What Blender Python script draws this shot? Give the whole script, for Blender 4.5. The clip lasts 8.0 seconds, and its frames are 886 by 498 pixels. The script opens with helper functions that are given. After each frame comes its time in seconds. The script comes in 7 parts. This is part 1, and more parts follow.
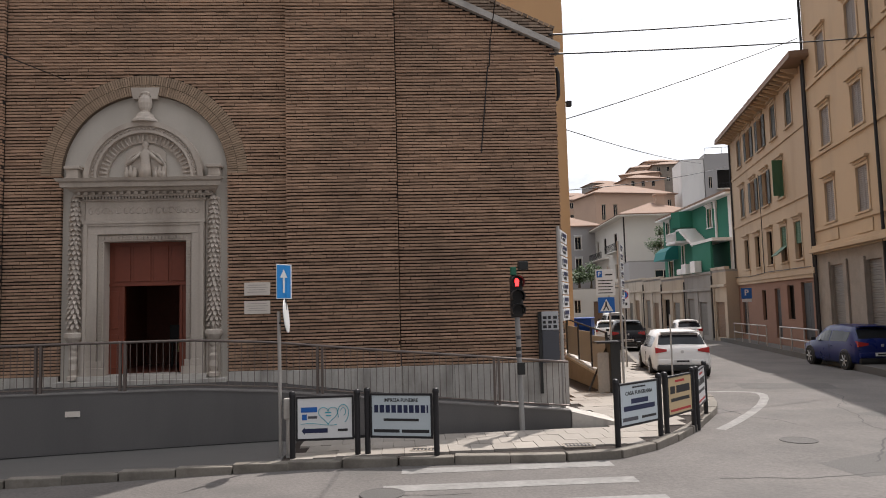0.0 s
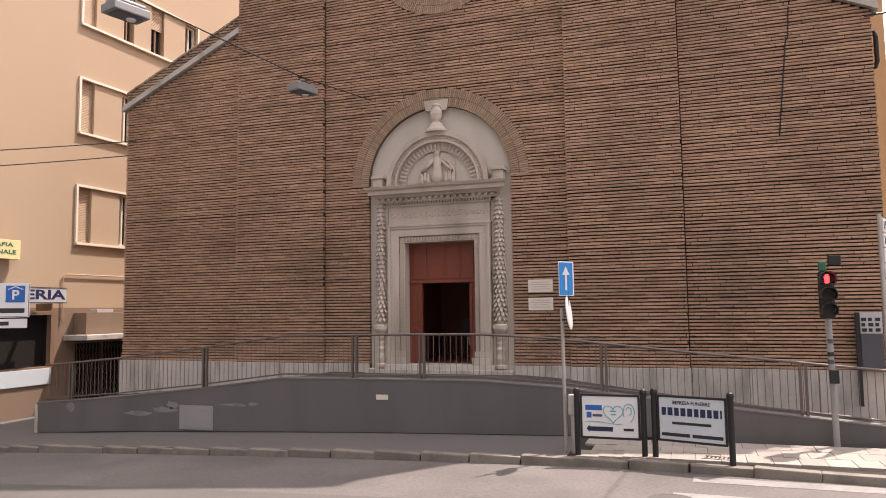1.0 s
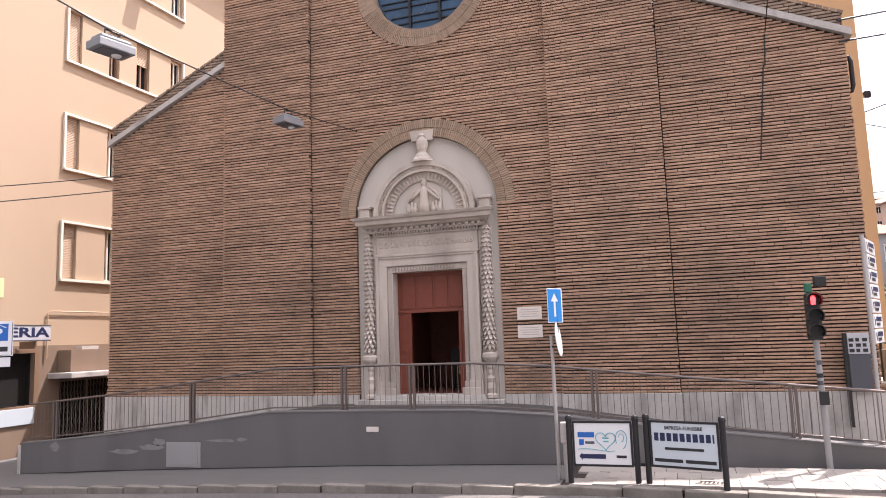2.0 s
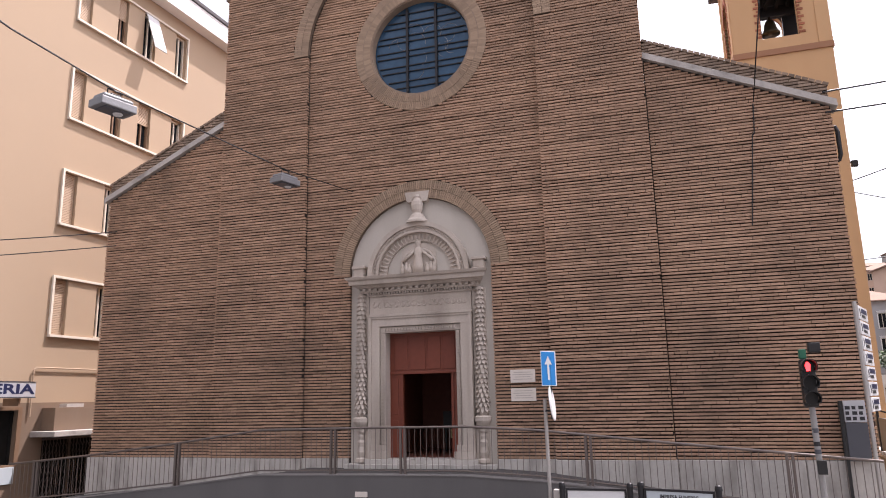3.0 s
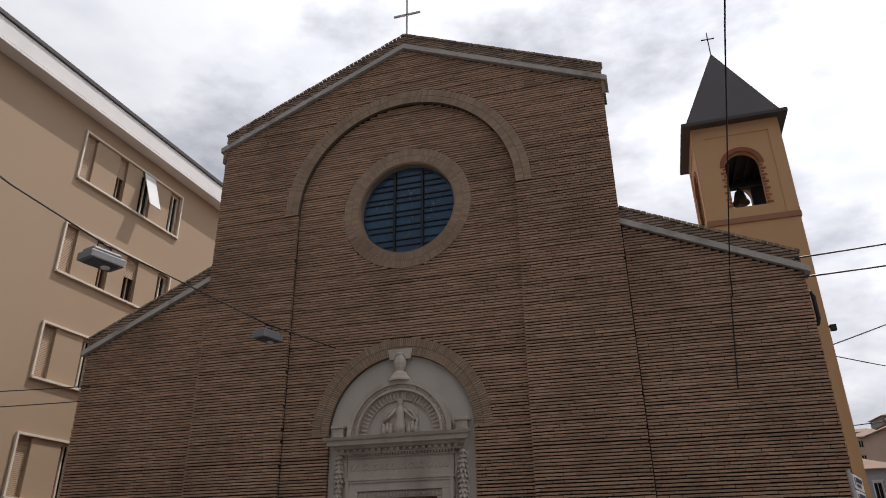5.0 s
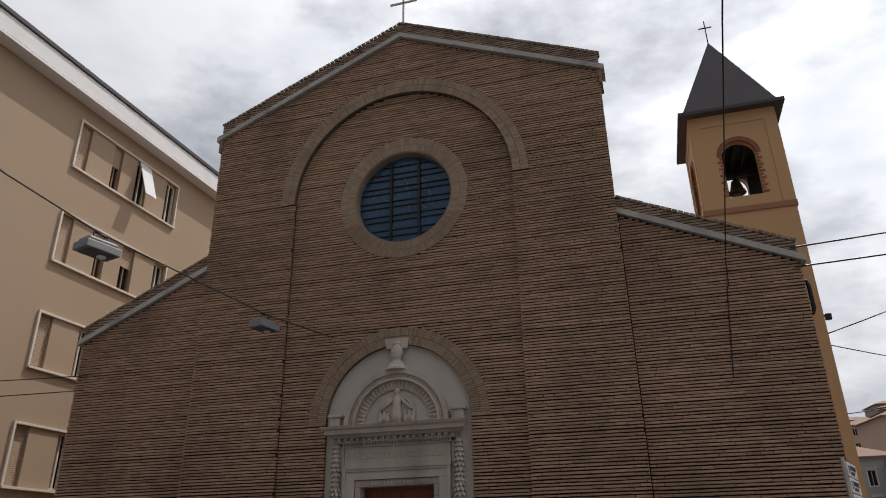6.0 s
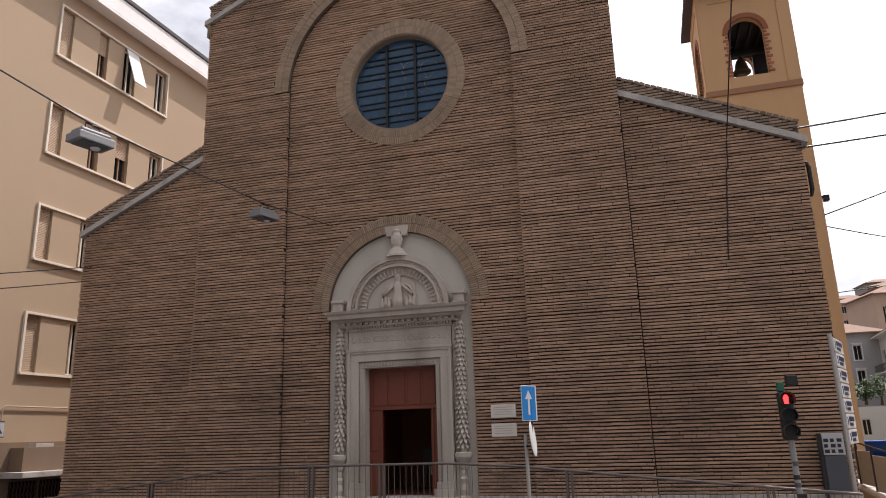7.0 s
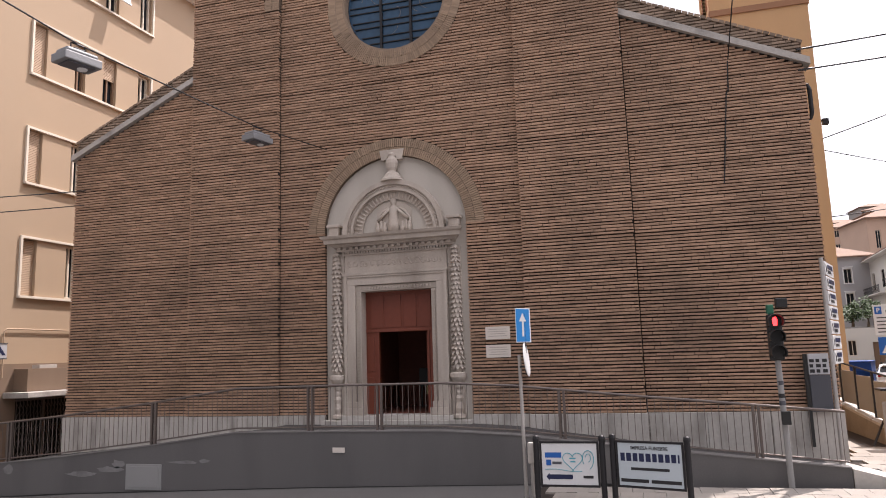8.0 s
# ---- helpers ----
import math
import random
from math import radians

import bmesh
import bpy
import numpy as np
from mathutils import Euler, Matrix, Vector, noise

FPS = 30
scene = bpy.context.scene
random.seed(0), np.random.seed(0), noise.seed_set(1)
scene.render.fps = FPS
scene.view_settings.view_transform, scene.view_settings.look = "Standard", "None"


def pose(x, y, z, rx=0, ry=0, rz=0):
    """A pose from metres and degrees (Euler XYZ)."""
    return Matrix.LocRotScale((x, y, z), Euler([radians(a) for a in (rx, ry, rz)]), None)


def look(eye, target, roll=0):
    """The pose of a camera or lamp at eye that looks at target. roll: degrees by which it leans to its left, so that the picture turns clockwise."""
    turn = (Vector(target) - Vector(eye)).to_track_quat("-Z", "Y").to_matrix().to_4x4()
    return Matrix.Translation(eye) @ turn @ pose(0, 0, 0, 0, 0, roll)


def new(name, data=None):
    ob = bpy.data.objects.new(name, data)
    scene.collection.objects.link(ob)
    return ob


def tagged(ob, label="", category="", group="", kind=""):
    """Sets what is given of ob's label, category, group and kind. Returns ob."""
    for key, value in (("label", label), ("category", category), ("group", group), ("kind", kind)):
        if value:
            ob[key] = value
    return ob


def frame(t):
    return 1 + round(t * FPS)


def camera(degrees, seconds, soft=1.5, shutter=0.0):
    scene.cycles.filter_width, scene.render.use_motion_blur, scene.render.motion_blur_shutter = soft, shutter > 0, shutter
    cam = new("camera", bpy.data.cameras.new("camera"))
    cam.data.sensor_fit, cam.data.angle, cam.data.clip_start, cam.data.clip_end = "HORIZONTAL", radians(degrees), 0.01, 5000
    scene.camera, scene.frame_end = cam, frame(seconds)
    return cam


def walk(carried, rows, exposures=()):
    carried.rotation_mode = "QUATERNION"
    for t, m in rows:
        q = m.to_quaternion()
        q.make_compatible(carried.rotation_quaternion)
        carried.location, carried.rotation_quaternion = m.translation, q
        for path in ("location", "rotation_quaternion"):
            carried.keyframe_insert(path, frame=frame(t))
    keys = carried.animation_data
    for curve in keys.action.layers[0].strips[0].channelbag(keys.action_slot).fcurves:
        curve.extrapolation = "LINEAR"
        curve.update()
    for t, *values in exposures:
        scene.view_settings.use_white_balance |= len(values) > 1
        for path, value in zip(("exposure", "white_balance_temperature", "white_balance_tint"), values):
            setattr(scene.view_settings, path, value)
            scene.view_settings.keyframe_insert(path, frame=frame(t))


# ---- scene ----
from mathutils.geometry import tessellate_polygon

# ---- camera ----
cam = camera(63.9, 8.0, soft=1.0)
EYE = (0.0, 0.0, 2.35)
TURNS = [
    (0.0, 94.579, 1.465, -3.053),
    (0.5, 94.704, 1.572, 10.996),
    (1.0, 94.780, 0.735, 19.372),
    (1.5, 95.550, 1.738, 18.953),
    (3.0, 101.969, 1.206, 17.898),
    (3.5, 104.678, 1.152, 16.982),
    (4.0, 107.822, 1.120, 16.391),
    (4.5, 112.017, 0.882, 16.022),
    (5.0, 114.623, 0.765, 16.399),
    (6.5, 111.741, 1.171, 16.062),
    (7.0, 104.684, 1.701, 16.331),
    (7.5, 100.191, 1.857, 16.469),
    (8.0, 98.569, 1.778, 15.976),
]
walk(cam, [(t, pose(*EYE, rx, ry, rz)) for t, rx, ry, rz in TURNS],
     exposures=[(0.0, 0.06, 6400, 12), (0.5, 0.10, 6600, 18), (1.0, 0.74, 7000, 22), (1.5, 1.28, 6400, 22), (3.0, 0.80, 6300, 22), (3.5, 0.52, 6200, 20),
                (4.0, 0.24, 6250, 19), (4.5, -0.32, 6300, 15), (5.0, -0.58, 6350, 13), (6.5, -0.72, 6350, 11), (7.0, 0.05, 6450, 16), (7.5, 0.48, 6450, 19), (8.0, 0.60, 6450, 19)])

# ---- light ----
SUN_WAY = Vector((0.355, 0.415, 1.0)).normalized()
sun = new("sun", bpy.data.lights.new("sun", "SUN"))
sun.data.energy, sun.data.angle, sun.data.color = 5.0, radians(0.6), (1.0, 0.94, 0.86)
sun.matrix_world = look(SUN_WAY * 60, (0, 0, 0))


def make_world():
    world = bpy.data.worlds.new("sky")
    scene.world = world
    world.use_nodes = True
    nt = world.node_tree
    nt.nodes.clear()
    sky = nt.nodes.new("ShaderNodeTexSky")
    sky.sky_type, sky.sun_disc = "NISHITA", False
    sky.sun_elevation = math.asin(SUN_WAY.z)
    sky.sun_rotation = math.atan2(SUN_WAY.x, SUN_WAY.y)
    sky.dust_density = 2.0
    coord = nt.nodes.new("ShaderNodeTexCoord")
    stretch = nt.nodes.new("ShaderNodeMapping")
    stretch.inputs["Scale"].default_value = (1.0, 1.0, 2.2)
    cloud = nt.nodes.new("ShaderNodeTexNoise")
    cloud.inputs["Scale"].default_value, cloud.inputs["Detail"].default_value = 3.2, 8.0
    cloud.inputs["Roughness"].default_value = 0.58
    cover = nt.nodes.new("ShaderNodeValToRGB")
    cover.color_ramp.elements[0].position, cover.color_ramp.elements[1].position = 0.30, 0.50
    cover.color_ramp.elements[0].color = (0.45, 0.45, 0.45, 1)
    tone = nt.nodes.new("ShaderNodeTexNoise")
    tone.inputs["Scale"].default_value, tone.inputs["Detail"].default_value = 5.0, 6.0
    white = nt.nodes.new("ShaderNodeValToRGB")
    white.color_ramp.elements[0].position, white.color_ramp.elements[0].color = 0.32, (10.2, 10.6, 11.2, 1)
    white.color_ramp.elements[1].position, white.color_ramp.elements[1].color = 0.56, (13.2, 13.3, 13.5, 1)
    toward = nt.nodes.new("ShaderNodeVectorMath")
    toward.operation = "DOT_PRODUCT"
    toward.inputs[1].default_value = SUN_WAY
    glow = nt.nodes.new("ShaderNodeMapRange")
    glow.inputs["From Min"].default_value, glow.inputs["From Max"].default_value = 0.0, 1.0
    glow.inputs["To Min"].default_value, glow.inputs["To Max"].default_value = 0.5, 3.2
    bright = nt.nodes.new("ShaderNodeMix")
    bright.data_type, bright.blend_type = "RGBA", "MULTIPLY"
    bright.inputs["Factor"].default_value = 1.0
    mix = nt.nodes.new("ShaderNodeMix")
    mix.data_type = "RGBA"
    back = nt.nodes.new("ShaderNodeBackground")
    back.inputs["Strength"].default_value = 0.05
    out = nt.nodes.new("ShaderNodeOutputWorld")
    for a, b in (
        (coord.outputs["Generated"], stretch.inputs[0]), (stretch.outputs[0], cloud.inputs["Vector"]), (stretch.outputs[0], tone.inputs["Vector"]),
        (cloud.outputs["Fac"], cover.inputs[0]), (tone.outputs["Fac"], white.inputs[0]),
        (cover.outputs[0], mix.inputs["Factor"]), (sky.outputs[0], mix.inputs["A"]), (coord.outputs["Generated"], toward.inputs[0]), (toward.outputs["Value"], glow.inputs["Value"]), (white.outputs[0], bright.inputs["A"]), (glow.outputs[0], bright.inputs["B"]), (bright.outputs["Result"], mix.inputs["B"]),
        (mix.outputs["Result"], back.inputs[0]), (back.outputs[0], out.inputs[0]),
    ):
        nt.links.new(a, b)


make_world()


# ---- materials ----
def surface(name, base, rough=0.8, metal=0.0, vary=0.18, big=0.6, grain=25.0, bump=0.15, dirt=None, dirt_amount=0.0, per_piece=0.0, streak=False, spec=0.4, course=0.0):
    """A procedural surface: two scales of tone, fine relief, optional stains and a tone of its own for each piece."""
    m = bpy.data.materials.new(name)
    m.use_nodes = True
    nt = m.node_tree
    nodes, links = nt.nodes, nt.links
    b = nodes["Principled BSDF"]
    b.inputs["Roughness"].default_value, b.inputs["Metallic"].default_value = rough, metal
    b.inputs["Specular IOR Level"].default_value = spec
    place = nodes.new("ShaderNodeNewGeometry").outputs["Position"]
    if streak:
        squash = nodes.new("ShaderNodeMapping")
        squash.inputs["Scale"].default_value = (1.0, 1.0, 0.22)
        links.new(place, squash.inputs[0])
        coarse_place = squash.outputs[0]
    else:
        coarse_place = place

    def cloud(scale, detail, source):
        n = nodes.new("ShaderNodeTexNoise")
        n.inputs["Scale"].default_value, n.inputs["Detail"].default_value = scale, detail
        links.new(source, n.inputs["Vector"])
        return n.outputs["Fac"]

    def maths(op, a, c):
        n = nodes.new("ShaderNodeMath")
        n.operation = op
        for i, v in enumerate((a, c)):
            if isinstance(v, (int, float)):
                n.inputs[i].default_value = v
            else:
                links.new(v, n.inputs[i])
        return n.outputs[0]

    coarse, fine = cloud(big, 4.0, coarse_place), cloud(grain, 3.0, place)
    tone = maths("ADD", maths("MULTIPLY", maths("SUBTRACT", coarse, 0.5), 2.2 * vary), maths("MULTIPLY", maths("SUBTRACT", fine, 0.5), 1.6 * vary))
    if per_piece:
        one = nodes.new("ShaderNodeNewGeometry").outputs["Random Per Island"]
        two = nodes.new("ShaderNodeObjectInfo").outputs["Random"]
        piece = maths("FRACT", maths("ADD", one, two), 0.0)
        tone = maths("ADD", tone, maths("MULTIPLY", maths("SUBTRACT", piece, 0.5), 2.0 * per_piece))
    if course:
        flat = nodes.new("ShaderNodeMapping")
        flat.inputs["Scale"].default_value = (0.5, 0.5, 13.0)
        links.new(place, flat.inputs[0])
        tone = maths("ADD", tone, maths("MULTIPLY", maths("SUBTRACT", cloud(1.0, 2.0, flat.outputs[0]), 0.5), 2.4 * course))
    gain = maths("ADD", tone, 1.0)
    mult = nodes.new("ShaderNodeMix")
    mult.data_type, mult.blend_type = "RGBA", "MULTIPLY"
    mult.inputs["Factor"].default_value = 1.0
    mult.inputs["A"].default_value = (*base, 1)
    links.new(gain, mult.inputs["B"])
    colour = mult.outputs["Result"]
    if dirt:
        stain = nodes.new("ShaderNodeValToRGB")
        stain.color_ramp.elements[0].position, stain.color_ramp.elements[1].position = 0.5, 0.72
        links.new(cloud(big * 1.7, 7.0, coarse_place), stain.inputs[0])
        over = nodes.new("ShaderNodeMix")
        over.data_type = "RGBA"
        links.new(maths("MULTIPLY", stain.outputs[0], dirt_amount), over.inputs["Factor"])
        links.new(colour, over.inputs["A"])
        over.inputs["B"].default_value = (*dirt, 1)
        colour = over.outputs["Result"]
    links.new(colour, b.inputs["Base Color"])
    if bump:
        relief = nodes.new("ShaderNodeBump")
        relief.inputs["Strength"].default_value, relief.inputs["Distance"].default_value = bump, 0.01
        links.new(fine, relief.inputs["Height"])
        links.new(relief.outputs[0], b.inputs["Normal"])
    rough_var = maths("ADD", maths("MULTIPLY", maths("SUBTRACT", coarse, 0.5), 0.2), rough)
    links.new(rough_var, b.inputs["Roughness"])
    return m


def glowing(name, colour, strength):
    m = bpy.data.materials.new(name)
    m.use_nodes = True
    b = m.node_tree.nodes["Principled BSDF"]
    b.inputs["Base Color"].default_value = (*colour, 1)
    b.inputs["Emission Color"].default_value = (*colour, 1)
    b.inputs["Emission Strength"].default_value = strength
    return m


BRICK = surface("brick", (0.36, 0.228, 0.152), 0.85, vary=0.21, big=0.35, grain=14, bump=0.4, dirt=(0.12, 0.085, 0.062), dirt_amount=0.45, per_piece=0.17, course=0.30)
BRICK_DARK = surface("weathered_brick", (0.26, 0.19, 0.14), 0.9, vary=0.25, big=0.9, grain=14, bump=0.5, dirt=(0.05, 0.045, 0.04), dirt_amount=0.6, per_piece=0.3)
BRICK_PALE = surface("arch_brick", (0.315, 0.225, 0.155), 0.85, vary=0.15, big=0.6, grain=14, bump=0.4, dirt=(0.16, 0.12, 0.09), dirt_amount=0.3, per_piece=0.16)
ARCH_BED = surface("arch_mortar", (0.12, 0.088, 0.064), 0.95, vary=0.2, big=0.7, grain=30, bump=0.4)
RING_RENDER = surface("ring_render", (0.27, 0.20, 0.145), 0.9, vary=0.12, big=1.0, grain=20, bump=0.3, dirt=(0.2, 0.15, 0.11), dirt_amount=0.4)
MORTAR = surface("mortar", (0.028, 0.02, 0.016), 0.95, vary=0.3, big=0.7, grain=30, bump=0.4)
STONE = surface("portal_stone", (0.46, 0.40, 0.345), 0.75, vary=0.16, big=0.9, grain=22, bump=0.25, dirt=(0.22, 0.18, 0.145), dirt_amount=0.6, streak=True)
PLASTER_PALE = surface("pale_plaster", (0.47, 0.43, 0.38), 0.85, vary=0.08, big=0.8, grain=30, bump=0.12, dirt=(0.34, 0.30, 0.26), dirt_amount=0.3, streak=True)
TRAVERTINE = surface("travertine", (0.44, 0.41, 0.375), 0.7, vary=0.18, big=2.2, grain=18, bump=0.2, dirt=(0.22, 0.20, 0.18), dirt_amount=0.8, streak=True)
COPING = surface("coping_stone", (0.42, 0.39, 0.36), 0.85, vary=0.2, big=1.2, grain=20, bump=0.3, dirt=(0.14, 0.13, 0.12), dirt_amount=0.6)
GREY_PLASTER = surface("grey_plaster", (0.115, 0.108, 0.106), 0.9, vary=0.16, big=0.5, grain=40, bump=0.15, dirt=(0.08, 0.076, 0.075), dirt_amount=0.6, streak=True)
DOOR_WOOD = surface("door_wood", (0.17, 0.042, 0.022), 0.5, vary=0.2, big=1.5, grain=9, bump=0.12, streak=True)
DARK_INSIDE = surface("vestibule_wood", (0.13, 0.04, 0.026), 0.6, vary=0.3, big=1.0, grain=10, bump=0.1)
RAIL = surface("painted_rail", (0.145, 0.118, 0.106), 0.45, metal=0.5, vary=0.1, big=2, grain=40, bump=0.05)
STEEL = surface("galvanised_steel", (0.42, 0.40, 0.38), 0.45, metal=0.7, vary=0.15, big=2, grain=40, bump=0.05)
DARK_METAL = surface("dark_metal", (0.025, 0.024, 0.026), 0.5, metal=0.4, vary=0.2, big=2, grain=40, bump=0.05)
BLACK_PLASTIC = surface("black_plastic", (0.018, 0.018, 0.018), 0.45, vary=0.2, big=3, grain=40, bump=0.05)
ASPHALT = surface("asphalt", (0.118, 0.107, 0.101), 0.9, vary=0.46, big=0.5, grain=22, bump=0.6, dirt=(0.085, 0.08, 0.076), dirt_amount=0.7)
PATCH = surface("asphalt_patch", (0.09, 0.084, 0.08), 0.9, vary=0.22, big=0.6, grain=60, bump=0.5)
WALKWAY = surface("pavement_asphalt", (0.10, 0.094, 0.09), 0.9, vary=0.12, big=0.7, grain=50, bump=0.3, dirt=(0.09, 0.085, 0.082), dirt_amount=0.5)
SLAB = surface("paving_slab", (0.275, 0.248, 0.22), 0.85, vary=0.14, big=1.2, grain=40, bump=0.25, dirt=(0.24, 0.21, 0.185), dirt_amount=0.4, per_piece=0.10)
KERB = surface("kerb_stone", (0.17, 0.152, 0.13), 0.85, vary=0.25, big=1.5, grain=25, bump=0.4, dirt=(0.085, 0.072, 0.06), dirt_amount=0.7, per_piece=0.15)
ROAD_PAINT = surface("road_paint", (0.20, 0.192, 0.183), 0.8, vary=0.4, big=2.5, grain=12, bump=0.3, dirt=(0.19, 0.18, 0.17), dirt_amount=0.8)
YELLOW = surface("yellow_render", (0.365, 0.268, 0.182), 0.9, vary=0.05, big=0.4, grain=40, bump=0.08)
TOWER = surface("ochre_render", (0.52, 0.33, 0.175), 0.9, vary=0.07, big=0.4, grain=40, bump=0.08, dirt=(0.45, 0.28, 0.15), dirt_amount=0.4, streak=True)
TOWER_BAND = surface("ochre_band", (0.31, 0.165, 0.095), 0.9, vary=0.08, big=0.6, grain=40, bump=0.08)
RED_BRICK = surface("red_brick", (0.30, 0.11, 0.06), 0.85, vary=0.2, big=1, grain=20, bump=0.3, per_piece=0.2)
SLATE = surface("slate_roof", (0.06, 0.052, 0.054), 0.7, vary=0.15, big=0.6, grain=18, bump=0.3)
WHITE_PAINT = surface("white_paint", (0.74, 0.73, 0.72), 0.7, vary=0.05, big=0.6, grain=30, bump=0.05, dirt=(0.55, 0.54, 0.53), dirt_amount=0.3, streak=True)
CREAM = surface("cream_frame", (0.62, 0.55, 0.46), 0.6, vary=0.06, big=1, grain=30, bump=0.05)
BROWN_WOOD = surface("brown_shutter", (0.19, 0.115, 0.07), 0.6, vary=0.15, big=1.2, grain=14, bump=0.1)
TAN_BLIND = surface("tan_blind", (0.40, 0.29, 0.20), 0.7, vary=0.06, big=1.2, grain=30, bump=0.1)
BEIGE = surface("beige_render", (0.43, 0.335, 0.24), 0.9, vary=0.10, big=0.5, grain=30, bump=0.12, dirt=(0.30, 0.22, 0.16), dirt_amount=0.45, streak=True)
OCHRE = surface("old_ochre_render", (0.46, 0.345, 0.23), 0.9, vary=0.08, big=0.5, grain=30, bump=0.12, dirt=(0.36, 0.28, 0.2), dirt_amount=0.55, streak=True)
BROWN_RENDER = surface("brown_render", (0.22, 0.125, 0.09), 0.9, vary=0.12, big=0.7, grain=30, bump=0.1)
GREY_STONE = surface("grey_stone", (0.27, 0.235, 0.20), 0.9, vary=0.2, big=1.0, grain=18, bump=0.3, dirt=(0.17, 0.145, 0.125), dirt_amount=0.5)
GARAGE_A = surface("old_wall", (0.40, 0.33, 0.255), 0.9, vary=0.15, big=0.6, grain=20, bump=0.2, dirt=(0.22, 0.18, 0.14), dirt_amount=0.5, streak=True)
GARAGE_B = surface("grey_wall", (0.27, 0.255, 0.24), 0.9, vary=0.12, big=0.6, grain=20, bump=0.2, dirt=(0.18, 0.165, 0.15), dirt_amount=0.5, streak=True)
GREEN = surface("green_render", (0.02, 0.15, 0.10), 0.85, vary=0.06, big=0.5, grain=30, bump=0.05)
TEAL = surface("teal_awning", (0.015, 0.19, 0.19), 0.7, vary=0.06, big=2, grain=30, bump=0.05)
SHUTTER_GREEN = surface("green_shutter", (0.045, 0.115, 0.065), 0.6, vary=0.12, big=1.2, grain=20, bump=0.1)
SHUTTER_PALE = surface("pale_grey_shutter", (0.20, 0.175, 0.16), 0.6, vary=0.12, big=1.2, grain=20, bump=0.1)
GARAGE_C = surface("pale_old_wall", (0.46, 0.40, 0.33), 0.9, vary=0.15, big=0.6, grain=20, bump=0.2, dirt=(0.24, 0.19, 0.15), dirt_amount=0.6, streak=True)
SHUTTER_GREY = surface("grey_shutter", (0.05, 0.055, 0.05), 0.6, vary=0.12, big=1.2, grain=20, bump=0.1)
HOUSE_GREY = surface("grey_house_render", (0.36, 0.35, 0.35), 0.9, vary=0.07, big=0.4, grain=30, bump=0.08)
HOUSE_WHITE = surface("white_house_render", (0.60, 0.57, 0.52), 0.9, vary=0.06, big=0.4, grain=30, bump=0.08)
HOUSE_PINK = surface("pink_house_render", (0.47, 0.33, 0.25), 0.9, vary=0.08, big=0.4, grain=30, bump=0.08)
TILE_ROOF = surface("tiled_roof", (0.23, 0.15, 0.11), 0.85, vary=0.25, big=0.5, grain=6, bump=0.4)
SHUTTER_METAL = surface("roller_shutter", (0.17, 0.155, 0.14), 0.55, metal=0.3, vary=0.12, big=1.2, grain=30, bump=0.1)
HILL = surface("hill_ground", (0.10, 0.115, 0.05), 0.95, vary=0.3, big=0.1, grain=2, bump=0.5)
# Darker and browner than the YELLOW storeys above it.
GROUND_FLOOR = surface("tan_ground_floor", (0.19, 0.132, 0.092), 0.9, vary=0.1, big=0.6, grain=30, bump=0.1, dirt=(0.22, 0.16, 0.12), dirt_amount=0.4, streak=True)
LAMP_GREY = surface("lamp_grey", (0.22, 0.22, 0.225), 0.5, metal=0.3, vary=0.1, big=3, grain=30, bump=0.05)
LEAF = surface("leaf", (0.05, 0.085, 0.025), 0.6, vary=0.3, big=2, grain=20, bump=0.1, per_piece=0.4)
BARK = surface("bark", (0.10, 0.075, 0.05), 0.9, vary=0.3, big=3, grain=20, bump=0.5)
SIGN_WHITE = surface("sign_white", (0.60, 0.60, 0.60), 0.45, vary=0.04, big=2, grain=30, bump=0.0)
SIGN_BLUE = surface("sign_blue", (0.012, 0.10, 0.36), 0.4, vary=0.05, big=2, grain=30, bump=0.0)
SIGN_SKY = surface("sign_bright_blue", (0.015, 0.20, 0.52), 0.4, vary=0.05, big=2, grain=30, bump=0.0)
SIGN_NAVY = surface("sign_navy", (0.012, 0.018, 0.06), 0.45, vary=0.05, big=2, grain=30, bump=0.0)
SIGN_TEAL = surface("sign_teal", (0.06, 0.33, 0.40), 0.45, vary=0.05, big=2, grain=30, bump=0.0)
SIGN_PALE = surface("sign_pale_blue", (0.46, 0.51, 0.54), 0.45, vary=0.05, big=1.2, grain=30, bump=0.0)
HATCH_PALE = surface("sign_box_face", (0.42, 0.42, 0.44), 0.4, vary=0.05, big=2, grain=30, bump=0.0)
SIGN_CREAM = surface("sign_cream", (0.50, 0.38, 0.22), 0.5, vary=0.05, big=2, grain=30, bump=0.0)
SIGN_YELLOW = surface("sign_yellow", (0.60, 0.52, 0.27), 0.5, vary=0.05, big=2, grain=30, bump=0.0)
SIGN_RED = surface("sign_red", (0.40, 0.03, 0.03), 0.5, vary=0.05, big=2, grain=30, bump=0.0)
SIGN_BLACK = surface("sign_ink", (0.02, 0.02, 0.022), 0.5, vary=0.05, big=2, grain=30, bump=0.0)
SIGN_GREY = surface("sign_grey", (0.07, 0.072, 0.085), 0.4, vary=0.06, big=2, grain=30, bump=0.0)
GREEN_PLASTIC = surface("green_plastic", (0.02, 0.12, 0.07), 0.5, vary=0.1, big=2, grain=30, bump=0.0)
MARBLE = surface("plaque_marble", (0.62, 0.56, 0.50), 0.6, vary=0.06, big=2, grain=30, bump=0.05)
CAR_WHITE = surface("white_car_paint", (0.72, 0.71, 0.70), 0.22, vary=0.02, big=2, grain=30, bump=0.0, spec=0.6)
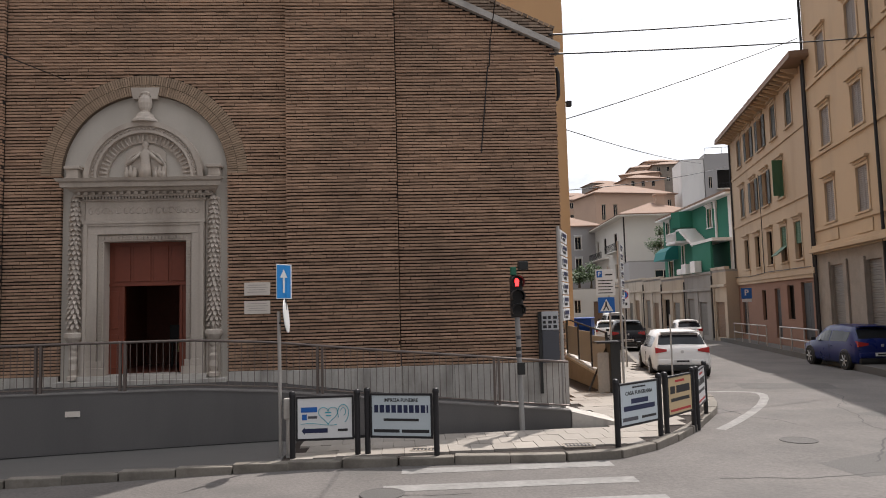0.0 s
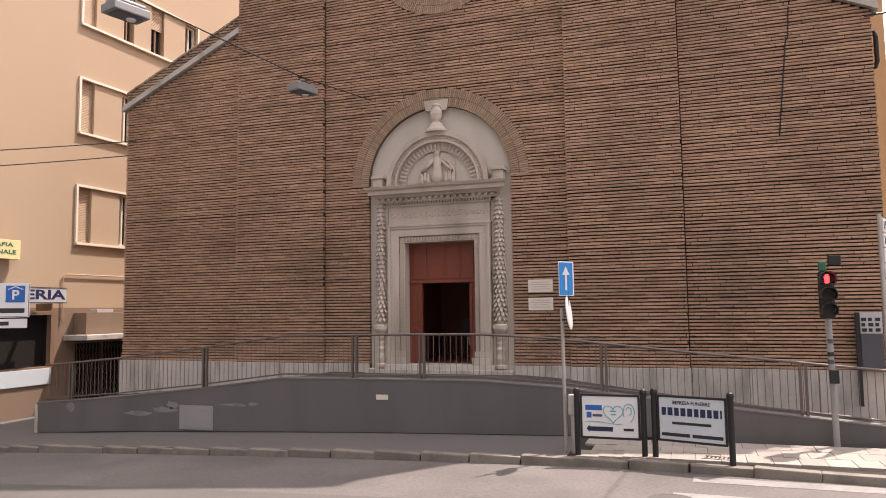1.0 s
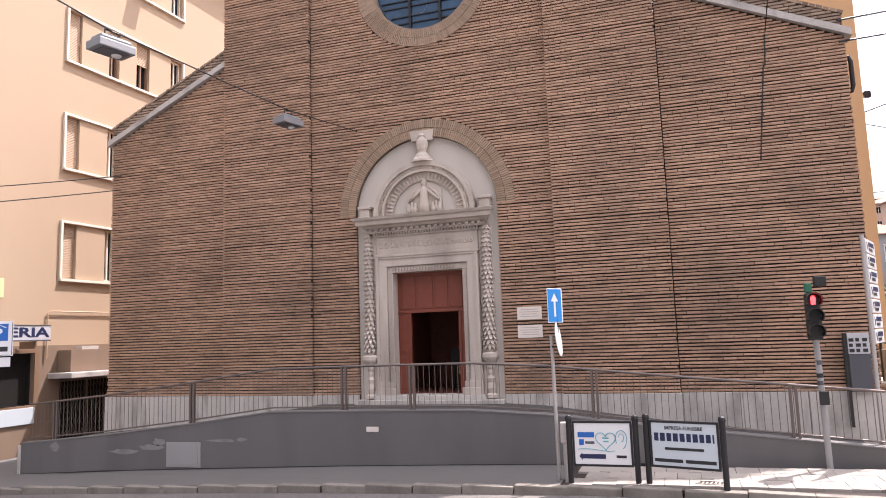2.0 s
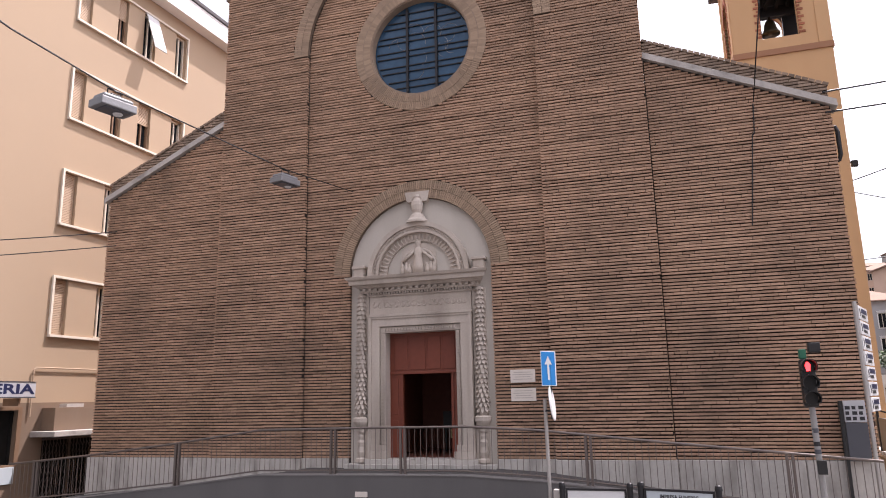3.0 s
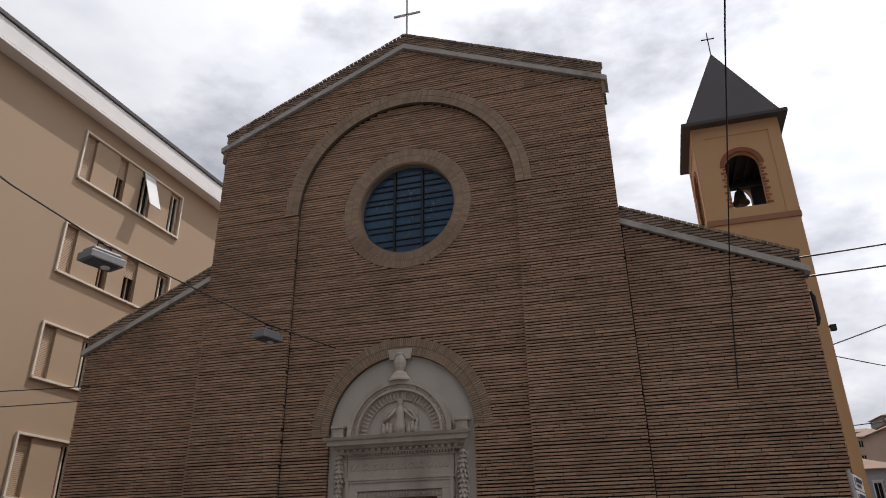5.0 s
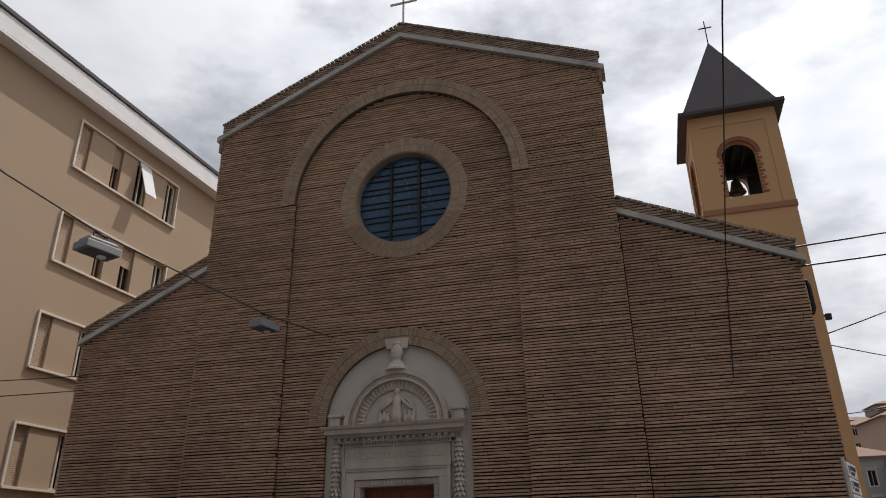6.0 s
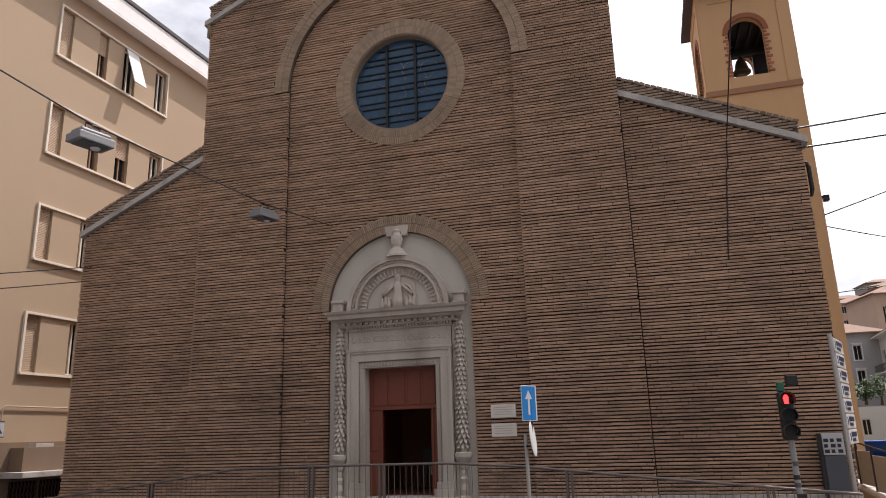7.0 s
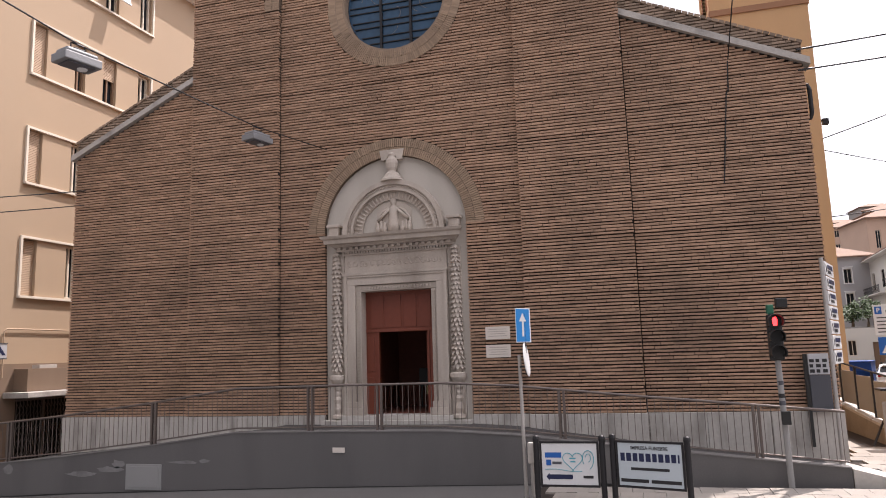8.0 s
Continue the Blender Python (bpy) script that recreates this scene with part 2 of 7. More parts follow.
CAR_BLUE = surface("blue_car_paint", (0.006, 0.014, 0.10), 0.3, vary=0.03, big=2, grain=30, bump=0.0, spec=0.3)
CAR_DARK = surface("dark_car_paint", (0.014, 0.015, 0.02), 0.3, vary=0.03, big=2, grain=30, bump=0.0, spec=0.35)
SKIP_BLUE = surface("blue_skip_paint", (0.015, 0.06, 0.25), 0.4, vary=0.12, big=2, grain=30, bump=0.05)
TYRE = surface("tyre_rubber", (0.02, 0.02, 0.02), 0.85, vary=0.2, big=3, grain=50, bump=0.1)
RIM = surface("alloy_rim", (0.45, 0.45, 0.46), 0.35, metal=0.2, vary=0.08, big=3, grain=50, bump=0.0)
TAIL_RED = surface("tail_light_red", (0.35, 0.015, 0.015), 0.2, vary=0.05, big=3, grain=50, bump=0.0, spec=0.7)
WINDOW_DARK = surface("window_glass", (0.015, 0.017, 0.02), 0.08, vary=0.2, big=0.6, grain=8, bump=0.0, spec=0.22)
# Flat near-black: the shade of rooms behind bare windows, put into colour.
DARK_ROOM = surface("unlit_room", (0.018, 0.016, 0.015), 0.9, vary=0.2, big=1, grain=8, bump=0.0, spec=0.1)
# Blue base colour stands in for sky reflected by the glass.
ROSE_GLASS = surface("leaded_glass", (0.03, 0.075, 0.135), 0.15, vary=0.35, big=1.2, grain=7, bump=0.25, spec=0.6)
BRONZE = surface("bell_bronze", (0.10, 0.08, 0.05), 0.45, metal=0.8, vary=0.15, big=3, grain=30, bump=0.05)
RED_LIGHT = glowing("red_signal", (1.0, 0.03, 0.03), 4.0)


# ---- building helpers ----
def thing(name, place, turn=0.0, label="", category="", group="", kind=""):
    ob = new(name)
    ob.empty_display_size = 0.3
    ob.matrix_basis = pose(*place, 0, 0, turn)
    return tagged(ob, label, category, group, kind)


def part(name, bm, material, parent=None, label="", smooth=False):
    me = bpy.data.meshes.new(name)
    bmesh.ops.recalc_face_normals(bm, faces=bm.faces)
    if smooth:
        for face in bm.faces:
            face.smooth = True
    bm.to_mesh(me)
    bm.free()
    me.materials.append(material)
    ob = new(name, me)
    ob.parent = parent
    if label:
        ob["label"] = label
    return ob


def again(ob, m, parent=None):
    """One more piece on the same mesh."""
    o = new(ob.name.split(".")[0], ob.data)
    o.parent = parent if parent else ob.parent
    o.matrix_basis = m
    return o


def box(bm, lo, hi, bevel=0.0):
    vs = [bm.verts.new((x, y, z)) for x in (lo[0], hi[0]) for y in (lo[1], hi[1]) for z in (lo[2], hi[2])]
    fs = [bm.faces.new([vs[i] for i in q]) for q in ((0, 1, 3, 2), (4, 6, 7, 5), (0, 4, 5, 1), (2, 3, 7, 6), (0, 2, 6, 4), (1, 5, 7, 3))]
    if bevel:
        es = {e for f in fs for e in f.edges}
        bmesh.ops.bevel(bm, geom=list(es), offset=bevel, segments=2, affect="EDGES", profile=0.6)
    return bm


def boxes(*pairs, bevel=0.0):
    bm = bmesh.new()
    for lo, hi in pairs:
        box(bm, lo, hi, bevel)
    return bm


def prism(bm, outline, lo, hi, axis="y", holes=()):
    """An outline (and holes), drawn in the other two axes, pushed from lo to hi along the axis."""
    def at(p, d):
        return {"x": (d, p[0], p[1]), "y": (p[0], d, p[1]), "z": (p[0], p[1], d)}[axis]
    loops = [list(outline)] + [list(h) for h in holes]
    flat = [p for loop in loops for p in loop]
    near, far = [bm.verts.new(at(p, lo)) for p in flat], [bm.verts.new(at(p, hi)) for p in flat]
    for tri in tessellate_polygon([[Vector((p[0], p[1], 0)) for p in loop] for loop in loops]):
        if len(set(tri)) == 3:
            bm.faces.new([near[i] for i in tri])
            bm.faces.new([far[i] for i in reversed(tri)])
    k = 0
    for loop in loops:
        n = len(loop)
        for i in range(n):
            a, b = k + i, k + (i + 1) % n
            bm.faces.new((near[a], near[b], far[b], far[a]))
        k += n
    return bm


def rod(bm, points, r, sides=8):
    """A round bar along points."""
    pts = [Vector(p) for p in points]
    rings = []
    for i, p in enumerate(pts):
        d = (pts[min(i + 1, len(pts) - 1)] - pts[max(i - 1, 0)]).normalized()
        a = d.orthogonal().normalized()
        b = d.cross(a)
        rings.append([bm.verts.new(p + r * (math.cos(2 * math.pi * k / sides) * a + math.sin(2 * math.pi * k / sides) * b)) for k in range(sides)])
        if i:
            o = min(range(sides), key=lambda s: sum((rings[-1][(k + s) % sides].co - rings[-2][k].co).length for k in range(sides)))
            rings[-1] = rings[-1][o:] + rings[-1][:o]
            for k in range(sides):
                bm.faces.new((rings[-2][k], rings[-2][(k + 1) % sides], rings[-1][(k + 1) % sides], rings[-1][k]))
    bm.faces.new(rings[0][::-1]), bm.faces.new(rings[-1])
    return bm


def lathe(bm, profile, centre=(0, 0, 0), sides=16, squash=1.0):
    """A turned body: profile of (radius, height)."""
    rings = [[bm.verts.new((centre[0] + r * math.cos(2 * math.pi * k / sides), centre[1] + squash * r * math.sin(2 * math.pi * k / sides), centre[2] + z)) for k in range(sides)] for r, z in profile]
    for a, b in zip(rings, rings[1:]):
        for k in range(sides):
            bm.faces.new((a[k], a[(k + 1) % sides], b[(k + 1) % sides], b[k]))
    bm.faces.new(rings[0][::-1]), bm.faces.new(rings[-1])
    return bm


def arc(cx, cz, r, a0, a1, n):
    return [(cx + r * math.cos(radians(a0 + (a1 - a0) * i / n)), cz + r * math.sin(radians(a0 + (a1 - a0) * i / n))) for i in range(n + 1)]


def words(text, size, material, parent, m, name="lettering", bold=0.0, width=None):
    """Letters of the built-in font as a thin mesh."""
    cu = bpy.data.curves.new(name, "FONT")
    cu.body, cu.size, cu.align_x, cu.align_y, cu.extrude, cu.offset, cu.resolution_u = text, size, "CENTER", "CENTER", 0.0015, bold, 2
    tmp = bpy.data.objects.new(name, cu)
    scene.collection.objects.link(tmp)
    me = bpy.data.meshes.new_from_object(tmp.evaluated_get(bpy.context.evaluated_depsgraph_get()))
    bpy.data.objects.remove(tmp)
    if width:
        span = max(v.co.x for v in me.vertices) - min(v.co.x for v in me.vertices)
        for v in me.vertices:
            v.co.x *= width / span
    me.materials.clear()
    me.materials.append(material)
    ob = new(name, me)
    ob.parent, ob.matrix_basis = parent, m
    return ob


FACING = pose(0, 0, 0, 90, 0, 0)  # letters upright, read from -y


def smooth(a, b, v):
    t = min(1.0, max(0.0, (v - a) / (b - a)))
    return t * t * (3 - 2 * t)


def walk_level(x):
    """Height of the pavement in front of the church, which falls to one side."""
    return float(np.interp(x, (-60, -15.2, -12.8, -9.7, -7.0, -4.5, -0.7, 3.0, 20), (-2.4, -0.55, -0.41, -0.28, -0.17, -0.09, 0.02, 0.05, 0.05)))


def road_level(x, y):
    z = walk_level(x) * (1 - smooth(25, 60, y)) - 0.12
    z -= 0.010 * max(0.0, min(y, 90) - 20)
    z += 0.6 * smooth(7, 0, y)
    z += 30 * smooth(105, 260, y) * smooth(15, 70, x) + 14 * smooth(260, 420, y) * smooth(15, 70, x)
    return z


# ---- ground ----
def make_ground():
    xs = sorted(set([-900, -400, -200, -120, -80, -60, -45] + list(np.arange(-36, 40, 1.5)) + [44, 50, 60, 75, 90, 120, 160, 220, 400, 900]))
    ys = sorted(set([-900, -300, -100, -50, -30, -20, -12, -6] + list(np.arange(-3, 32, 1.0)) + list(range(34, 64, 4)) + list(range(70, 300, 15)) + [330, 420, 600, 1200]))
    bm = bmesh.new()
    grid = [[bm.verts.new((x, y, road_level(x, y))) for x in xs] for y in ys]
    for a, b in zip(grid, grid[1:]):
        for i in range(len(xs) - 1):
            bm.faces.new((a[i], a[i + 1], b[i + 1], b[i]))
    tagged(part("ground", bm, ASPHALT, smooth=True), "worn grey asphalt street with patches", "ground", kind="structure")


make_ground()

KERB_LINE = [(-44, 11.6), (-15, 11.6), (-2.0, 11.45), (1.0, 11.2), (2.4, 11.05), (3.3, 11.1), (4.2, 11.75), (5.0, 12.75), (5.8, 13.9), (6.6, 15.2), (7.1, 16.4), (7.35, 17.6), (7.5, 19), (9.0, 27.6), (11.4, 37), (20, 72)]


def along(points, step):
    """Points at even steps along a line."""
    out, left = [Vector((*points[0], 0))], step
    for a, b in zip(points, points[1:]):
        a, b = Vector((*a, 0)), Vector((*b, 0))
        length, at = (b - a).length, 0.0
        while length - at > left:
            at += left
            out.append(a.lerp(b, at / length))
            left = step
        left -= length - at
    return out


def inside(p, poly):
    hit = False
    for (x0, y0), (x1, y1) in zip(poly, poly[1:] + poly[:1]):
        if (y0 > p[1]) != (y1 > p[1]) and p[0] < (x1 - x0) * (p[1] - y0) / (y1 - y0) + x0:
            hit = not hit
    return hit


def draped(name, outline, lift, material, label, category, kind="structure", thick=0.25):
    """A flat piece of ground that follows the street's fall."""
    bm = bmesh.new()
    prism(bm, outline, 0, 1, "z")
    for v in bm.verts:
        v.co.z = road_level(v.co.x, v.co.y) + (lift if v.co.z > 0.5 else lift - thick)
    return tagged(part(name, bm, material), label, category, kind=kind)


kerb_dense = [(p.x, p.y) for p in along(KERB_LINE, 0.7)]
split = min(range(len(kerb_dense)), key=lambda i: abs(kerb_dense[i][0] + 2.2) + abs(kerb_dense[i][1] - 11.4))
left_kerb, right_kerb = kerb_dense[:split + 1], kerb_dense[split:]
draped("pavement_left", left_kerb + [(left_kerb[-1][0], 13.4)] + [(x, 13.4) for x in np.arange(-3.0, -15, -0.8)] + [(-15.2, 15.0), (-15.2, 60), (-18.4, 60), (-18.4, 12.6), (-44, 12.6)], 0.125, WALKWAY, "grey asphalt pavement in front of the ramp", "pavement")
RIGHT_WALK = right_kerb + [(12, 72), (3.6, 30), (3.6, 13.4), (left_kerb[-1][0], 13.4)]
draped("pavement_right", RIGHT_WALK, 0.105, MORTAR, "bed of the slab paving on the street corner", "pavement")


def make_kerb():
    bm = box(bmesh.new(), (-0.5, -0.09, -0.2), (0.5, 0.09, 0.0), 0.018)
    first = None
    kerb = thing("kerb", (0, 11.4, 0), 0, "worn pale stone kerb along the pavement", "kerb", kind="structure")
    rng = random.Random(4)
    line = along(KERB_LINE, 0.86)
    for a, b in zip(line, line[1:]):
        mid, d = (a + b) / 2, b - a
        if mid.x < -30 or mid.y > 45:
            continue
        m = pose(mid.x + rng.uniform(-0.012, 0.012), mid.y - 11.4 + rng.uniform(-0.012, 0.012), road_level(mid.x, mid.y) + 0.13 + rng.uniform(-0.012, 0.008), rng.uniform(-1.5, 1.5), rng.uniform(-0.8, 0.8), math.degrees(math.atan2(d.y, d.x))) @ Matrix.Diagonal((d.length * 0.985, 1, 1, 1))
        if first is None:
            first = part("kerb_stone", bm, KERB, kerb)
            first.matrix_basis = m
        else:
            again(first, m, kerb)


def flat_strip(name, pts, width, material, label, lift=0.004):
    bm = bmesh.new()
    rows = []
    for i, p in enumerate(pts):
        p = Vector((*p, 0))
        d = (Vector((*pts[min(i + 1, len(pts) - 1)], 0)) - Vector((*pts[max(i - 1, 0)], 0))).normalized()
        n = Vector((-d.y, d.x, 0)) * width / 2
        rows.append([bm.verts.new((q.x, q.y, road_level(q.x, q.y) + lift)) for q in (p - n, p + n)])
    for a, b in zip(rows, rows[1:]):
        bm.faces.new((a[0], a[1], b[1], b[0]))
    return tagged(part(name, bm, material), label, "road marking", kind="structure")


def make_markings():
    for y, x0, x1 in ((10.82, -0.1, 3.05), (9.85, -0.35, 3.1), (8.9, -0.6, 3.2), (7.95, -0.8, 3.3)):
        flat_strip("crossing_stripe", [(x, y - 0.03 * (x - x0)) for x in np.linspace(x0, x1, 7)], 0.32, ROAD_PAINT, "worn white crossing stripe on asphalt")
    pts = [(7.75, 18.45), (8.3, 18.35), (8.85, 18.15), (8.95, 17.7), (8.6, 16.9), (8.0, 15.9), (7.2, 14.8), (6.4, 13.8), (5.7, 13.0)]
    flat_strip("edge_line", [tuple(p[:2]) for p in along(pts, 0.3)], 0.2, ROAD_PAINT, "faded white edge line round the corner")
    flat_strip("road_patch", [(x, 8.6 + 0.02 * x) for x in np.linspace(-12, -3, 10)], 1.1, PATCH, "darker asphalt trench repair", 0.003)
    flat_strip("road_patch", [(9.2, 19.5), (10.2, 19.2), (11.5, 18.8)], 1.3, PATCH, "darker asphalt repair at the corner", 0.003)


def make_cracks():
    rng = random.Random(31)
    for x, y, a, n in ((4.2, 9.6, 20, 26), (6.8, 10.2, 35, 22), (8.6, 12.2, 60, 30), (5.4, 8.2, 5, 24), (9.8, 15.6, 75, 26), (-3.0, 9.2, 8, 30), (-8.0, 8.0, -6, 34), (1.5, 7.6, 12, 26), (7.4, 13.4, 100, 18)):
        pts, turn = [(x, y)], radians(a)
        for k in range(n):
            turn += rng.uniform(-0.35, 0.35) + (radians(a) - turn) * 0.2
            pts.append((pts[-1][0] + 0.13 * math.cos(turn), pts[-1][1] + 0.13 * math.sin(turn)))
        flat_strip("road_crack", pts, rng.uniform(0.015, 0.035), TAR, "dark crack in the worn asphalt", 0.003)
    for x, y, w in ((6.0, 9.8, 0.9), (9.4, 13.8, 1.1), (-6.5, 7.2, 1.4)):
        flat_strip("road_patch", [(x + 0.3 * k, y + 0.12 * k + rng.uniform(-0.05, 0.05)) for k in range(8)], w, PATCH, "darker patched asphalt", 0.0025)


TAR = surface("tar", (0.045, 0.042, 0.04), 0.8, vary=0.2, big=2, grain=40, bump=0.2)
make_kerb()
make_markings()
make_cracks()

# ---- church ----
CX, CY = -5.55, 15.5
church = thing("church", (CX, CY, 0), 0, "brown brick church with stepped gable and round window", "church")
NAVE, AISLE = 5.46, 9.06
NAVE_AT, AISLE_AT = {-1: 5.55, 1: 5.43}, {-1: 9.30, 1: 9.07}   # half widths of either side
REC = 0.13                       # depth of the recessed brick fields
ARCH_R, ARCH_Z = 3.02, 11.35
ROSE_X, ROSE_Z, ROSE_R = 0.06, 11.18, 1.33
DOOR_X, PORTAL_R, PORTAL_Z = -0.05, 1.77, 5.37
COURSE = 0.0715
PLINTH = 1.06


def nave_line(x):
    return 16.30 - 0.438 * abs(x)


def aisle_line(x):
    return 9.78 - 0.4575 * (abs(x) - 5.5)


def church_shell():
    portal = [(DOOR_X - PORTAL_R, 0.3)] + [(DOOR_X + PORTAL_R, 0.3)] + arc(DOOR_X, PORTAL_Z, PORTAL_R, 0, 180, 32)
    field = [(-ARCH_R, 0.3), (ARCH_R, 0.3)] + arc(0, ARCH_Z, ARCH_R, 0, 180, 40)
    bm = bmesh.new()
    nave = [(-NAVE_AT[-1] + 0.01, 0.3), (-ARCH_R - 0.012, 0.3)] + arc(0, ARCH_Z, ARCH_R + 0.012, 180, 0, 40) + [(ARCH_R + 0.012, 0.3), (NAVE_AT[1] - 0.01, 0.3), (NAVE_AT[1] - 0.01, nave_line(NAVE)), (0, nave_line(0)), (-NAVE_AT[-1] + 0.01, nave_line(NAVE))]
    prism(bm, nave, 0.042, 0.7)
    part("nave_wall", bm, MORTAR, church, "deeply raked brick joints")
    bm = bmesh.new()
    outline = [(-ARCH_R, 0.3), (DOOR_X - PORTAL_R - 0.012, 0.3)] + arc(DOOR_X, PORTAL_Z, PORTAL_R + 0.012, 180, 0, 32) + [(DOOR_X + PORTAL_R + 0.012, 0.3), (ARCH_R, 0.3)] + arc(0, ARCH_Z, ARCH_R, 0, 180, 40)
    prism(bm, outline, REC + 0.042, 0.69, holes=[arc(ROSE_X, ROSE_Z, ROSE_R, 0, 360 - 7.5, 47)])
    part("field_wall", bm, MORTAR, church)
    for s in (-1, 1):
        bm = bmesh.new()
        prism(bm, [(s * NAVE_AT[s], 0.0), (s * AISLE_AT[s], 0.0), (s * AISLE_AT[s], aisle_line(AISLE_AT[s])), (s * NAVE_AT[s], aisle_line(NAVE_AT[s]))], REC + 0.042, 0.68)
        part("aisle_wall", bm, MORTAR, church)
        # side walls behind the front
        bm = boxes(((s * AISLE_AT[s] - 0.3, 0.7, -0.6), (s * AISLE_AT[s] + 0.0 + (0 if s > 0 else 0.3), 32, 8.0)) if s > 0 else ((s * AISLE_AT[s], 0.7, -0.6), (s * AISLE_AT[s] + 0.3, 32, 8.0)))
        part("side_wall", bm, TOWER, church, "ochre rendered side wall")
        bm = boxes(((s * 4.1 - 0.15, 0.71, 8.0), (s * 4.1 + 0.15, 32, 13.0)))
        part("clerestory_wall", bm, TOWER, church)
        bm = bmesh.new()
        prism(bm, [(s * 3.95, 10.0), (s * (AISLE_AT[s] + 0.1), 7.75), (s * (AISLE_AT[s] + 0.1), 7.9), (s * 3.95, 10.15)], 0.72, 32)
        part("aisle_roof", bm, TILE_ROOF, church)
    part("back_wall", boxes(((-AISLE_AT[-1], 32, -0.6), (AISLE_AT[1], 32.3, 13.5))), TOWER, church)
    bm = bmesh.new()
    prism(bm, [(-4.6, 13.0), (0, 15.0), (4.6, 13.0), (4.6, 13.2), (0, 15.2), (-4.6, 13.2)], 0.72, 32.2)
    part("nave_roof", bm, TILE_ROOF, church)
    # stone bands under the parapets
    bm = bmesh.new()
    for s in (-1, 1):
        e = NAVE_AT[s] + 0.14
        prism(bm, [(0, nave_line(0)), (s * e, nave_line(e)), (s * e, nave_line(e) + 0.15), (0, nave_line(0) + 0.15)], -0.09, 0.5)
    part("gable_band", bm, COPING, church, "pale weathered stone band")
    for s in (-1, 1):
        bm = bmesh.new()
        a, e = NAVE_AT[s] - 0.08, AISLE_AT[s] + 0.12
        prism(bm, [(s * a, aisle_line(a)), (s * e, aisle_line(e)), (s * e, aisle_line(e) + 0.15), (s * a, aisle_line(a) + 0.15)], REC - 0.09, 0.5)
        part("aisle_band", bm, COPING, church)
        # kneeler under the band's end
        part("kneeler", boxes(((s * NAVE_AT[s] - 0.02, -0.05, nave_line(NAVE_AT[s]) - 0.42), (s * NAVE_AT[s] + 0.06, 0.5, nave_line(NAVE_AT[s]) - 0.01)) if s > 0 else ((s * NAVE_AT[s] - 0.06, -0.05, nave_line(NAVE_AT[s]) - 0.42), (s * NAVE_AT[s] + 0.02, 0.5, nave_line(NAVE_AT[s]) - 0.01))), BRICK_DARK, church)
    # parapet cores
    bm = bmesh.new()
    for s in (-1, 1):
        e = NAVE_AT[s] + 0.02
        prism(bm, [(0, nave_line(0) + 0.152), (s * e, nave_line(e) + 0.152), (s * e, nave_line(e) + 0.54), (0, nave_line(0) + 0.54)], 0.03, 0.5)
    part("gable_parapet", bm, ARCH_BED, church, "dark weathered brick parapet")
    for s in (-1, 1):
        bm = bmesh.new()
        a, e = NAVE_AT[s] - 0.08, AISLE_AT[s] - 0.02
        prism(bm, [(s * a, aisle_line(a) + 0.152), (s * e, aisle_line(e) + 0.152), (s * e, aisle_line(e) + 0.46), (s * a, aisle_line(a) + 0.46)], REC + 0.03, 0.6)
        part("aisle_parapet", bm, ARCH_BED, church)
    # plinth slabs of travertine
    bounds = {-1: [-AISLE_AT[-1] - 0.04, -7.9, -6.7, -NAVE_AT[-1] - 0.04, -4.2, -ARCH_R, DOOR_X - PORTAL_R - 0.01], 1: [DOOR_X + PORTAL_R + 0.01, ARCH_R, 4.3, NAVE_AT[1] + 0.04, 6.6, 7.8, AISLE_AT[1] + 0.04]}
    for s in (-1, 1):
        for a, b in zip(bounds[s], bounds[s][1:]):
            front = -0.05 if max(abs(a), abs(b)) <= NAVE + 0.14 and min(abs(a), abs(b)) >= ARCH_R - 0.01 else REC - 0.05
            part("plinth_slab", boxes(((a + 0.004, front, -0.4), (b - 0.004, 0.72, PLINTH)), bevel=0.006), TRAVERTINE, church)
    # church cross
    bm = boxes(((-0.025, 0.2, nave_line(0) + 0.55), (0.025, 0.25, nave_line(0) + 2.1)), ((-0.42, 0.2, nave_line(0) + 1.5), (0.42, 0.25, nave_line(0) + 1.55)))
    part("cross", bm, STEEL, church, "thin iron cross on the gable")


church_shell()


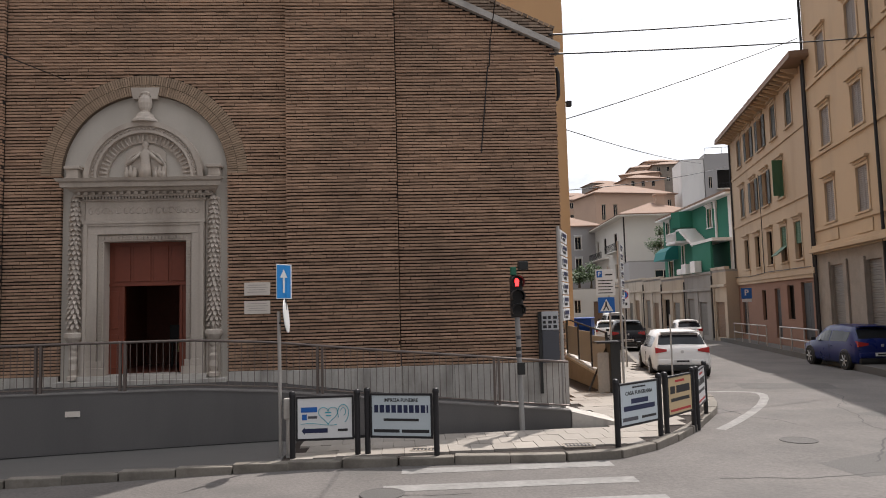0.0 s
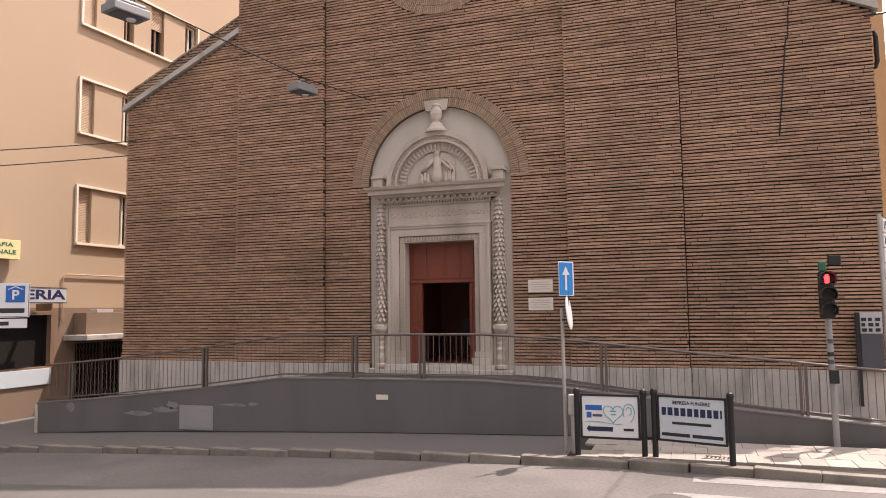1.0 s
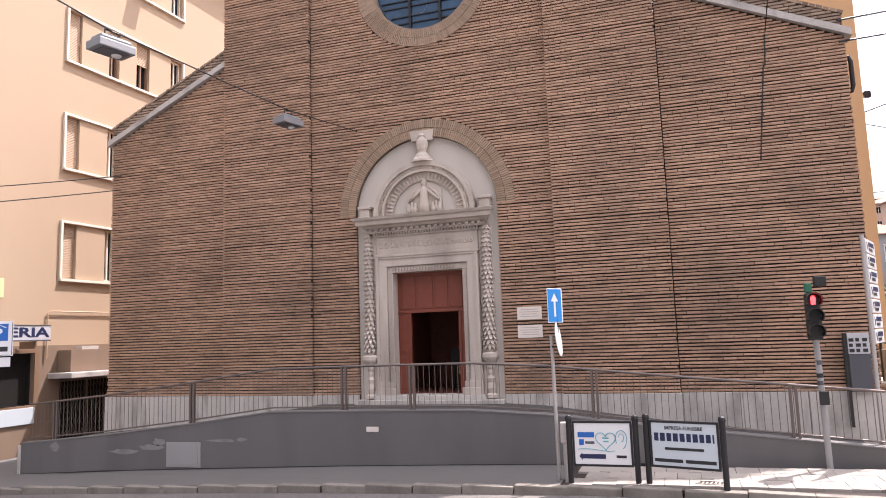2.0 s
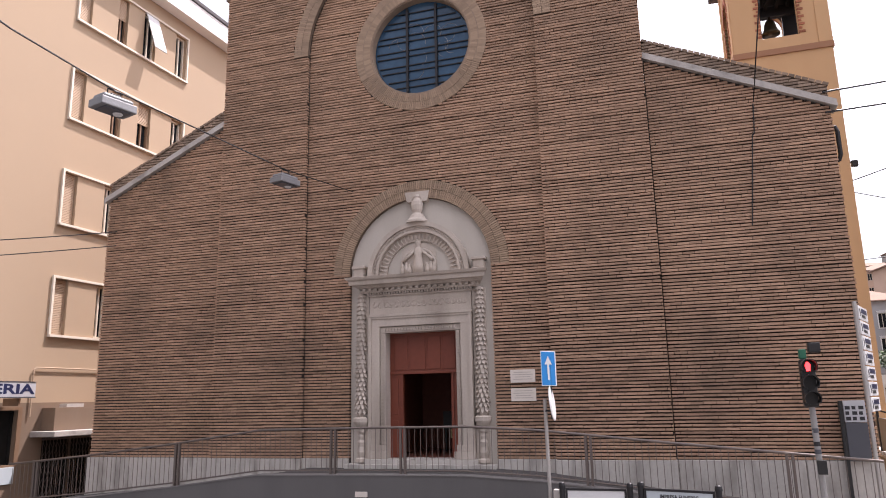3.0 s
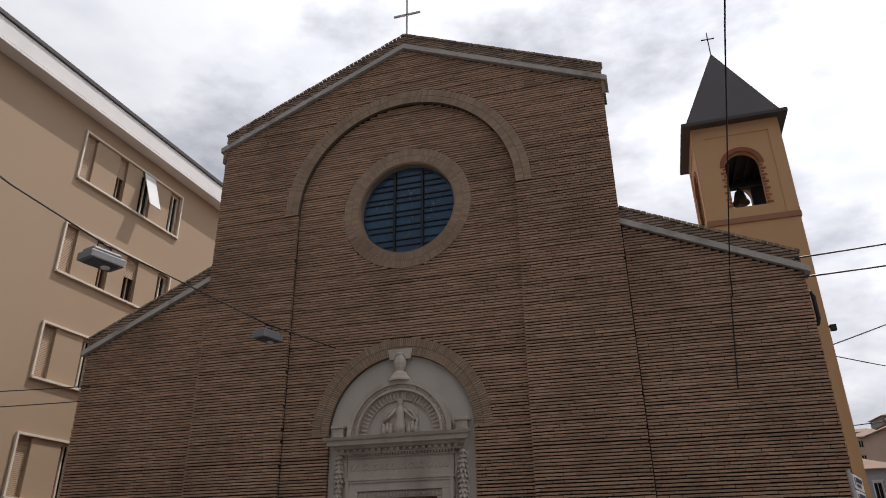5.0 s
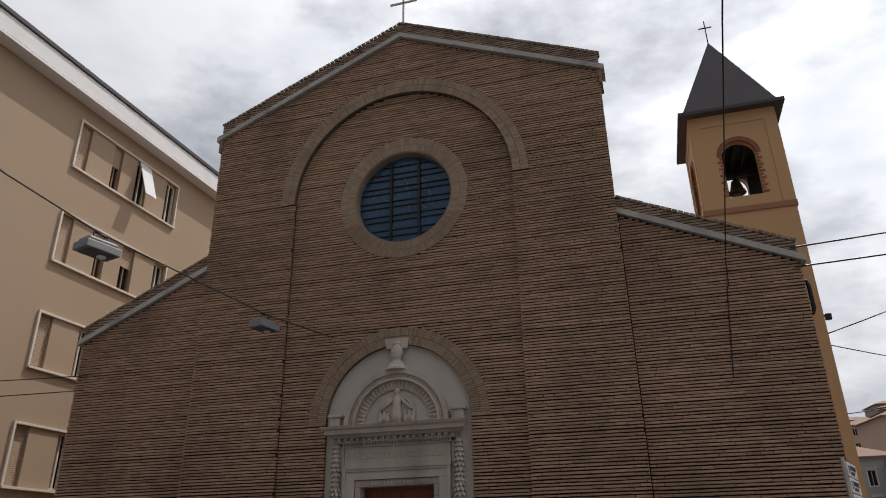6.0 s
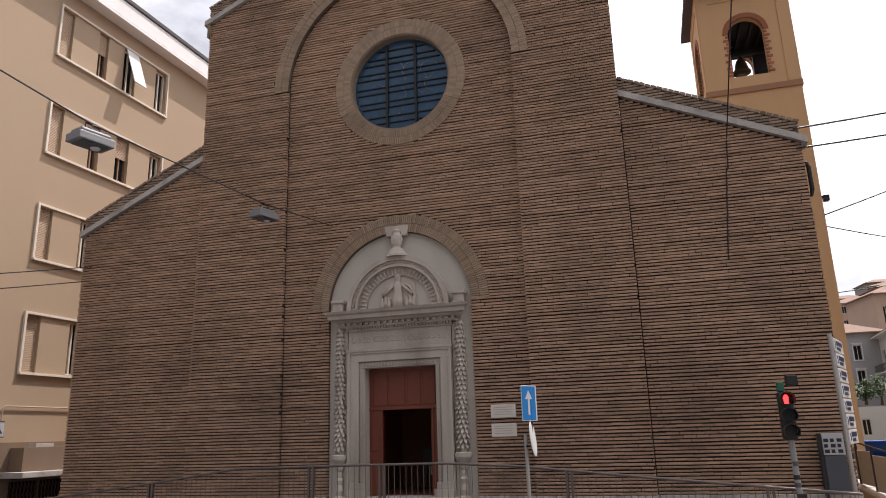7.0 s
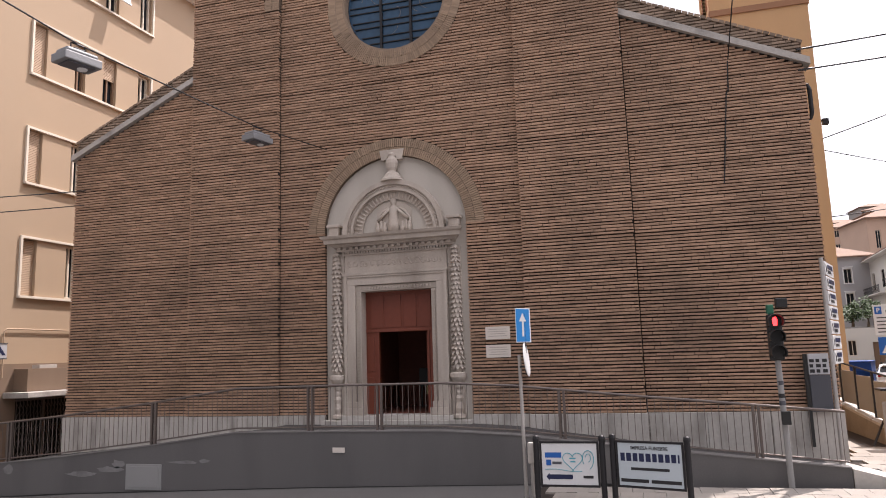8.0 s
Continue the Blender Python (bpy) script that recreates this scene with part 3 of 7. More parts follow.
def rows_of_bricks():
    """Where bricks lie: (x, y, z, length) for every course of the front."""
    out = []
    rng = random.Random(11)

    def fill(a, b, y, z, k):
        if b - a < 0.04:
            return
        shift = ((k * 7919) % 13 - 6) * 0.0012
        tall = (1.0, 1.1, 0.95, 1.1, 0.86, 1.05, 0.97)[(k * 31) % 7]
        x = a - (0.125 if k % 2 else 0.0) - rng.uniform(0, 0.03)
        while x < b - 0.02:
            n = 0.25 + rng.uniform(-0.014, 0.014)
            lo, hi = max(x, a), min(x + n - rng.choice((0.003, 0.004, 0.006, 0.012)), b)
            if hi - lo > 0.025:
                out.append(((lo + hi) / 2, y + shift + rng.uniform(-0.005, 0.005), z + rng.uniform(-0.003, 0.003), hi - lo, tall))
            x += n

    k, level = 0, PLINTH
    while True:
        z = level + COURSE * 0.5
        level += COURSE + rng.uniform(-0.005, 0.005)
        if z > 16.25:
            break
        lo_z = z + COURSE / 2
        # aisles
        slope = 5.5 + (9.78 - lo_z) / 0.4575
        for side in (-1, 1):
            reach = min(AISLE_AT[side] + (0.012 if k % 3 else -0.006), slope)
            if reach > NAVE_AT[side] + 0.05:
                fill(*sorted((side * reach, side * (NAVE_AT[side] + 0.022))), REC, z, k)
        # nave strips
        edge_l, edge_r = (min(NAVE_AT[q], (16.30 - lo_z) / 0.438) for q in (-1, 1))
        ring = 3.44
        if z < ARCH_Z:
            inner = ARCH_R
        else:
            inner = math.sqrt(max(0.0, ring ** 2 - (z - ARCH_Z) ** 2))
        if edge_r > inner:
            if inner > 0:
                fill(-edge_l, -inner, 0.0, z, k)
                fill(inner, edge_r, 0.0, z, k)
            else:
                fill(-edge_l, edge_r, 0.0, z, k)
        # field between
        half = ARCH_R if z < ARCH_Z else math.sqrt(max(0.0, ARCH_R ** 2 - (z - ARCH_Z) ** 2))
        if half > 0:
            cuts = []
            if z < PORTAL_Z:
                cuts.append((DOOR_X - PORTAL_R, DOOR_X + PORTAL_R))
            elif z < PORTAL_Z + 2.21:
                w = math.sqrt(2.21 ** 2 - (z - PORTAL_Z) ** 2)
                cuts.append((DOOR_X - w, DOOR_X + w))
            if abs(z - ROSE_Z) < 1.76:
                w = math.sqrt(1.76 ** 2 - (z - ROSE_Z) ** 2)
                cuts.append((ROSE_X - w, ROSE_X + w))
            at = -half
            for a, b in cuts:
                fill(at, a, REC, z, k)
                at = b
            fill(at, half, REC, z, k)
        k += 1
    return out


# Brick ends stop short of REC, so dark mortar draws the arris shade.
HEIGHT, DEEP = 0.0455, 0.098


def brick_mesh():
    bm = bmesh.new()
    c = 0.006
    f = [bm.verts.new(p) for p in ((-0.5, 0, -HEIGHT / 2 + c), (0.5, 0, -HEIGHT / 2 + c), (0.5, 0, HEIGHT / 2 - c), (-0.5, 0, HEIGHT / 2 - c))]
    g = [bm.verts.new(p) for p in ((-0.5, c, -HEIGHT / 2), (0.5, c, -HEIGHT / 2), (0.5, c, HEIGHT / 2), (-0.5, c, HEIGHT / 2))]
    h = [bm.verts.new((v.co.x, DEEP, v.co.z)) for v in g]
    bm.faces.new(f)
    for a, b in ((f, g), (g, h)):
        for i in range(4):
            bm.faces.new((a[i], a[(i + 1) % 4], b[(i + 1) % 4], b[i]))
    return bm


def soup(name, pieces, material, parent, label):
    """Many bricks, too many to pick out, joined into one mesh."""
    base = np.array([(-.5, 0, -HEIGHT / 2), (.5, 0, -HEIGHT / 2), (.5, 0, HEIGHT / 2), (-.5, 0, HEIGHT / 2), (-.5, DEEP, -HEIGHT / 2), (.5, DEEP, -HEIGHT / 2), (.5, DEEP, HEIGHT / 2), (-.5, DEEP, HEIGHT / 2)])
    quads = np.array([(0, 1, 2, 3), (1, 5, 6, 2), (0, 3, 7, 4), (3, 2, 6, 7), (0, 4, 5, 1)])
    p = np.array(pieces)
    v = np.repeat(base[None], len(p), 0)
    v[:, :, 0] = v[:, :, 0] * p[:, 3:4] + p[:, 0:1]
    v[:, :, 1] += p[:, 1:2]
    v[:, :, 2] = v[:, :, 2] * p[:, 4:5] + p[:, 2:3]
    q = quads[None] + 8 * np.arange(len(p))[:, None, None]
    me = bpy.data.meshes.new(name)
    me.from_pydata(v.reshape(-1, 3).tolist(), [], q.reshape(-1, 4).tolist())
    me.materials.append(material)
    ob = new(name, me)
    ob.parent = parent
    return tagged(ob, label, kind="stuff")


def voussoirs(cx, cz, rows, a0, a1, y, width, material, jitter=0.004, fill=0.40):
    rng = random.Random(int(cz * 100))
    for r0, r1 in rows:
        n = max(4, round(radians(a1 - a0) * (r0 + r1) / 2 / width))
        bm = bmesh.new()
        w0, w1 = radians(a1 - a0) * r0 / n * fill, radians(a1 - a0) * r1 / n * fill
        box(bm, (-1, 0, 0), (1, 0.07, 1))
        for v in bm.verts:
            top = v.co.z > 0.5
            v.co.x *= w1 if top else w0
            v.co.z = r1 - 0.006 if top else r0 + 0.006
        first = None
        for i in range(n):
            a = a0 + (a1 - a0) * (i + 0.5) / n
            m = pose(cx, y + rng.uniform(-jitter, jitter), cz, 0, 90 - a, 0)
            if first is None:
                first = part("arch_brick", bm, material, church)
                first.matrix_basis = m
            else:
                again(first, m, church)


def annulus(name, cx, cz, r0, r1, a0, a1, y0, y1, material, parent, n=48, label=""):
    bm = bmesh.new()
    if a1 - a0 >= 360:
        prism(bm, arc(cx, cz, r1, 0, 360 - 360 / n, n - 1), y0, y1, holes=[arc(cx, cz, r0, 0, 360 - 360 / n, n - 1)])
    else:
        prism(bm, arc(cx, cz, r0, a0, a1, n) + arc(cx, cz, r1, a1, a0, n), y0, y1)
    return part(name, bm, material, parent, label)


def church_arches():
    annulus("arch_bed", 0, ARCH_Z, ARCH_R, 3.44, 0, 180, 0.006, 0.10, ARCH_BED, church)
    voussoirs(0, ARCH_Z, ((ARCH_R, 3.23), (3.23, 3.44)), 0, 180, -0.006, 0.06, BRICK_PALE, 0.002, 0.465)
    annulus("arch_bed", ROSE_X, ROSE_Z, ROSE_R, 1.76, 0, 360, REC - 0.004, REC + 0.1, RING_RENDER, church)
    voussoirs(ROSE_X, ROSE_Z, ((ROSE_R + 0.02, 1.55), (1.55, 1.76)), 205, 335, REC - 0.018, 0.05, BRICK_PALE, 0.006, 0.36)
    voussoirs(ROSE_X, ROSE_Z, ((ROSE_R + 0.02, 1.545), (1.555, 1.76)), -25, 205, REC - 0.008, 0.055, BRICK_PALE, 0.001, 0.485)
    annulus("arch_bed", DOOR_X, PORTAL_Z, PORTAL_R, 2.21, 0, 180, REC + 0.002, REC + 0.1, ARCH_BED, church)
    voussoirs(DOOR_X, PORTAL_Z, ((PORTAL_R, 1.99), (1.99, 2.21)), 0, 180, REC - 0.016, 0.052, BRICK_PALE, 0.005, 0.38)


def rose_window():
    """Round window: plastered reveal, leaded glass, iron bars."""
    frame_ob = annulus("rose_window", ROSE_X, ROSE_Z, ROSE_R - 0.03, ROSE_R + 0.012, 0, 360, REC + 0.02, 0.62, RING_RENDER, church, label="round window with leaded glass and iron bars")
    bm = bmesh.new()
    prism(bm, arc(ROSE_X, ROSE_Z, ROSE_R - 0.04, 0, 352.5, 47), 0.36, 0.39)
    part("pane", bm, ROSE_GLASS, frame_ob, "leaded glass with the sky's reflection painted in as dark blue")
    for dx in (-0.39, 0.39):
        h = math.sqrt(1.24 ** 2 - dx ** 2)
        part("mullion", boxes(((ROSE_X + dx - 0.03, 0.29, ROSE_Z - h), (ROSE_X + dx + 0.03, 0.355, ROSE_Z + h))), DARK_METAL, frame_ob)
    for dz in (-1.02, -0.84, -0.58, -0.42, -0.16, 0.0, 0.26, 0.42, 0.66, 0.82, 1.04):
        w = math.sqrt(1.24 ** 2 - dz ** 2)
        part("glazing_bar", boxes(((ROSE_X - w, 0.325, ROSE_Z + dz - 0.013), (ROSE_X + w, 0.357, ROSE_Z + dz + 0.013))), DARK_METAL, frame_ob)
    rng = random.Random(12)
    for i in range(13):
        a, r = rng.uniform(0, 6.28), rng.uniform(0.25, 0.85)
        c = (ROSE_X + r * math.cos(a), ROSE_Z + r * math.sin(a))
        bend, q = rng.uniform(0.18, 0.34), rng.uniform(0, 6.28)
        pts = [(c[0] + bend * math.cos(q + k * 0.3), 0.358, c[1] + bend * math.sin(q + k * 0.3)) for k in range(8)]
        pts = [p for p in pts if math.hypot(p[0] - ROSE_X, p[2] - ROSE_Z) < 1.22]
        if len(pts) > 2:
            part("leading", rod(bmesh.new(), pts, 0.006, 5), LAMP_GREY, frame_ob, "thin curved lead line")


church_arches()
rose_window()

# ---- portal ----
portal = thing("portal", (CX + DOOR_X, CY + REC, 0), 0, "carved pale stone church portal with arched lunette", "portal")


def candelabrum(x):
    """A carved column: drooping leaves in rings round a tapered shaft."""
    bm = bmesh.new()
    lathe(bm, [(0.075, 1.98), (0.09, 2.4), (0.085, 3.2), (0.07, 4.2), (0.06, 4.84)], (x, 0.03, 0), 12)
    rng = random.Random(int(x * 10))
    z, k = 2.06, 0
    while z < 4.8:
        r = 0.155 - 0.055 * (z - 2.0) / 2.8 + 0.012 * math.sin(z * 9)
        n = 9
        for i in range(n):
            a = 2 * math.pi * (i + 0.5 * (k % 2)) / n + 0.12 * k
            c, s = math.cos(a), math.sin(a)
            h = 0.10 + rng.uniform(-0.012, 0.012)
            tip = bm.verts.new((x + c * (r + 0.028), 0.03 + s * (r + 0.028), z - 0.012))
            p = [bm.verts.new((x + c * rr - s * w, 0.03 + s * rr + c * w, zz)) for rr, w, zz in ((r, -0.036, z + 0.03), (r, 0.036, z + 0.03), (r * 0.62, 0.03, z + h), (r * 0.62, -0.03, z + h))]
            q = bm.verts.new((x + c * (r * 0.55), 0.03 + s * (r * 0.55), z))
            bm.faces.new((tip, p[1], p[0])), bm.faces.new((p[0], p[1], p[2], p[3])), bm.faces.new((tip, p[0], q)), bm.faces.new((tip, q, p[1]))
        z += 0.105
        k += 1
    col = part("carved_column", bm, STONE, portal, "slender column carved with leaves")
    bm = bmesh.new()
    lathe(bm, [(0.07, 1.62), (0.09, 1.66), (0.10, 1.74), (0.17, 1.84), (0.19, 1.88), (0.19, 1.96), (0.15, 1.985)], (x, 0.03, 0), 14)
    part("bracket", bm, STONE, col)
    bm = bmesh.new()
    lathe(bm, [(0.13, 0.98), (0.13, 1.05), (0.07, 1.08), (0.10, 1.2), (0.075, 1.32), (0.095, 1.42), (0.06, 1.48), (0.07, 1.55), (0.05, 1.62)], (x, 0.03, 0), 12)
    part("pedestal_figure", bm, STONE, col, "small weathered carved support")


def make_portal():
    # plaster recess behind everything
    bm = bmesh.new()
    prism(bm, [(-PORTAL_R, 0.3), (-1.0, 0.3), (-1.0, 4.06), (1.0, 4.06), (1.0, 0.3), (PORTAL_R, 0.3)] + arc(0, PORTAL_Z, PORTAL_R, 0, 180, 32), 0.10, 0.5)
    part("recess_wall", bm, PLASTER_PALE, portal, "pale plaster recess")
    # steps
    part("threshold", boxes(((-1.78, -0.25, 0.55), (1.78, 0.5, 0.95)), ((-1.35, -0.12, 0.95), (1.35, 0.5, 1.05)), bevel=0.01), TRAVERTINE, portal)
    # jambs and lintels, stepped mouldings
    for s in (-1, 1):
        part("jamb", boxes(((min(s * 1.0, s * 1.28), 0.0, 1.05), (max(s * 1.0, s * 1.28), 0.2, 4.32)), bevel=0.012), STONE, portal)
        part("pilaster", boxes(((min(s * 1.29, s * 1.60), 0.06, 1.0), (max(s * 1.29, s * 1.60), 0.2, 4.86)), bevel=0.01), STONE, portal)
        bm = boxes(((min(s * 0.87, s * 0.995), 0.05, 1.05), (max(s * 0.87, s * 0.995), 0.42, 3.915)), bevel=0.008)
        z = 1.15
        while z < 3.86:
            box(bm, (s * 0.932 - 0.035, 0.02, z), (s * 0.932 + 0.035, 0.06, z + 0.04))
            z += 0.075
        part("door_moulding", bm, STONE, portal, "carved bead moulding")
        part("jamb_base", boxes(((min(s * 0.80, s * 1.27), -0.05, 1.05), (max(s * 0.80, s * 1.27), 0.0, 1.22)), ((min(s * 0.86, s * 1.2), -0.03, 1.22), (max(s * 0.86, s * 1.2), 0.0, 1.36)), bevel=0.015), STONE, portal)
        candelabrum(s * 1.47)
    part("lintel", boxes(((-1.27, -0.004, 4.07), (1.27, 0.2, 4.30)), bevel=0.012), STONE, portal)
    part("lintel_fillet", boxes(((-1.30, -0.05, 4.30), (1.30, 0.2, 4.36)), ((-1.27, -0.03, 4.25), (1.27, 0.0, 4.30)), bevel=0.008), STONE, portal)
    bm = boxes(((-0.995, 0.05, 3.92), (0.995, 0.42, 4.058)), bevel=0.008)
    for i in range(24):
        box(bm, (-0.9 + i * 0.0755, 0.02, 3.96), (-0.86 + i * 0.0755, 0.06, 4.02))
    part("door_moulding", bm, STONE, portal)
    # frieze with low relief
    part("frieze", boxes(((-1.27, 0.04, 4.362), (1.27, 0.2, 4.80))), STONE, portal, "frieze with shallow worn relief")
    rng = random.Random(3)
    for i in range(17):
        bm = bmesh.new()
        x = -1.12 + i * 0.14 + rng.uniform(-0.02, 0.02)
        pts = [(x + 0.09 * math.cos(a) * (1 - a / 9), 0.04, 4.58 + 0.10 * math.sin(a) * (1 - a / 9)) for a in np.linspace(0, 5, 8) + rng.uniform(0, 3)]
        rod(bm, pts, 0.019, 5)
        part("relief_scroll", bm, STONE, portal)
    # dentils and cornice
    part("dentil_bed", boxes(((-1.31, 0.0, 4.80), (1.31, 0.2, 4.84))), STONE, portal)
    first = part("dentil", boxes(((0, -0.05, 4.84), (0.036, 0.02, 4.887))), STONE, portal)
    for i in range(38):
        m = pose(-1.30 + i * 0.0693, 0, 0)
        if i:
            again(first, m, portal)
        else:
            first.matrix_basis = m
    first = part("cornice_leaf", boxes(((-0.04, -0.11, 4.925), (0.04, 0.02, 4.992)), bevel=0.01), STONE, portal)
    for i in range(19):
        m = pose(-1.36 + i * 0.151, 0, 0)
        if i:
            again(first, m, portal)
        else:
            first.matrix_basis = m
    profile = [(0.2, 4.89), (-0.06, 4.89), (-0.08, 4.93), (-0.03, 4.94), (-0.03, 4.985), (-0.12, 5.0), (-0.17, 5.05), (-0.27, 5.07), (-0.28, 5.16), (-0.33, 5.19), (-0.36, 5.25), (0.2, 5.27)]
    bm = bmesh.new()
    ends = []
    for x, s in ((-1.42, -1), (1.42, 1)):
        ends.append([bm.verts.new((x + s * max(0.0, -y) * 0.95, y, z)) for y, z in profile])
    for i in range(len(profile)):
        j = (i + 1) % len(profile)
        bm.faces.new((ends[0][i], ends[0][j], ends[1][j], ends[1][i]))
    bm.faces.new(ends[0]), bm.faces.new(ends[1][::-1])
    part("cornice", bm, STONE, portal, "projecting moulded stone cornice")
    # lunette
    for r0, r1, y0, y1 in ((1.16, 1.27, -0.10, 0.17), (1.06, 1.16, -0.05, 0.17), (1.01, 1.06, -0.09, 0.17), (0.81, 1.01, 0.02, 0.17)):
        annulus("archivolt", 0, 5.272, r0, r1, 0, 180, y0, y1, STONE, portal, 40)
    first = None
    for i in range(30):
        m = pose(0, 0, 5.272, 0, 87 - 6 * i, 0)
        if first is None:
            first = part("archivolt_leaf", rod(bmesh.new(), [(0, 0.03, 0.83), (0, 0.0, 0.90), (0, 0.012, 0.99)], 0.026, 6), STONE, portal)
            first.matrix_basis = m
        else:
            again(first, m, portal)
    bm = bmesh.new()
    for i in range(44):
        a = radians(180 * (i + 0.5) / 44)
        lathe(bm, [(0.006, -0.024), (0.022, -0.012), (0.022, 0.012), (0.006, 0.024)], (1.11 * math.cos(a), -0.055, 5.272 + 1.11 * math.sin(a)), 6)
    tagged(part("bead_row", bm, STONE, portal), "row of tiny carved beads", kind="stuff")
    bm = bmesh.new()
    prism(bm, [(-0.81, 5.272), (0.81, 5.272)] + arc(0, 5.272, 0.81, 0, 180, 30), 0.08, 0.165)
    part("tympanum", bm, PLASTER_PALE, portal, "pale panel of the lunette")
    bm = bmesh.new()
    prism(bm, [(-0.43, 5.272), (0.43, 5.272), (0.43, 5.85), (0.30, 5.98), (0, 6.06), (-0.30, 5.98), (-0.43, 5.85)], 0.05, 0.08)
    part("relief_ground", bm, STONE, portal)
    # blocks, urns and finial
    for s in (-1, 1):
        bm = boxes(((s * 1.50 - 0.155, -0.14, 5.272), (s * 1.50 + 0.155, 0.12, 5.31)), ((s * 1.50 - 0.125, -0.11, 5.31), (s * 1.50 + 0.125, 0.12, 5.49)), ((s * 1.50 - 0.165, -0.15, 5.49), (s * 1.50 + 0.165, 0.12, 5.56)), bevel=0.018)
        part("side_block", bm, STONE, portal, "small moulded stone block on the cornice")
    bm = bmesh.new()
    lathe(bm, [(0.28, 6.52), (0.27, 6.57), (0.20, 6.63), (0.17, 6.70), (0.11, 6.74), (0.10, 6.77), (0.135, 6.84), (0.155, 6.95), (0.14, 7.04), (0.10, 7.10), (0.085, 7.13), (0.10, 7.17), (0.06, 7.22)], (0, -0.02, 0), 14, 0.75)
    part("finial", bm, STONE, portal, "carved finial on the lunette")
    bm = bmesh.new()
    prism(bm, [(-0.26, 7.05), (-0.12, 7.05), (-0.12, 7.12), (0.12, 7.12), (0.12, 7.05), (0.26, 7.05), (0.31, 7.30), (-0.31, 7.30)], -0.03, 0.3)
    part("keystone", bm, STONE, portal)
    for s in (-1, 1):
        bm = bmesh.new()
        prism(bm, [(s * 1.20, 4.30), (s * 1.27, 4.30), (s * 1.27, 1.06), (s * 1.20, 1.06)], -0.045, 0.0)
        part("jamb_fillet", bm, STONE, portal)
    # vestibule behind the door
    for name, lo, hi in (("vestibule_back", (-1.0, 3.0, 1.06), (1.0, 3.1, 4.06)), ("vestibule_side", (-1.1, 0.5, 1.0), (-1.0, 3.1, 4.06)), ("vestibule_side", (1.0, 0.5, 1.0), (1.1, 3.1, 4.06)), ("vestibule_ceiling", (-1.1, 0.5, 4.062), (1.1, 3.1, 4.16)), ("vestibule_floor", (-0.998, 0.502, 0.96), (0.998, 2.998, 1.055))):
        part(name, boxes((lo, hi)), DARK_INSIDE, portal, "dark wooden vestibule lining")


def relief_statue():
    """The carved figure in the lunette, as one plain mesh with a spread cloak and two small groups."""
    bm = bmesh.new()
    lathe(bm, [(0.13, 0.0), (0.12, 0.2), (0.09, 0.42), (0.11, 0.52), (0.05, 0.60), (0.035, 0.62), (0.062, 0.66), (0.068, 0.72), (0.04, 0.77)], (0, 0.0, 0), 12, 0.6)
    for s in (-1, 1):
        rod(bm, [(s * 0.08, 0, 0.54), (s * 0.20, -0.03, 0.42), (s * 0.33, -0.03, 0.30)], 0.035, 7)
        rod(bm, [(s * 0.10, 0.01, 0.56), (s * 0.25, 0.0, 0.48), (s * 0.37, 0.0, 0.30), (s * 0.38, 0.0, 0.0)], 0.03, 7)
        for k in range(3):
            lathe(bm, [(0.05, 0.0), (0.055, 0.12), (0.03, 0.17), (0.042, 0.21), (0.02, 0.25)], (s * (0.2 + 0.075 * k), -0.01, 0.04 * (k % 2)), 8, 0.7)
    ob = part("relief_statue", bm, STONE, None, smooth=True)
    ob.location = (CX + DOOR_X, CY + REC + 0.03, 5.275)
    ob.scale = (1.12, 1.3, 1.08)
    tagged(ob, "weathered stone cloaked figure carved in the lunette", "statue")


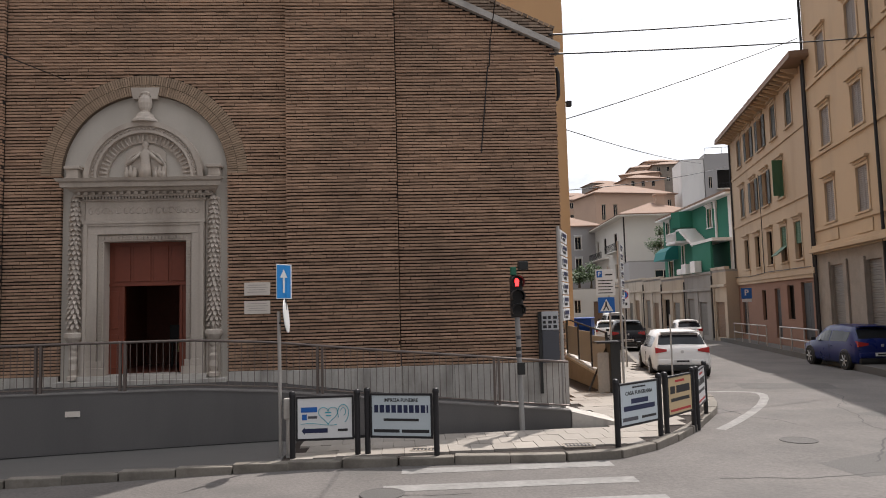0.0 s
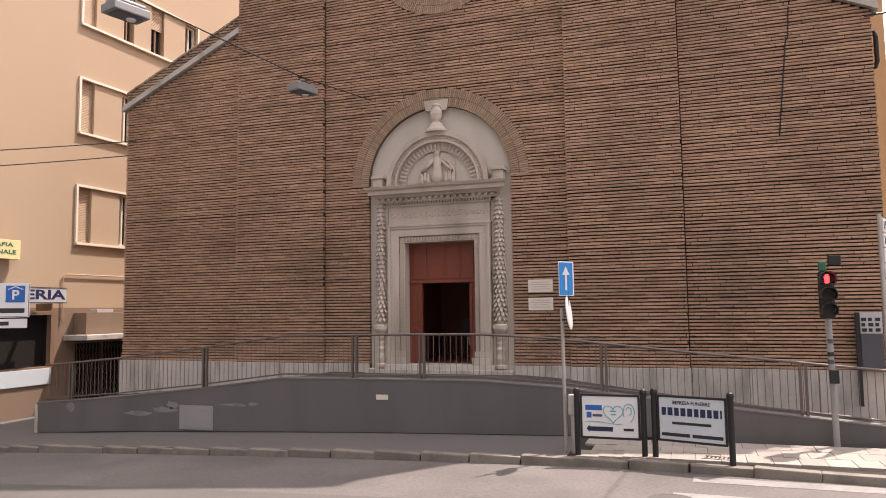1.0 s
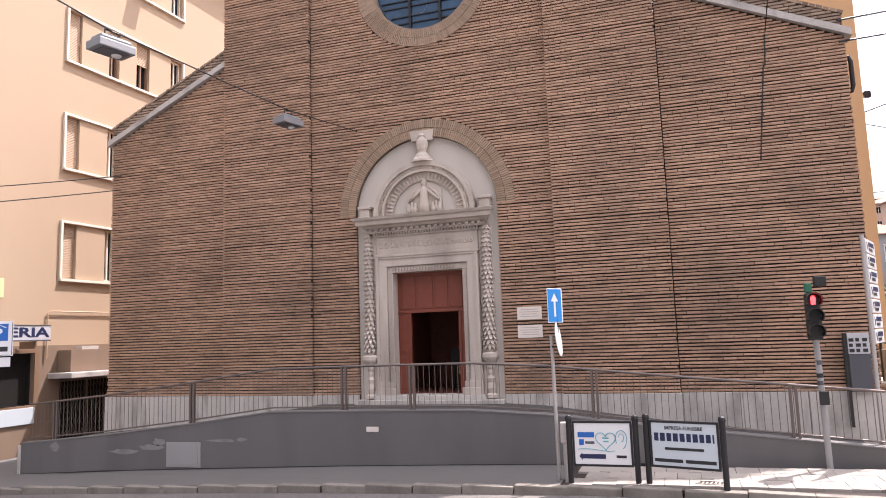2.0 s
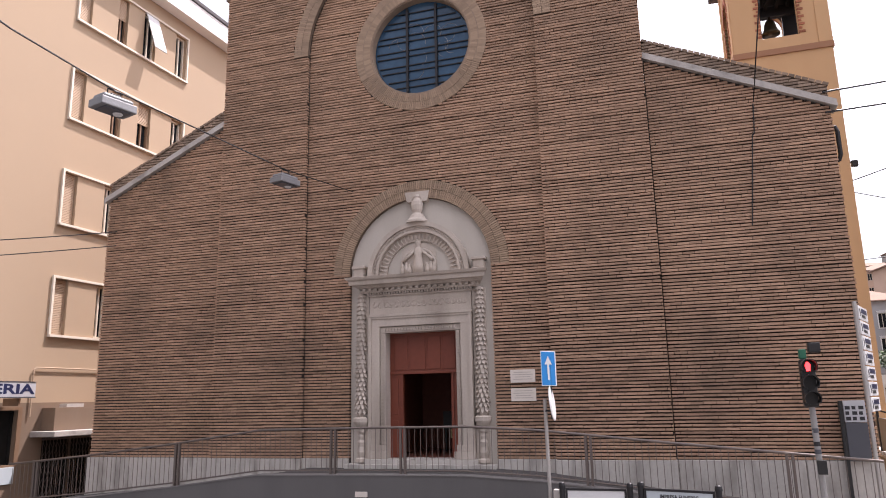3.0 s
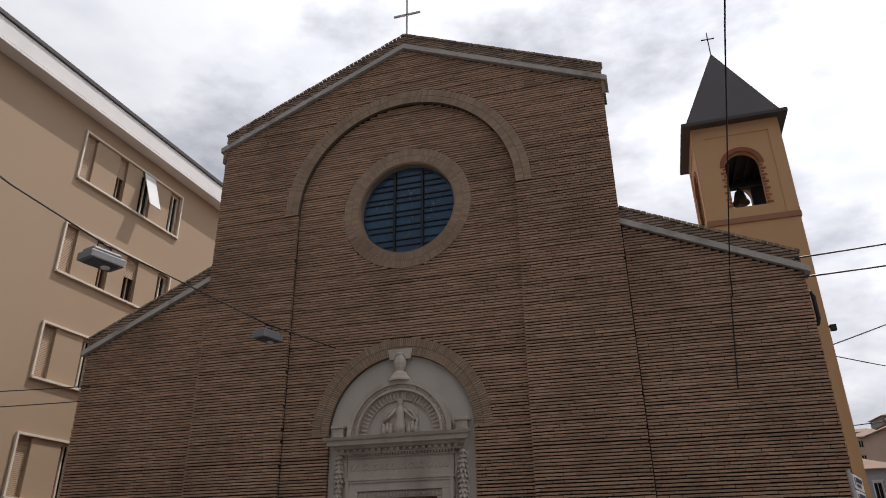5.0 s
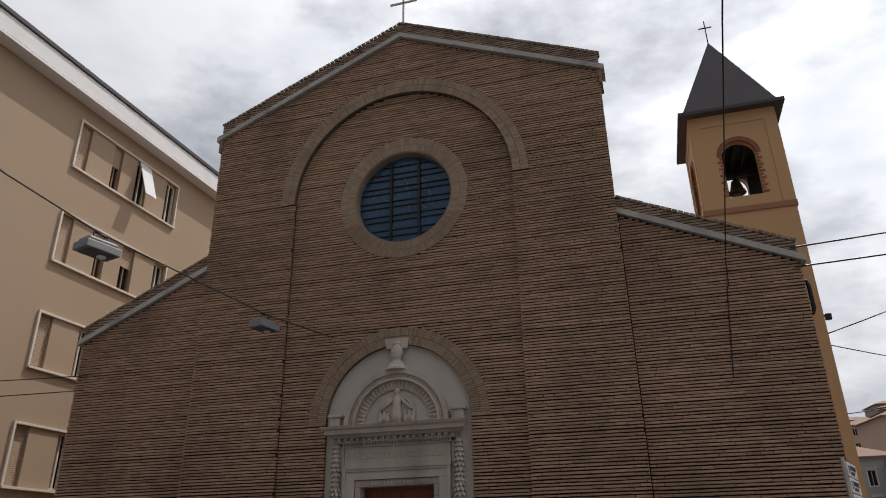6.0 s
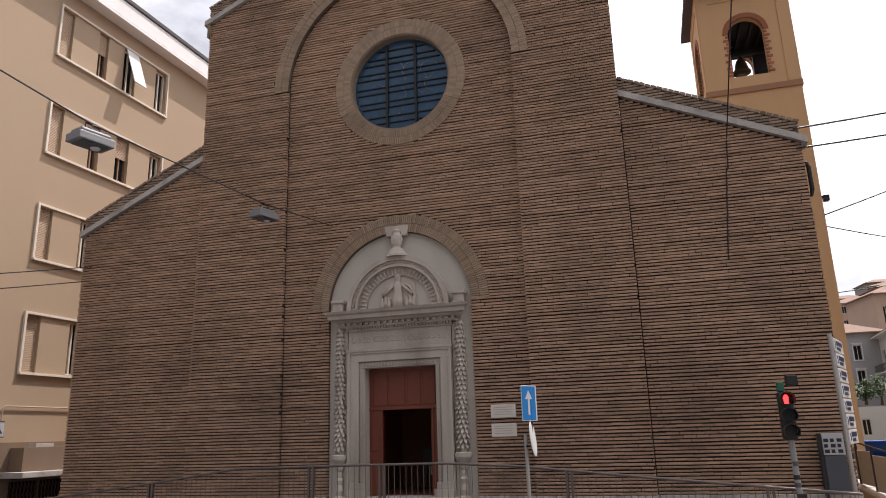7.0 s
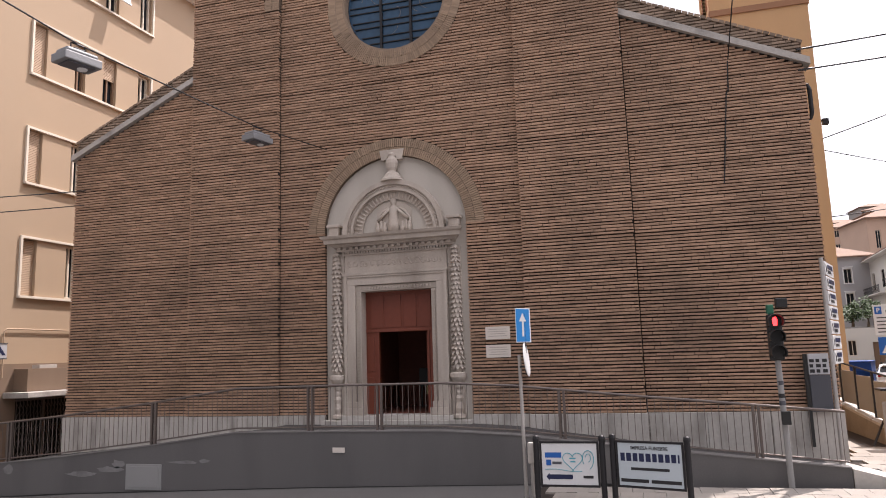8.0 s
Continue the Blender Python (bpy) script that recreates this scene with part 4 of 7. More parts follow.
def church_door():
    door = thing("church_door", (CX + DOOR_X, CY + REC + 0.36, 1.055), 0, "tall reddish brown panelled door, wicket standing open", "door")
    bm = boxes(((-0.87, 0, 1.93), (0.87, 0.07, 2.865)))
    part("top_panel", bm, DOOR_WOOD, door)
    for x0, x1 in ((-0.76, -0.42), (-0.36, 0.02), (0.08, 0.40), (0.46, 0.76)):
        part("raised_panel", boxes(((x0, -0.015, 2.0), (x1, 0.0, 2.78)), bevel=0.012), DOOR_WOOD, door)
    part("transom", boxes(((-0.87, -0.03, 1.90), (0.87, 0.0, 1.96)), bevel=0.008), DOOR_WOOD, door)
    part("fixed_leaf", boxes(((-0.87, 0, 0), (-0.59, 0.07, 1.93))), DOOR_WOOD, door)
    for z0, z1 in ((0.12, 0.85), (0.98, 1.8)):
        part("raised_panel", boxes(((-0.83, -0.015, z0), (-0.66, 0.0, z1)), bevel=0.012), DOOR_WOOD, door)
    part("fixed_leaf", boxes(((0.71, 0, 0), (0.87, 0.07, 1.93))), DOOR_WOOD, door)
    part("wicket_frame", boxes(((-0.59, -0.02, 0), (-0.54, 0.09, 1.90)), ((0.66, -0.02, 0), (0.71, 0.09, 1.90)), bevel=0.006), DOOR_WOOD, door)
    leaf = part("wicket_leaf", boxes(((0.61, 0.09, 0.02), (0.655, 0.95, 1.89)), bevel=0.006), DOOR_WOOD, door, "open wicket leaf")
    part("handle", rod(bmesh.new(), [(0.60, 0.8, 0.95), (0.56, 0.8, 0.95), (0.56, 0.8, 1.1), (0.60, 0.8, 1.1)], 0.012), STEEL, leaf)
    # notice board inside
    board = thing("notice_stand", (CX + DOOR_X + 0.12, CY + REC + 2.2, 1.055), 0, "dark notice stand with a small yellow leaflet", "notice stand")
    part("panel", boxes(((-0.28, 0, 0.55), (0.28, 0.03, 1.0)), ((-0.24, 0, 0), (-0.2, 0.03, 0.55)), ((0.2, 0, 0), (0.24, 0.03, 0.55))), BLACK_PLASTIC, board)
    part("leaflet", boxes(((-0.09, -0.006, 0.34), (0.12, -0.002, 0.56))), SIGN_YELLOW, board, "yellow leaflet")


make_portal()
relief_statue()
church_door()


def plaque(x, z):
    ob = part("wall_plaque", boxes(((-0.275, -0.02, -0.14), (0.275, 0.03, 0.14)), bevel=0.004), MARBLE)
    ob.location = (x, CY + REC - 0.012, z)
    tagged(ob, "pale marble plaque fixed on the brick wall", "plaque", "plaques beside the portal")
    bm = bmesh.new()
    for k in range(4):
        w = (0.20, 0.23, 0.17, 0.21)[k]
        box(bm, (-w, -0.0225, 0.075 - 0.05 * k), (w, -0.021, 0.088 - 0.05 * k))
    part("lettering", bm, surface("faded_ink_%d" % round(z), (0.40, 0.35, 0.31), 0.7), ob)


plaque(-3.19, 2.82)
plaque(-3.19, 2.42)

# ---- ramp and railing ----
RAMP = [(-15.2, 0.17), (-12.8, 0.38), (-10.5, 0.63), (-8.35, 0.905), (-6.0, 0.93), (-3.9, 0.935), (-2.5, 0.86), (-0.2, 0.63), (3.05, 0.335)]
RAMP_Y = 13.3


DECK = surface("ramp_deck", (0.055, 0.051, 0.05), 0.9, vary=0.2, big=0.8, grain=40, bump=0.2)


def deck_top(x):
    return float(np.interp(x, (-15.2, -12.8, -10.5, -8.35, -3.9, -2.66, -0.24, 1.96, 3.32), (0.10, 0.31, 0.56, 0.85, 0.87, 0.80, 0.50, 0.26, 0.14)))


def ramp_top(x):
    return float(np.interp(x, [p[0] for p in RAMP], [p[1] for p in RAMP]))


COPE_GREY = surface("ramp_coping", (0.17, 0.16, 0.155), 0.85, vary=0.2, big=2, grain=30, bump=0.2)
REPAIR = surface("plaster_repair", (0.19, 0.182, 0.18), 0.9, vary=0.25, big=3, grain=20, bump=0.2, dirt=(0.12, 0.112, 0.11), dirt_amount=0.7)
HATCH_GREY = surface("hatch_grey", (0.25, 0.245, 0.24), 0.7, vary=0.08, big=1.5, grain=30, bump=0.05)


def make_ramp():
    ramp = thing("ramp", (-6, RAMP_Y, 0), 0, "grey plastered access ramp with landing before the church door", "ramp")
    xs = sorted({p[0] for p in RAMP} | set(np.arange(-15, 3, 1.0)))
    outline = [(x + 6, ramp_top(x)) for x in xs] + [(x + 6, walk_level(x) - 0.25) for x in reversed(xs)]
    bm = bmesh.new()
    prism(bm, outline, 0.0, 0.24)
    part("parapet_wall", bm, GREY_PLASTER, ramp, "smooth grey plastered wall")
    bm = bmesh.new()
    deck = [(x + 6, deck_top(x)) for x in xs] + [(x + 6, walk_level(x) - 0.25) for x in reversed(xs)]
    prism(bm, deck, 0.241, 2.32)
    part("deck", bm, DECK, ramp, "dark grey ramp deck")
    bm = bmesh.new()
    prism(bm, [(x + 6, ramp_top(x) + 0.022) for x in xs] + [(x + 6, ramp_top(x) + 0.001) for x in reversed(xs)], -0.012, 0.24)
    part("coping", bm, COPE_GREY, ramp, "thin grey stone coping")
    # ends
    part("end_post", boxes(((-9.25, -0.03, -0.75), (-9.17, 0.26, 0.14)), bevel=0.008), TRAVERTINE, ramp)
    bm = bmesh.new()
    prism(bm, [(9.06, -0.1), (9.95, -0.1), (9.95, 0.1), (9.06, 0.33)], -0.02, 0.9)
    part("ramp_toe", bm, TRAVERTINE, ramp, "low stone toe of the ramp")
    part("inspection_hatch", boxes(((-4.96, -0.022, -0.26), (-4.07, 0.0, 0.27)), ((-4.9, -0.032, -0.21), (-4.13, -0.022, 0.22)), bevel=0.004), HATCH_GREY, ramp, "flush grey metal hatch")
    rng = random.Random(14)
    for x0, z0, w, h in ((-6.55, -0.02, 0.9, 0.12), (-5.75, 0.06, 0.7, 0.16), (-5.35, 0.16, 0.36, 0.20), (-3.95, 0.28, 0.8, 0.07), (-3.2, 0.30, 0.3, 0.08), (-8.3, 0.02, 0.3, 0.2)):
        n = 14
        lump = [(x0 + w / 2 + w / 2 * math.cos(2 * math.pi * k / n) * rng.uniform(0.7, 1.1), z0 + h / 2 + h / 2 * math.sin(2 * math.pi * k / n) * rng.uniform(0.6, 1.2)) for k in range(n)]
        part("plaster_repair", prism(bmesh.new(), lump, -0.003, 0.004), REPAIR, ramp, "pale smeared plaster repair")
    part("wall_plate", boxes(((-0.13, -0.02, 0.53), (0.13, 0.0, 0.63)), bevel=0.004), MARBLE, ramp, "small pale stone plate")
    # Solid black strip paints the shade of the open joint below the wall.
    bm = bmesh.new()
    prism(bm, [(x + 6, walk_level(x) + 0.022) for x in xs if x < 0.5] + [(x + 6, walk_level(x) - 0.1) for x in reversed(xs) if x < 0.5], -0.006, 0.0)
    part("base_joint", bm, BLACK_PLASTIC, ramp, "black strip for the shade in the open joint at the wall foot")


def make_railing():
    railing = thing("railing", (-6, RAMP_Y + 0.10, 0), 0, "brown painted steel railing along the ramp", "railing")
    xs = sorted({p[0] for p in RAMP if -15.1 < p[0] < 3.06} | {-15.06, 3.05})
    part("handrail", rod(bmesh.new(), [(x + 6, 0, ramp_top(x) + 0.90) for x in xs], 0.024, 10), RAIL, railing)
    part("bottom_rail", rod(bmesh.new(), [(x + 6, 0, ramp_top(x) + 0.09) for x in xs], 0.016, 8), RAIL, railing)
    bar = None
    x = -14.95
    while x < 3.0:
        z = ramp_top(x)
        if bar is None:
            bar = part("baluster", rod(bmesh.new(), [(0, 0, 0), (0, 0, 0.81)], 0.006, 6), RAIL, railing)
            bar.matrix_basis = pose(x + 6, 0, z + 0.09)
        else:
            again(bar, pose(x + 6, 0, z + 0.09), railing)
        x += 0.118
    post = None
    for x in (-14.25, -10.38, -6.67, -5.17, -1.6, 1.69):
        for dx in (-0.045, 0.045):
            m = pose(x + 6 + dx, 0, ramp_top(x) + 0.0)
            if post is None:
                post = part("post", boxes(((-0.022, -0.03, -0.02), (0.022, 0.03, 0.90)), bevel=0.004), RAIL, railing)
                post.matrix_basis = m
            else:
                again(post, m, railing)


make_ramp()
make_railing()


# ---- houses ----
def ribbed(bm, x0, x1, z0, z1, y0, y1, pitch):
    """A slatted sheet: one body with a rib for each slat."""
    n = max(1, round((z1 - z0) / pitch))
    h = (z1 - z0) / n
    side = []
    for k in range(n):
        side += [(y1 - 0.002, z0 + h * k), (y0, z0 + h * (k + 0.12)), (y0 + 0.006, z0 + h * (k + 0.88))]
    side += [(y1 - 0.002, z1), (y1 + 0.01, z1), (y1 + 0.01, z0)]
    prism(bm, side, x0, x1, "x")
    return bm


def window(house, x0, x1, z0, z1, style, shutter=None, surround=None):
    """A window or door in a front wall that faces -y, with its reveal, frame, pane and shutters."""
    t = 0.06
    bm = boxes(((x0, 0.12, z0), (x0 + t, 0.2, z1)), ((x1 - t, 0.12, z0), (x1, 0.2, z1)), ((x0 + t, 0.12, z1 - t), (x1 - t, 0.2, z1)), ((x0 + t, 0.12, z0), (x1 - t, 0.2, z0 + t)))
    if style in ("pane", "half", "open", "blind"):
        box(bm, ((x0 + x1) / 2 - 0.03, 0.13, z0 + t), ((x0 + x1) / 2 + 0.03, 0.19, z1 - t))
    name = "door" if style in ("door", "roller") else "window"
    # Bare style: frame and pane both carry the room's shade as flat colour.
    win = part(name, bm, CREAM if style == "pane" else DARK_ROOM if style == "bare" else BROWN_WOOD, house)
    part("pane", boxes(((x0 + 0.01, 0.205, z0 + 0.01), (x1 - 0.01, 0.22, z1 - 0.01))), DARK_ROOM if style == "bare" else WINDOW_DARK, win, "dark glass; bare ones a near-black sheet for an unlit room")
    mid = (x0 + x1) / 2

    def leaf(a, b, y, lo, hi, mat, name="shutter"):
        bm = boxes(((a, y, lo), (a + 0.05, y + 0.04, hi)), ((b - 0.05, y, lo), (b, y + 0.04, hi)), ((a + 0.05, y, lo), (b - 0.05, y + 0.04, lo + 0.06)), ((a + 0.05, y, hi - 0.06), (b - 0.05, y + 0.04, hi)))
        ribbed(bm, a + 0.04, b - 0.04, lo + 0.05, hi - 0.05, y + 0.004, y + 0.034, 0.075)
        part(name, bm, mat, win)

    if style == "shut":
        leaf(x0 + 0.01, mid - 0.005, 0.04, z0 + 0.01, z1 - 0.01, shutter)
        leaf(mid + 0.005, x1 - 0.01, 0.04, z0 + 0.01, z1 - 0.01, shutter)
    elif style == "open":
        w = mid - x0
        leaf(x0 - w - 0.02, x0 - 0.02, -0.06, z0, z1, shutter)
        leaf(x1 + 0.02, x1 + w + 0.02, -0.06, z0, z1, shutter)
    elif style == "ajar":
        leaf(x0 + 0.01, mid - 0.005, 0.04, z0 + 0.01, z1 - 0.01, shutter)
        w = x1 - mid
        bm = boxes(((0, 0, z0), (0.05, 0.04, z1)), ((w - 0.05, 0, z0), (w, 0.04, z1)), ((0.05, 0, z0), (w - 0.05, 0.04, z0 + 0.06)), ((0.05, 0, z1 - 0.06), (w - 0.05, 0.04, z1)))
        ribbed(bm, 0.04, w - 0.04, z0 + 0.05, z1 - 0.05, 0.004, 0.034, 0.075)
        part("shutter", bm, shutter, win, "green shutter leaf swung out").matrix_basis = pose(x1, -0.03, 0, 0, 0, -78)
    elif style in ("raised", "lowered"):
        cut = z0 + (z1 - z0) * 0.42
        leaf(x0 + 0.01, mid - 0.005, 0.04, cut, z1 - 0.01, shutter)
        leaf(mid + 0.005, x1 - 0.01, 0.04, cut, z1 - 0.01, shutter)
        if style == "raised":
            bm = bmesh.new()
            ribbed(bm, x0 + 0.02, x1 - 0.02, 0.0, cut - z0, 0.0, 0.03, 0.075)
            part("shutter_flap", bm, shutter, win, "shutter flap propped outwards").matrix_basis = pose(0, 0.03, cut, 0, 0, 0) @ pose(0, 0, 0, 130, 0, 0)
    elif style == "roller":
        bm = bmesh.new()
        ribbed(bm, x0 + 0.02, x1 - 0.02, z0 + 0.02, z1 - 0.03, 0.085, 0.118, 0.085)
        part("roller_shutter", bm, shutter or SHUTTER_METAL, win)
    elif style == "door":
        part("door_leaf", boxes(((x0 + t, 0.10, z0), (mid - 0.005, 0.15, z1 - t)), ((mid + 0.005, 0.10, z0), (x1 - t, 0.15, z1 - t)), bevel=0.006), shutter or BROWN_WOOD, win)
    elif style in ("half", "blind"):
        drop = z0 + (z1 - z0) * (0.55 if style == "half" else 0.0)
        bm = bmesh.new()
        ribbed(bm, x0 + 0.015, x1 - 0.015, drop, z1 - 0.01, 0.095, 0.115, 0.055)
        part("roller_blind", bm, shutter or TAN_BLIND, win)
    if surround:
        e = 0.12
        bm = boxes(((x0 - e, -0.035, z0 - 0.02), (x0 - 0.003, 0.1, z1 + e)), ((x1 + 0.003, -0.035, z0 - 0.02), (x1 + e, 0.1, z1 + e)), ((x0 - 0.003, -0.035, z1 + 0.003), (x1 + 0.003, 0.1, z1 + e)), bevel=0.008)
        part("surround", bm, surround, win)
        part("sill", boxes(((x0 - e - 0.05, -0.10, z0 - 0.10), (x1 + e + 0.05, 0.1, z0 - 0.022)), bevel=0.01), surround, win)
        if z0 > 3.0 and surround is not CREAM:
            part("hood", boxes(((x0 - e - 0.08, -0.16, z1 + e + 0.10), (x1 + e + 0.08, 0.0, z1 + e + 0.19)), ((x0 - e, -0.07, z1 + e + 0.004), (x1 + e, 0.0, z1 + e + 0.10)), bevel=0.012), surround, win)
    return win


def house(name, place, turn, length, depth, z0, z1, wall, openings, label, category="house", roof="flat", roof_mat=TILE_ROOF, eave=0.5, rise=1.8, eave_mat=None, lower=None):
    """A building whose front runs along its own x and faces its own -y. lower: (height, material) of a ground floor in
    another material.
    """
    h = thing(name, place, turn, label, category)
    holes = [[(a, c), (b, c), (b, d), (a, d)] for a, b, c, d, *_ in openings]
    bands = [(z0, z1, wall)] if not lower else [(z0, lower[0], lower[1]), (lower[0], z1, wall)]
    for lo, hi, mat in bands:
        mine = [q for q in holes if q[0][1] >= lo - 0.01 and q[2][1] <= hi + 0.01]
        bm = bmesh.new()
        prism(bm, [(0, lo), (length, lo), (length, hi), (0, hi)], 0.0, 0.3, holes=[[(x, max(z, lo + 0.01)) for x, z in q] for q in mine])
        part("front_wall", bm, mat, h)
        part("side_wall", boxes(((0, 0.301, lo), (0.3, depth, hi))), mat, h)
        part("side_wall", boxes(((length - 0.3, 0.301, lo), (length, depth, hi))), mat, h)
        part("back_wall", boxes(((0.301, depth - 0.3, lo), (length - 0.301, depth, hi))), mat, h)
    for a, b, c, d, style, *more in openings:
        window(h, a, b, c, d, style, *more)
    if roof == "flat":
        part("roof", boxes(((0, 0, z1), (length, depth, z1 + 0.15))), GARAGE_B, h)
    else:
        e = eave
        bm = bmesh.new()
        lo = [bm.verts.new(p) for p in ((-e, -e, z1), (length + e, -e, z1), (length + e, depth + e, z1), (-e, depth + e, z1))]
        up = [bm.verts.new((v.co.x, v.co.y, z1 + 0.16)) for v in lo]
        k = min(length, depth) / 2 + e
        if length >= depth:
            ridge = [bm.verts.new((-e + k * 0.9, depth / 2, z1 + 0.16 + rise)), bm.verts.new((length + e - k * 0.9, depth / 2, z1 + 0.16 + rise))]
            tops = ((up[0], up[1], ridge[1], ridge[0]), (up[1], up[2], ridge[1]), (up[2], up[3], ridge[0], ridge[1]), (up[3], up[0], ridge[0]))
        else:
            ridge = [bm.verts.new((length / 2, -e + k * 0.9, z1 + 0.16 + rise)), bm.verts.new((length / 2, depth + e - k * 0.9, z1 + 0.16 + rise))]
            tops = ((up[0], up[1], ridge[0]), (up[1], up[2], ridge[1], ridge[0]), (up[2], up[3], ridge[1]), (up[3], up[0], ridge[0], ridge[1]))
        for q in tops:
            bm.faces.new(q)
        bm.faces.new(lo[::-1])
        for i in range(4):
            bm.faces.new((lo[i], lo[(i + 1) % 4], up[(i + 1) % 4], up[i]))
        part("roof", bm, roof_mat, h)
        if eave_mat:
            part("eave_board", boxes(((-e - 0.02, -e - 0.02, z1 - 0.12), (length + e + 0.02, depth + e, z1 - 0.003))), eave_mat, h)
    return h


# yellow block of flats beside the church: its front runs away from the street
def left_block():
    y0 = 9.0
    rows = ((4.61, 6.42), (8.22, 9.98), (11.85, 13.62), (15.46, 17.33))
    wins, bands = [], []
    for i, (a, b) in enumerate(rows):
        for start in (17.50,):
            s = start - y0
            if s < 0.4:
                continue
            bands.append((s, s + 5.38, a, b))
            wins += [(s + 0.02, s + 0.56, a + 0.02, b - 0.02, "blind", TAN_BLIND), (s + 1.72, s + 2.18, a + 0.02, b - 0.02, "half" if i > 1 else "pane", TAN_BLIND), (s + 2.98, s + 3.62, a + 0.02, b - 0.02, "pane" if i == 3 else "half", TAN_BLIND), (s + 4.74, s + 5.34, a + 0.02, b - 0.02, "pane")]
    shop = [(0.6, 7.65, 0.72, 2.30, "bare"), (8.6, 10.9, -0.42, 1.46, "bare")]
    block = house("apartment_block", (-18.98, y0, 0), 87.4, 24, 14, -0.8, 18.0, YELLOW, wins + shop, "yellow rendered block of flats with recessed window bands", "apartment block", lower=(2.52, GROUND_FLOOR))
    for s, e, a, b in bands:
        t = 0.075
        bm = boxes(((s - t, -0.07, a - t), (s, 0.0, b + t)), ((e, -0.07, a - t), (e + t, 0.0, b + t)), ((s, -0.07, b), (e, 0.0, b + t)), ((s - 0.06, -0.11, a - t), (e + 0.06, 0.0, a)))
        part("band_frame", bm, CREAM, block, "pale raised frame round a row of windows")
    part("cornice", boxes(((-0.5, -0.50, 18.16), (24.5, 0.3, 18.84)), bevel=0.01), WHITE_PAINT, block, "white boxed eaves")
    part("eave_lip", boxes(((-0.5, -0.54, 18.02), (24.5, 0.3, 18.12)), bevel=0.01), WHITE_PAINT, block)
    # Slate-dark filler: the gap's shadow is painted, not left open.
    part("eave_gap", boxes(((-0.5, -0.46, 18.121), (24.5, 0.3, 18.159))), SLATE, block, "dark filler with the eaves' shadow gap put into its colour")
    part("gutter", boxes(((-0.5, -0.56, 18.845), (24.5, 0.3, 19.03)), bevel=0.03), SLATE, block, "dark grey gutter")
    part("shop_frame", boxes(((7.66, -0.05, 0.70), (7.80, 0.06, 2.40)), ((0.4, -0.05, 2.31), (7.66, 0.06, 2.40)), ((4.9, 0.02, 0.73), (5.0, 0.10, 2.30)), ((0.4, -0.06, 0.701), (7.66, 0.04, 0.76))), BROWN_WOOD, block, "brown wooden shop window frame")
    part("shop_fascia", boxes(((0.4, -0.08, 0.22), (7.68, 0.0, 0.70)), bevel=0.01), SIGN_PALE, block, "pale blue panel under the shop window")
    part("base_band", boxes(((-0.02, -0.03, -0.8), (8.3, 0.0, 0.2))), GROUND_FLOOR, block)
    part("canopy", boxes(((8.15, -1.0, 1.50), (12.0, 0.0, 1.67)), bevel=0.02), COPING, block, "concrete entrance canopy")
    part("canopy_box", boxes(((8.5, -0.55, 1.675), (12.0, 0.0, 2.36)), bevel=0.01), GROUND_FLOOR, block)
    gate = part("folding_gate", boxes(((8.6, 0.02, 1.38), (10.9, 0.06, 1.44)), ((9.62, 0.02, -0.4), (9.68, 0.06, 1.38))), RAIL, block, "grey folding lattice gate")
    for k in range(18):
        x = 8.68 + 0.127 * k
        part("gate_bar", rod(bmesh.new(), [(x, 0.04, -0.4), (x, 0.04, 1.38)], 0.012, 6), RAIL, gate)
        if k < 17:
            zig = [(x + (0.127 if i % 2 else 0.0), 0.025, -0.3 + 0.2 * i) for i in range(9)]
            part("lattice", rod(bmesh.new(), zig, 0.007, 5), RAIL, gate)
    part("junction_box", boxes(((8.95, -0.5, 2.362), (9.6, -0.2, 2.47)), bevel=0.01), COPING, block)
    part("pipe", rod(bmesh.new(), [(8.05, -0.05, 2.1), (8.05, -0.05, 3.5), (8.12, -0.06, 3.57), (8.3, -0.06, 3.57), (14, -0.06, 3.57)], 0.022), TAN_BLIND, block)
    # a top-hung panel standing open on the top floor
    bm = bmesh.new()
    prism(bm, [(0, 0), (0.03, 0), (0.55, -1.5), (0.52, -1.52)], 0, 0.62, "x")
    flap = part("open_sash", bm, SIGN_WHITE, block, "white sash tilted open")
    flap.matrix_basis = pose(11.5, -0.05, 17.3, 0, 0, 0) @ Matrix.Diagonal((1, -1, 1, 1))
    # signs on the block
    sign = thing("shop_sign", (-17.95, 13.0, 2.68), 90, "pale box sign with dark blue letters", "shop sign")
    part("box", boxes(((0, 0, 0), (3.6, 0.16, 0.42)), bevel=0.012), HATCH_PALE, sign)
    part("box_rim", boxes(((-0.01, -0.012, -0.03), (3.61, 0.17, 0.0)), ((-0.01, -0.012, 0.42), (3.61, 0.17, 0.44))), SIGN_GREY, sign)
    words("ERIA", 0.38, SIGN_NAVY, sign, pose(2.84, -0.004, 0.21) @ FACING, bold=0.012, width=1.38)
    part("bracket", boxes(((3.1, 0.05, -0.25), (3.16, 0.64, -0.035))), BROWN_WOOD, sign)
    sign = thing("wall_sign", (-18.45, 13.75, 3.92), 90, "yellow and white sign panel with green writing", "sign")
    part("panel", boxes(((0, 0, 0), (1.65, 0.12, 0.56)), bevel=0.01), SIGN_YELLOW, sign)
    words("ESIONALE", 0.16, GREEN_PLASTIC, sign, pose(0.95, -0.004, 0.2) @ FACING, bold=0.004, width=1.1)
    words("RAFIA", 0.16, GREEN_PLASTIC, sign, pose(1.05, -0.004, 0.41) @ FACING, bold=0.004, width=0.7)


left_block()


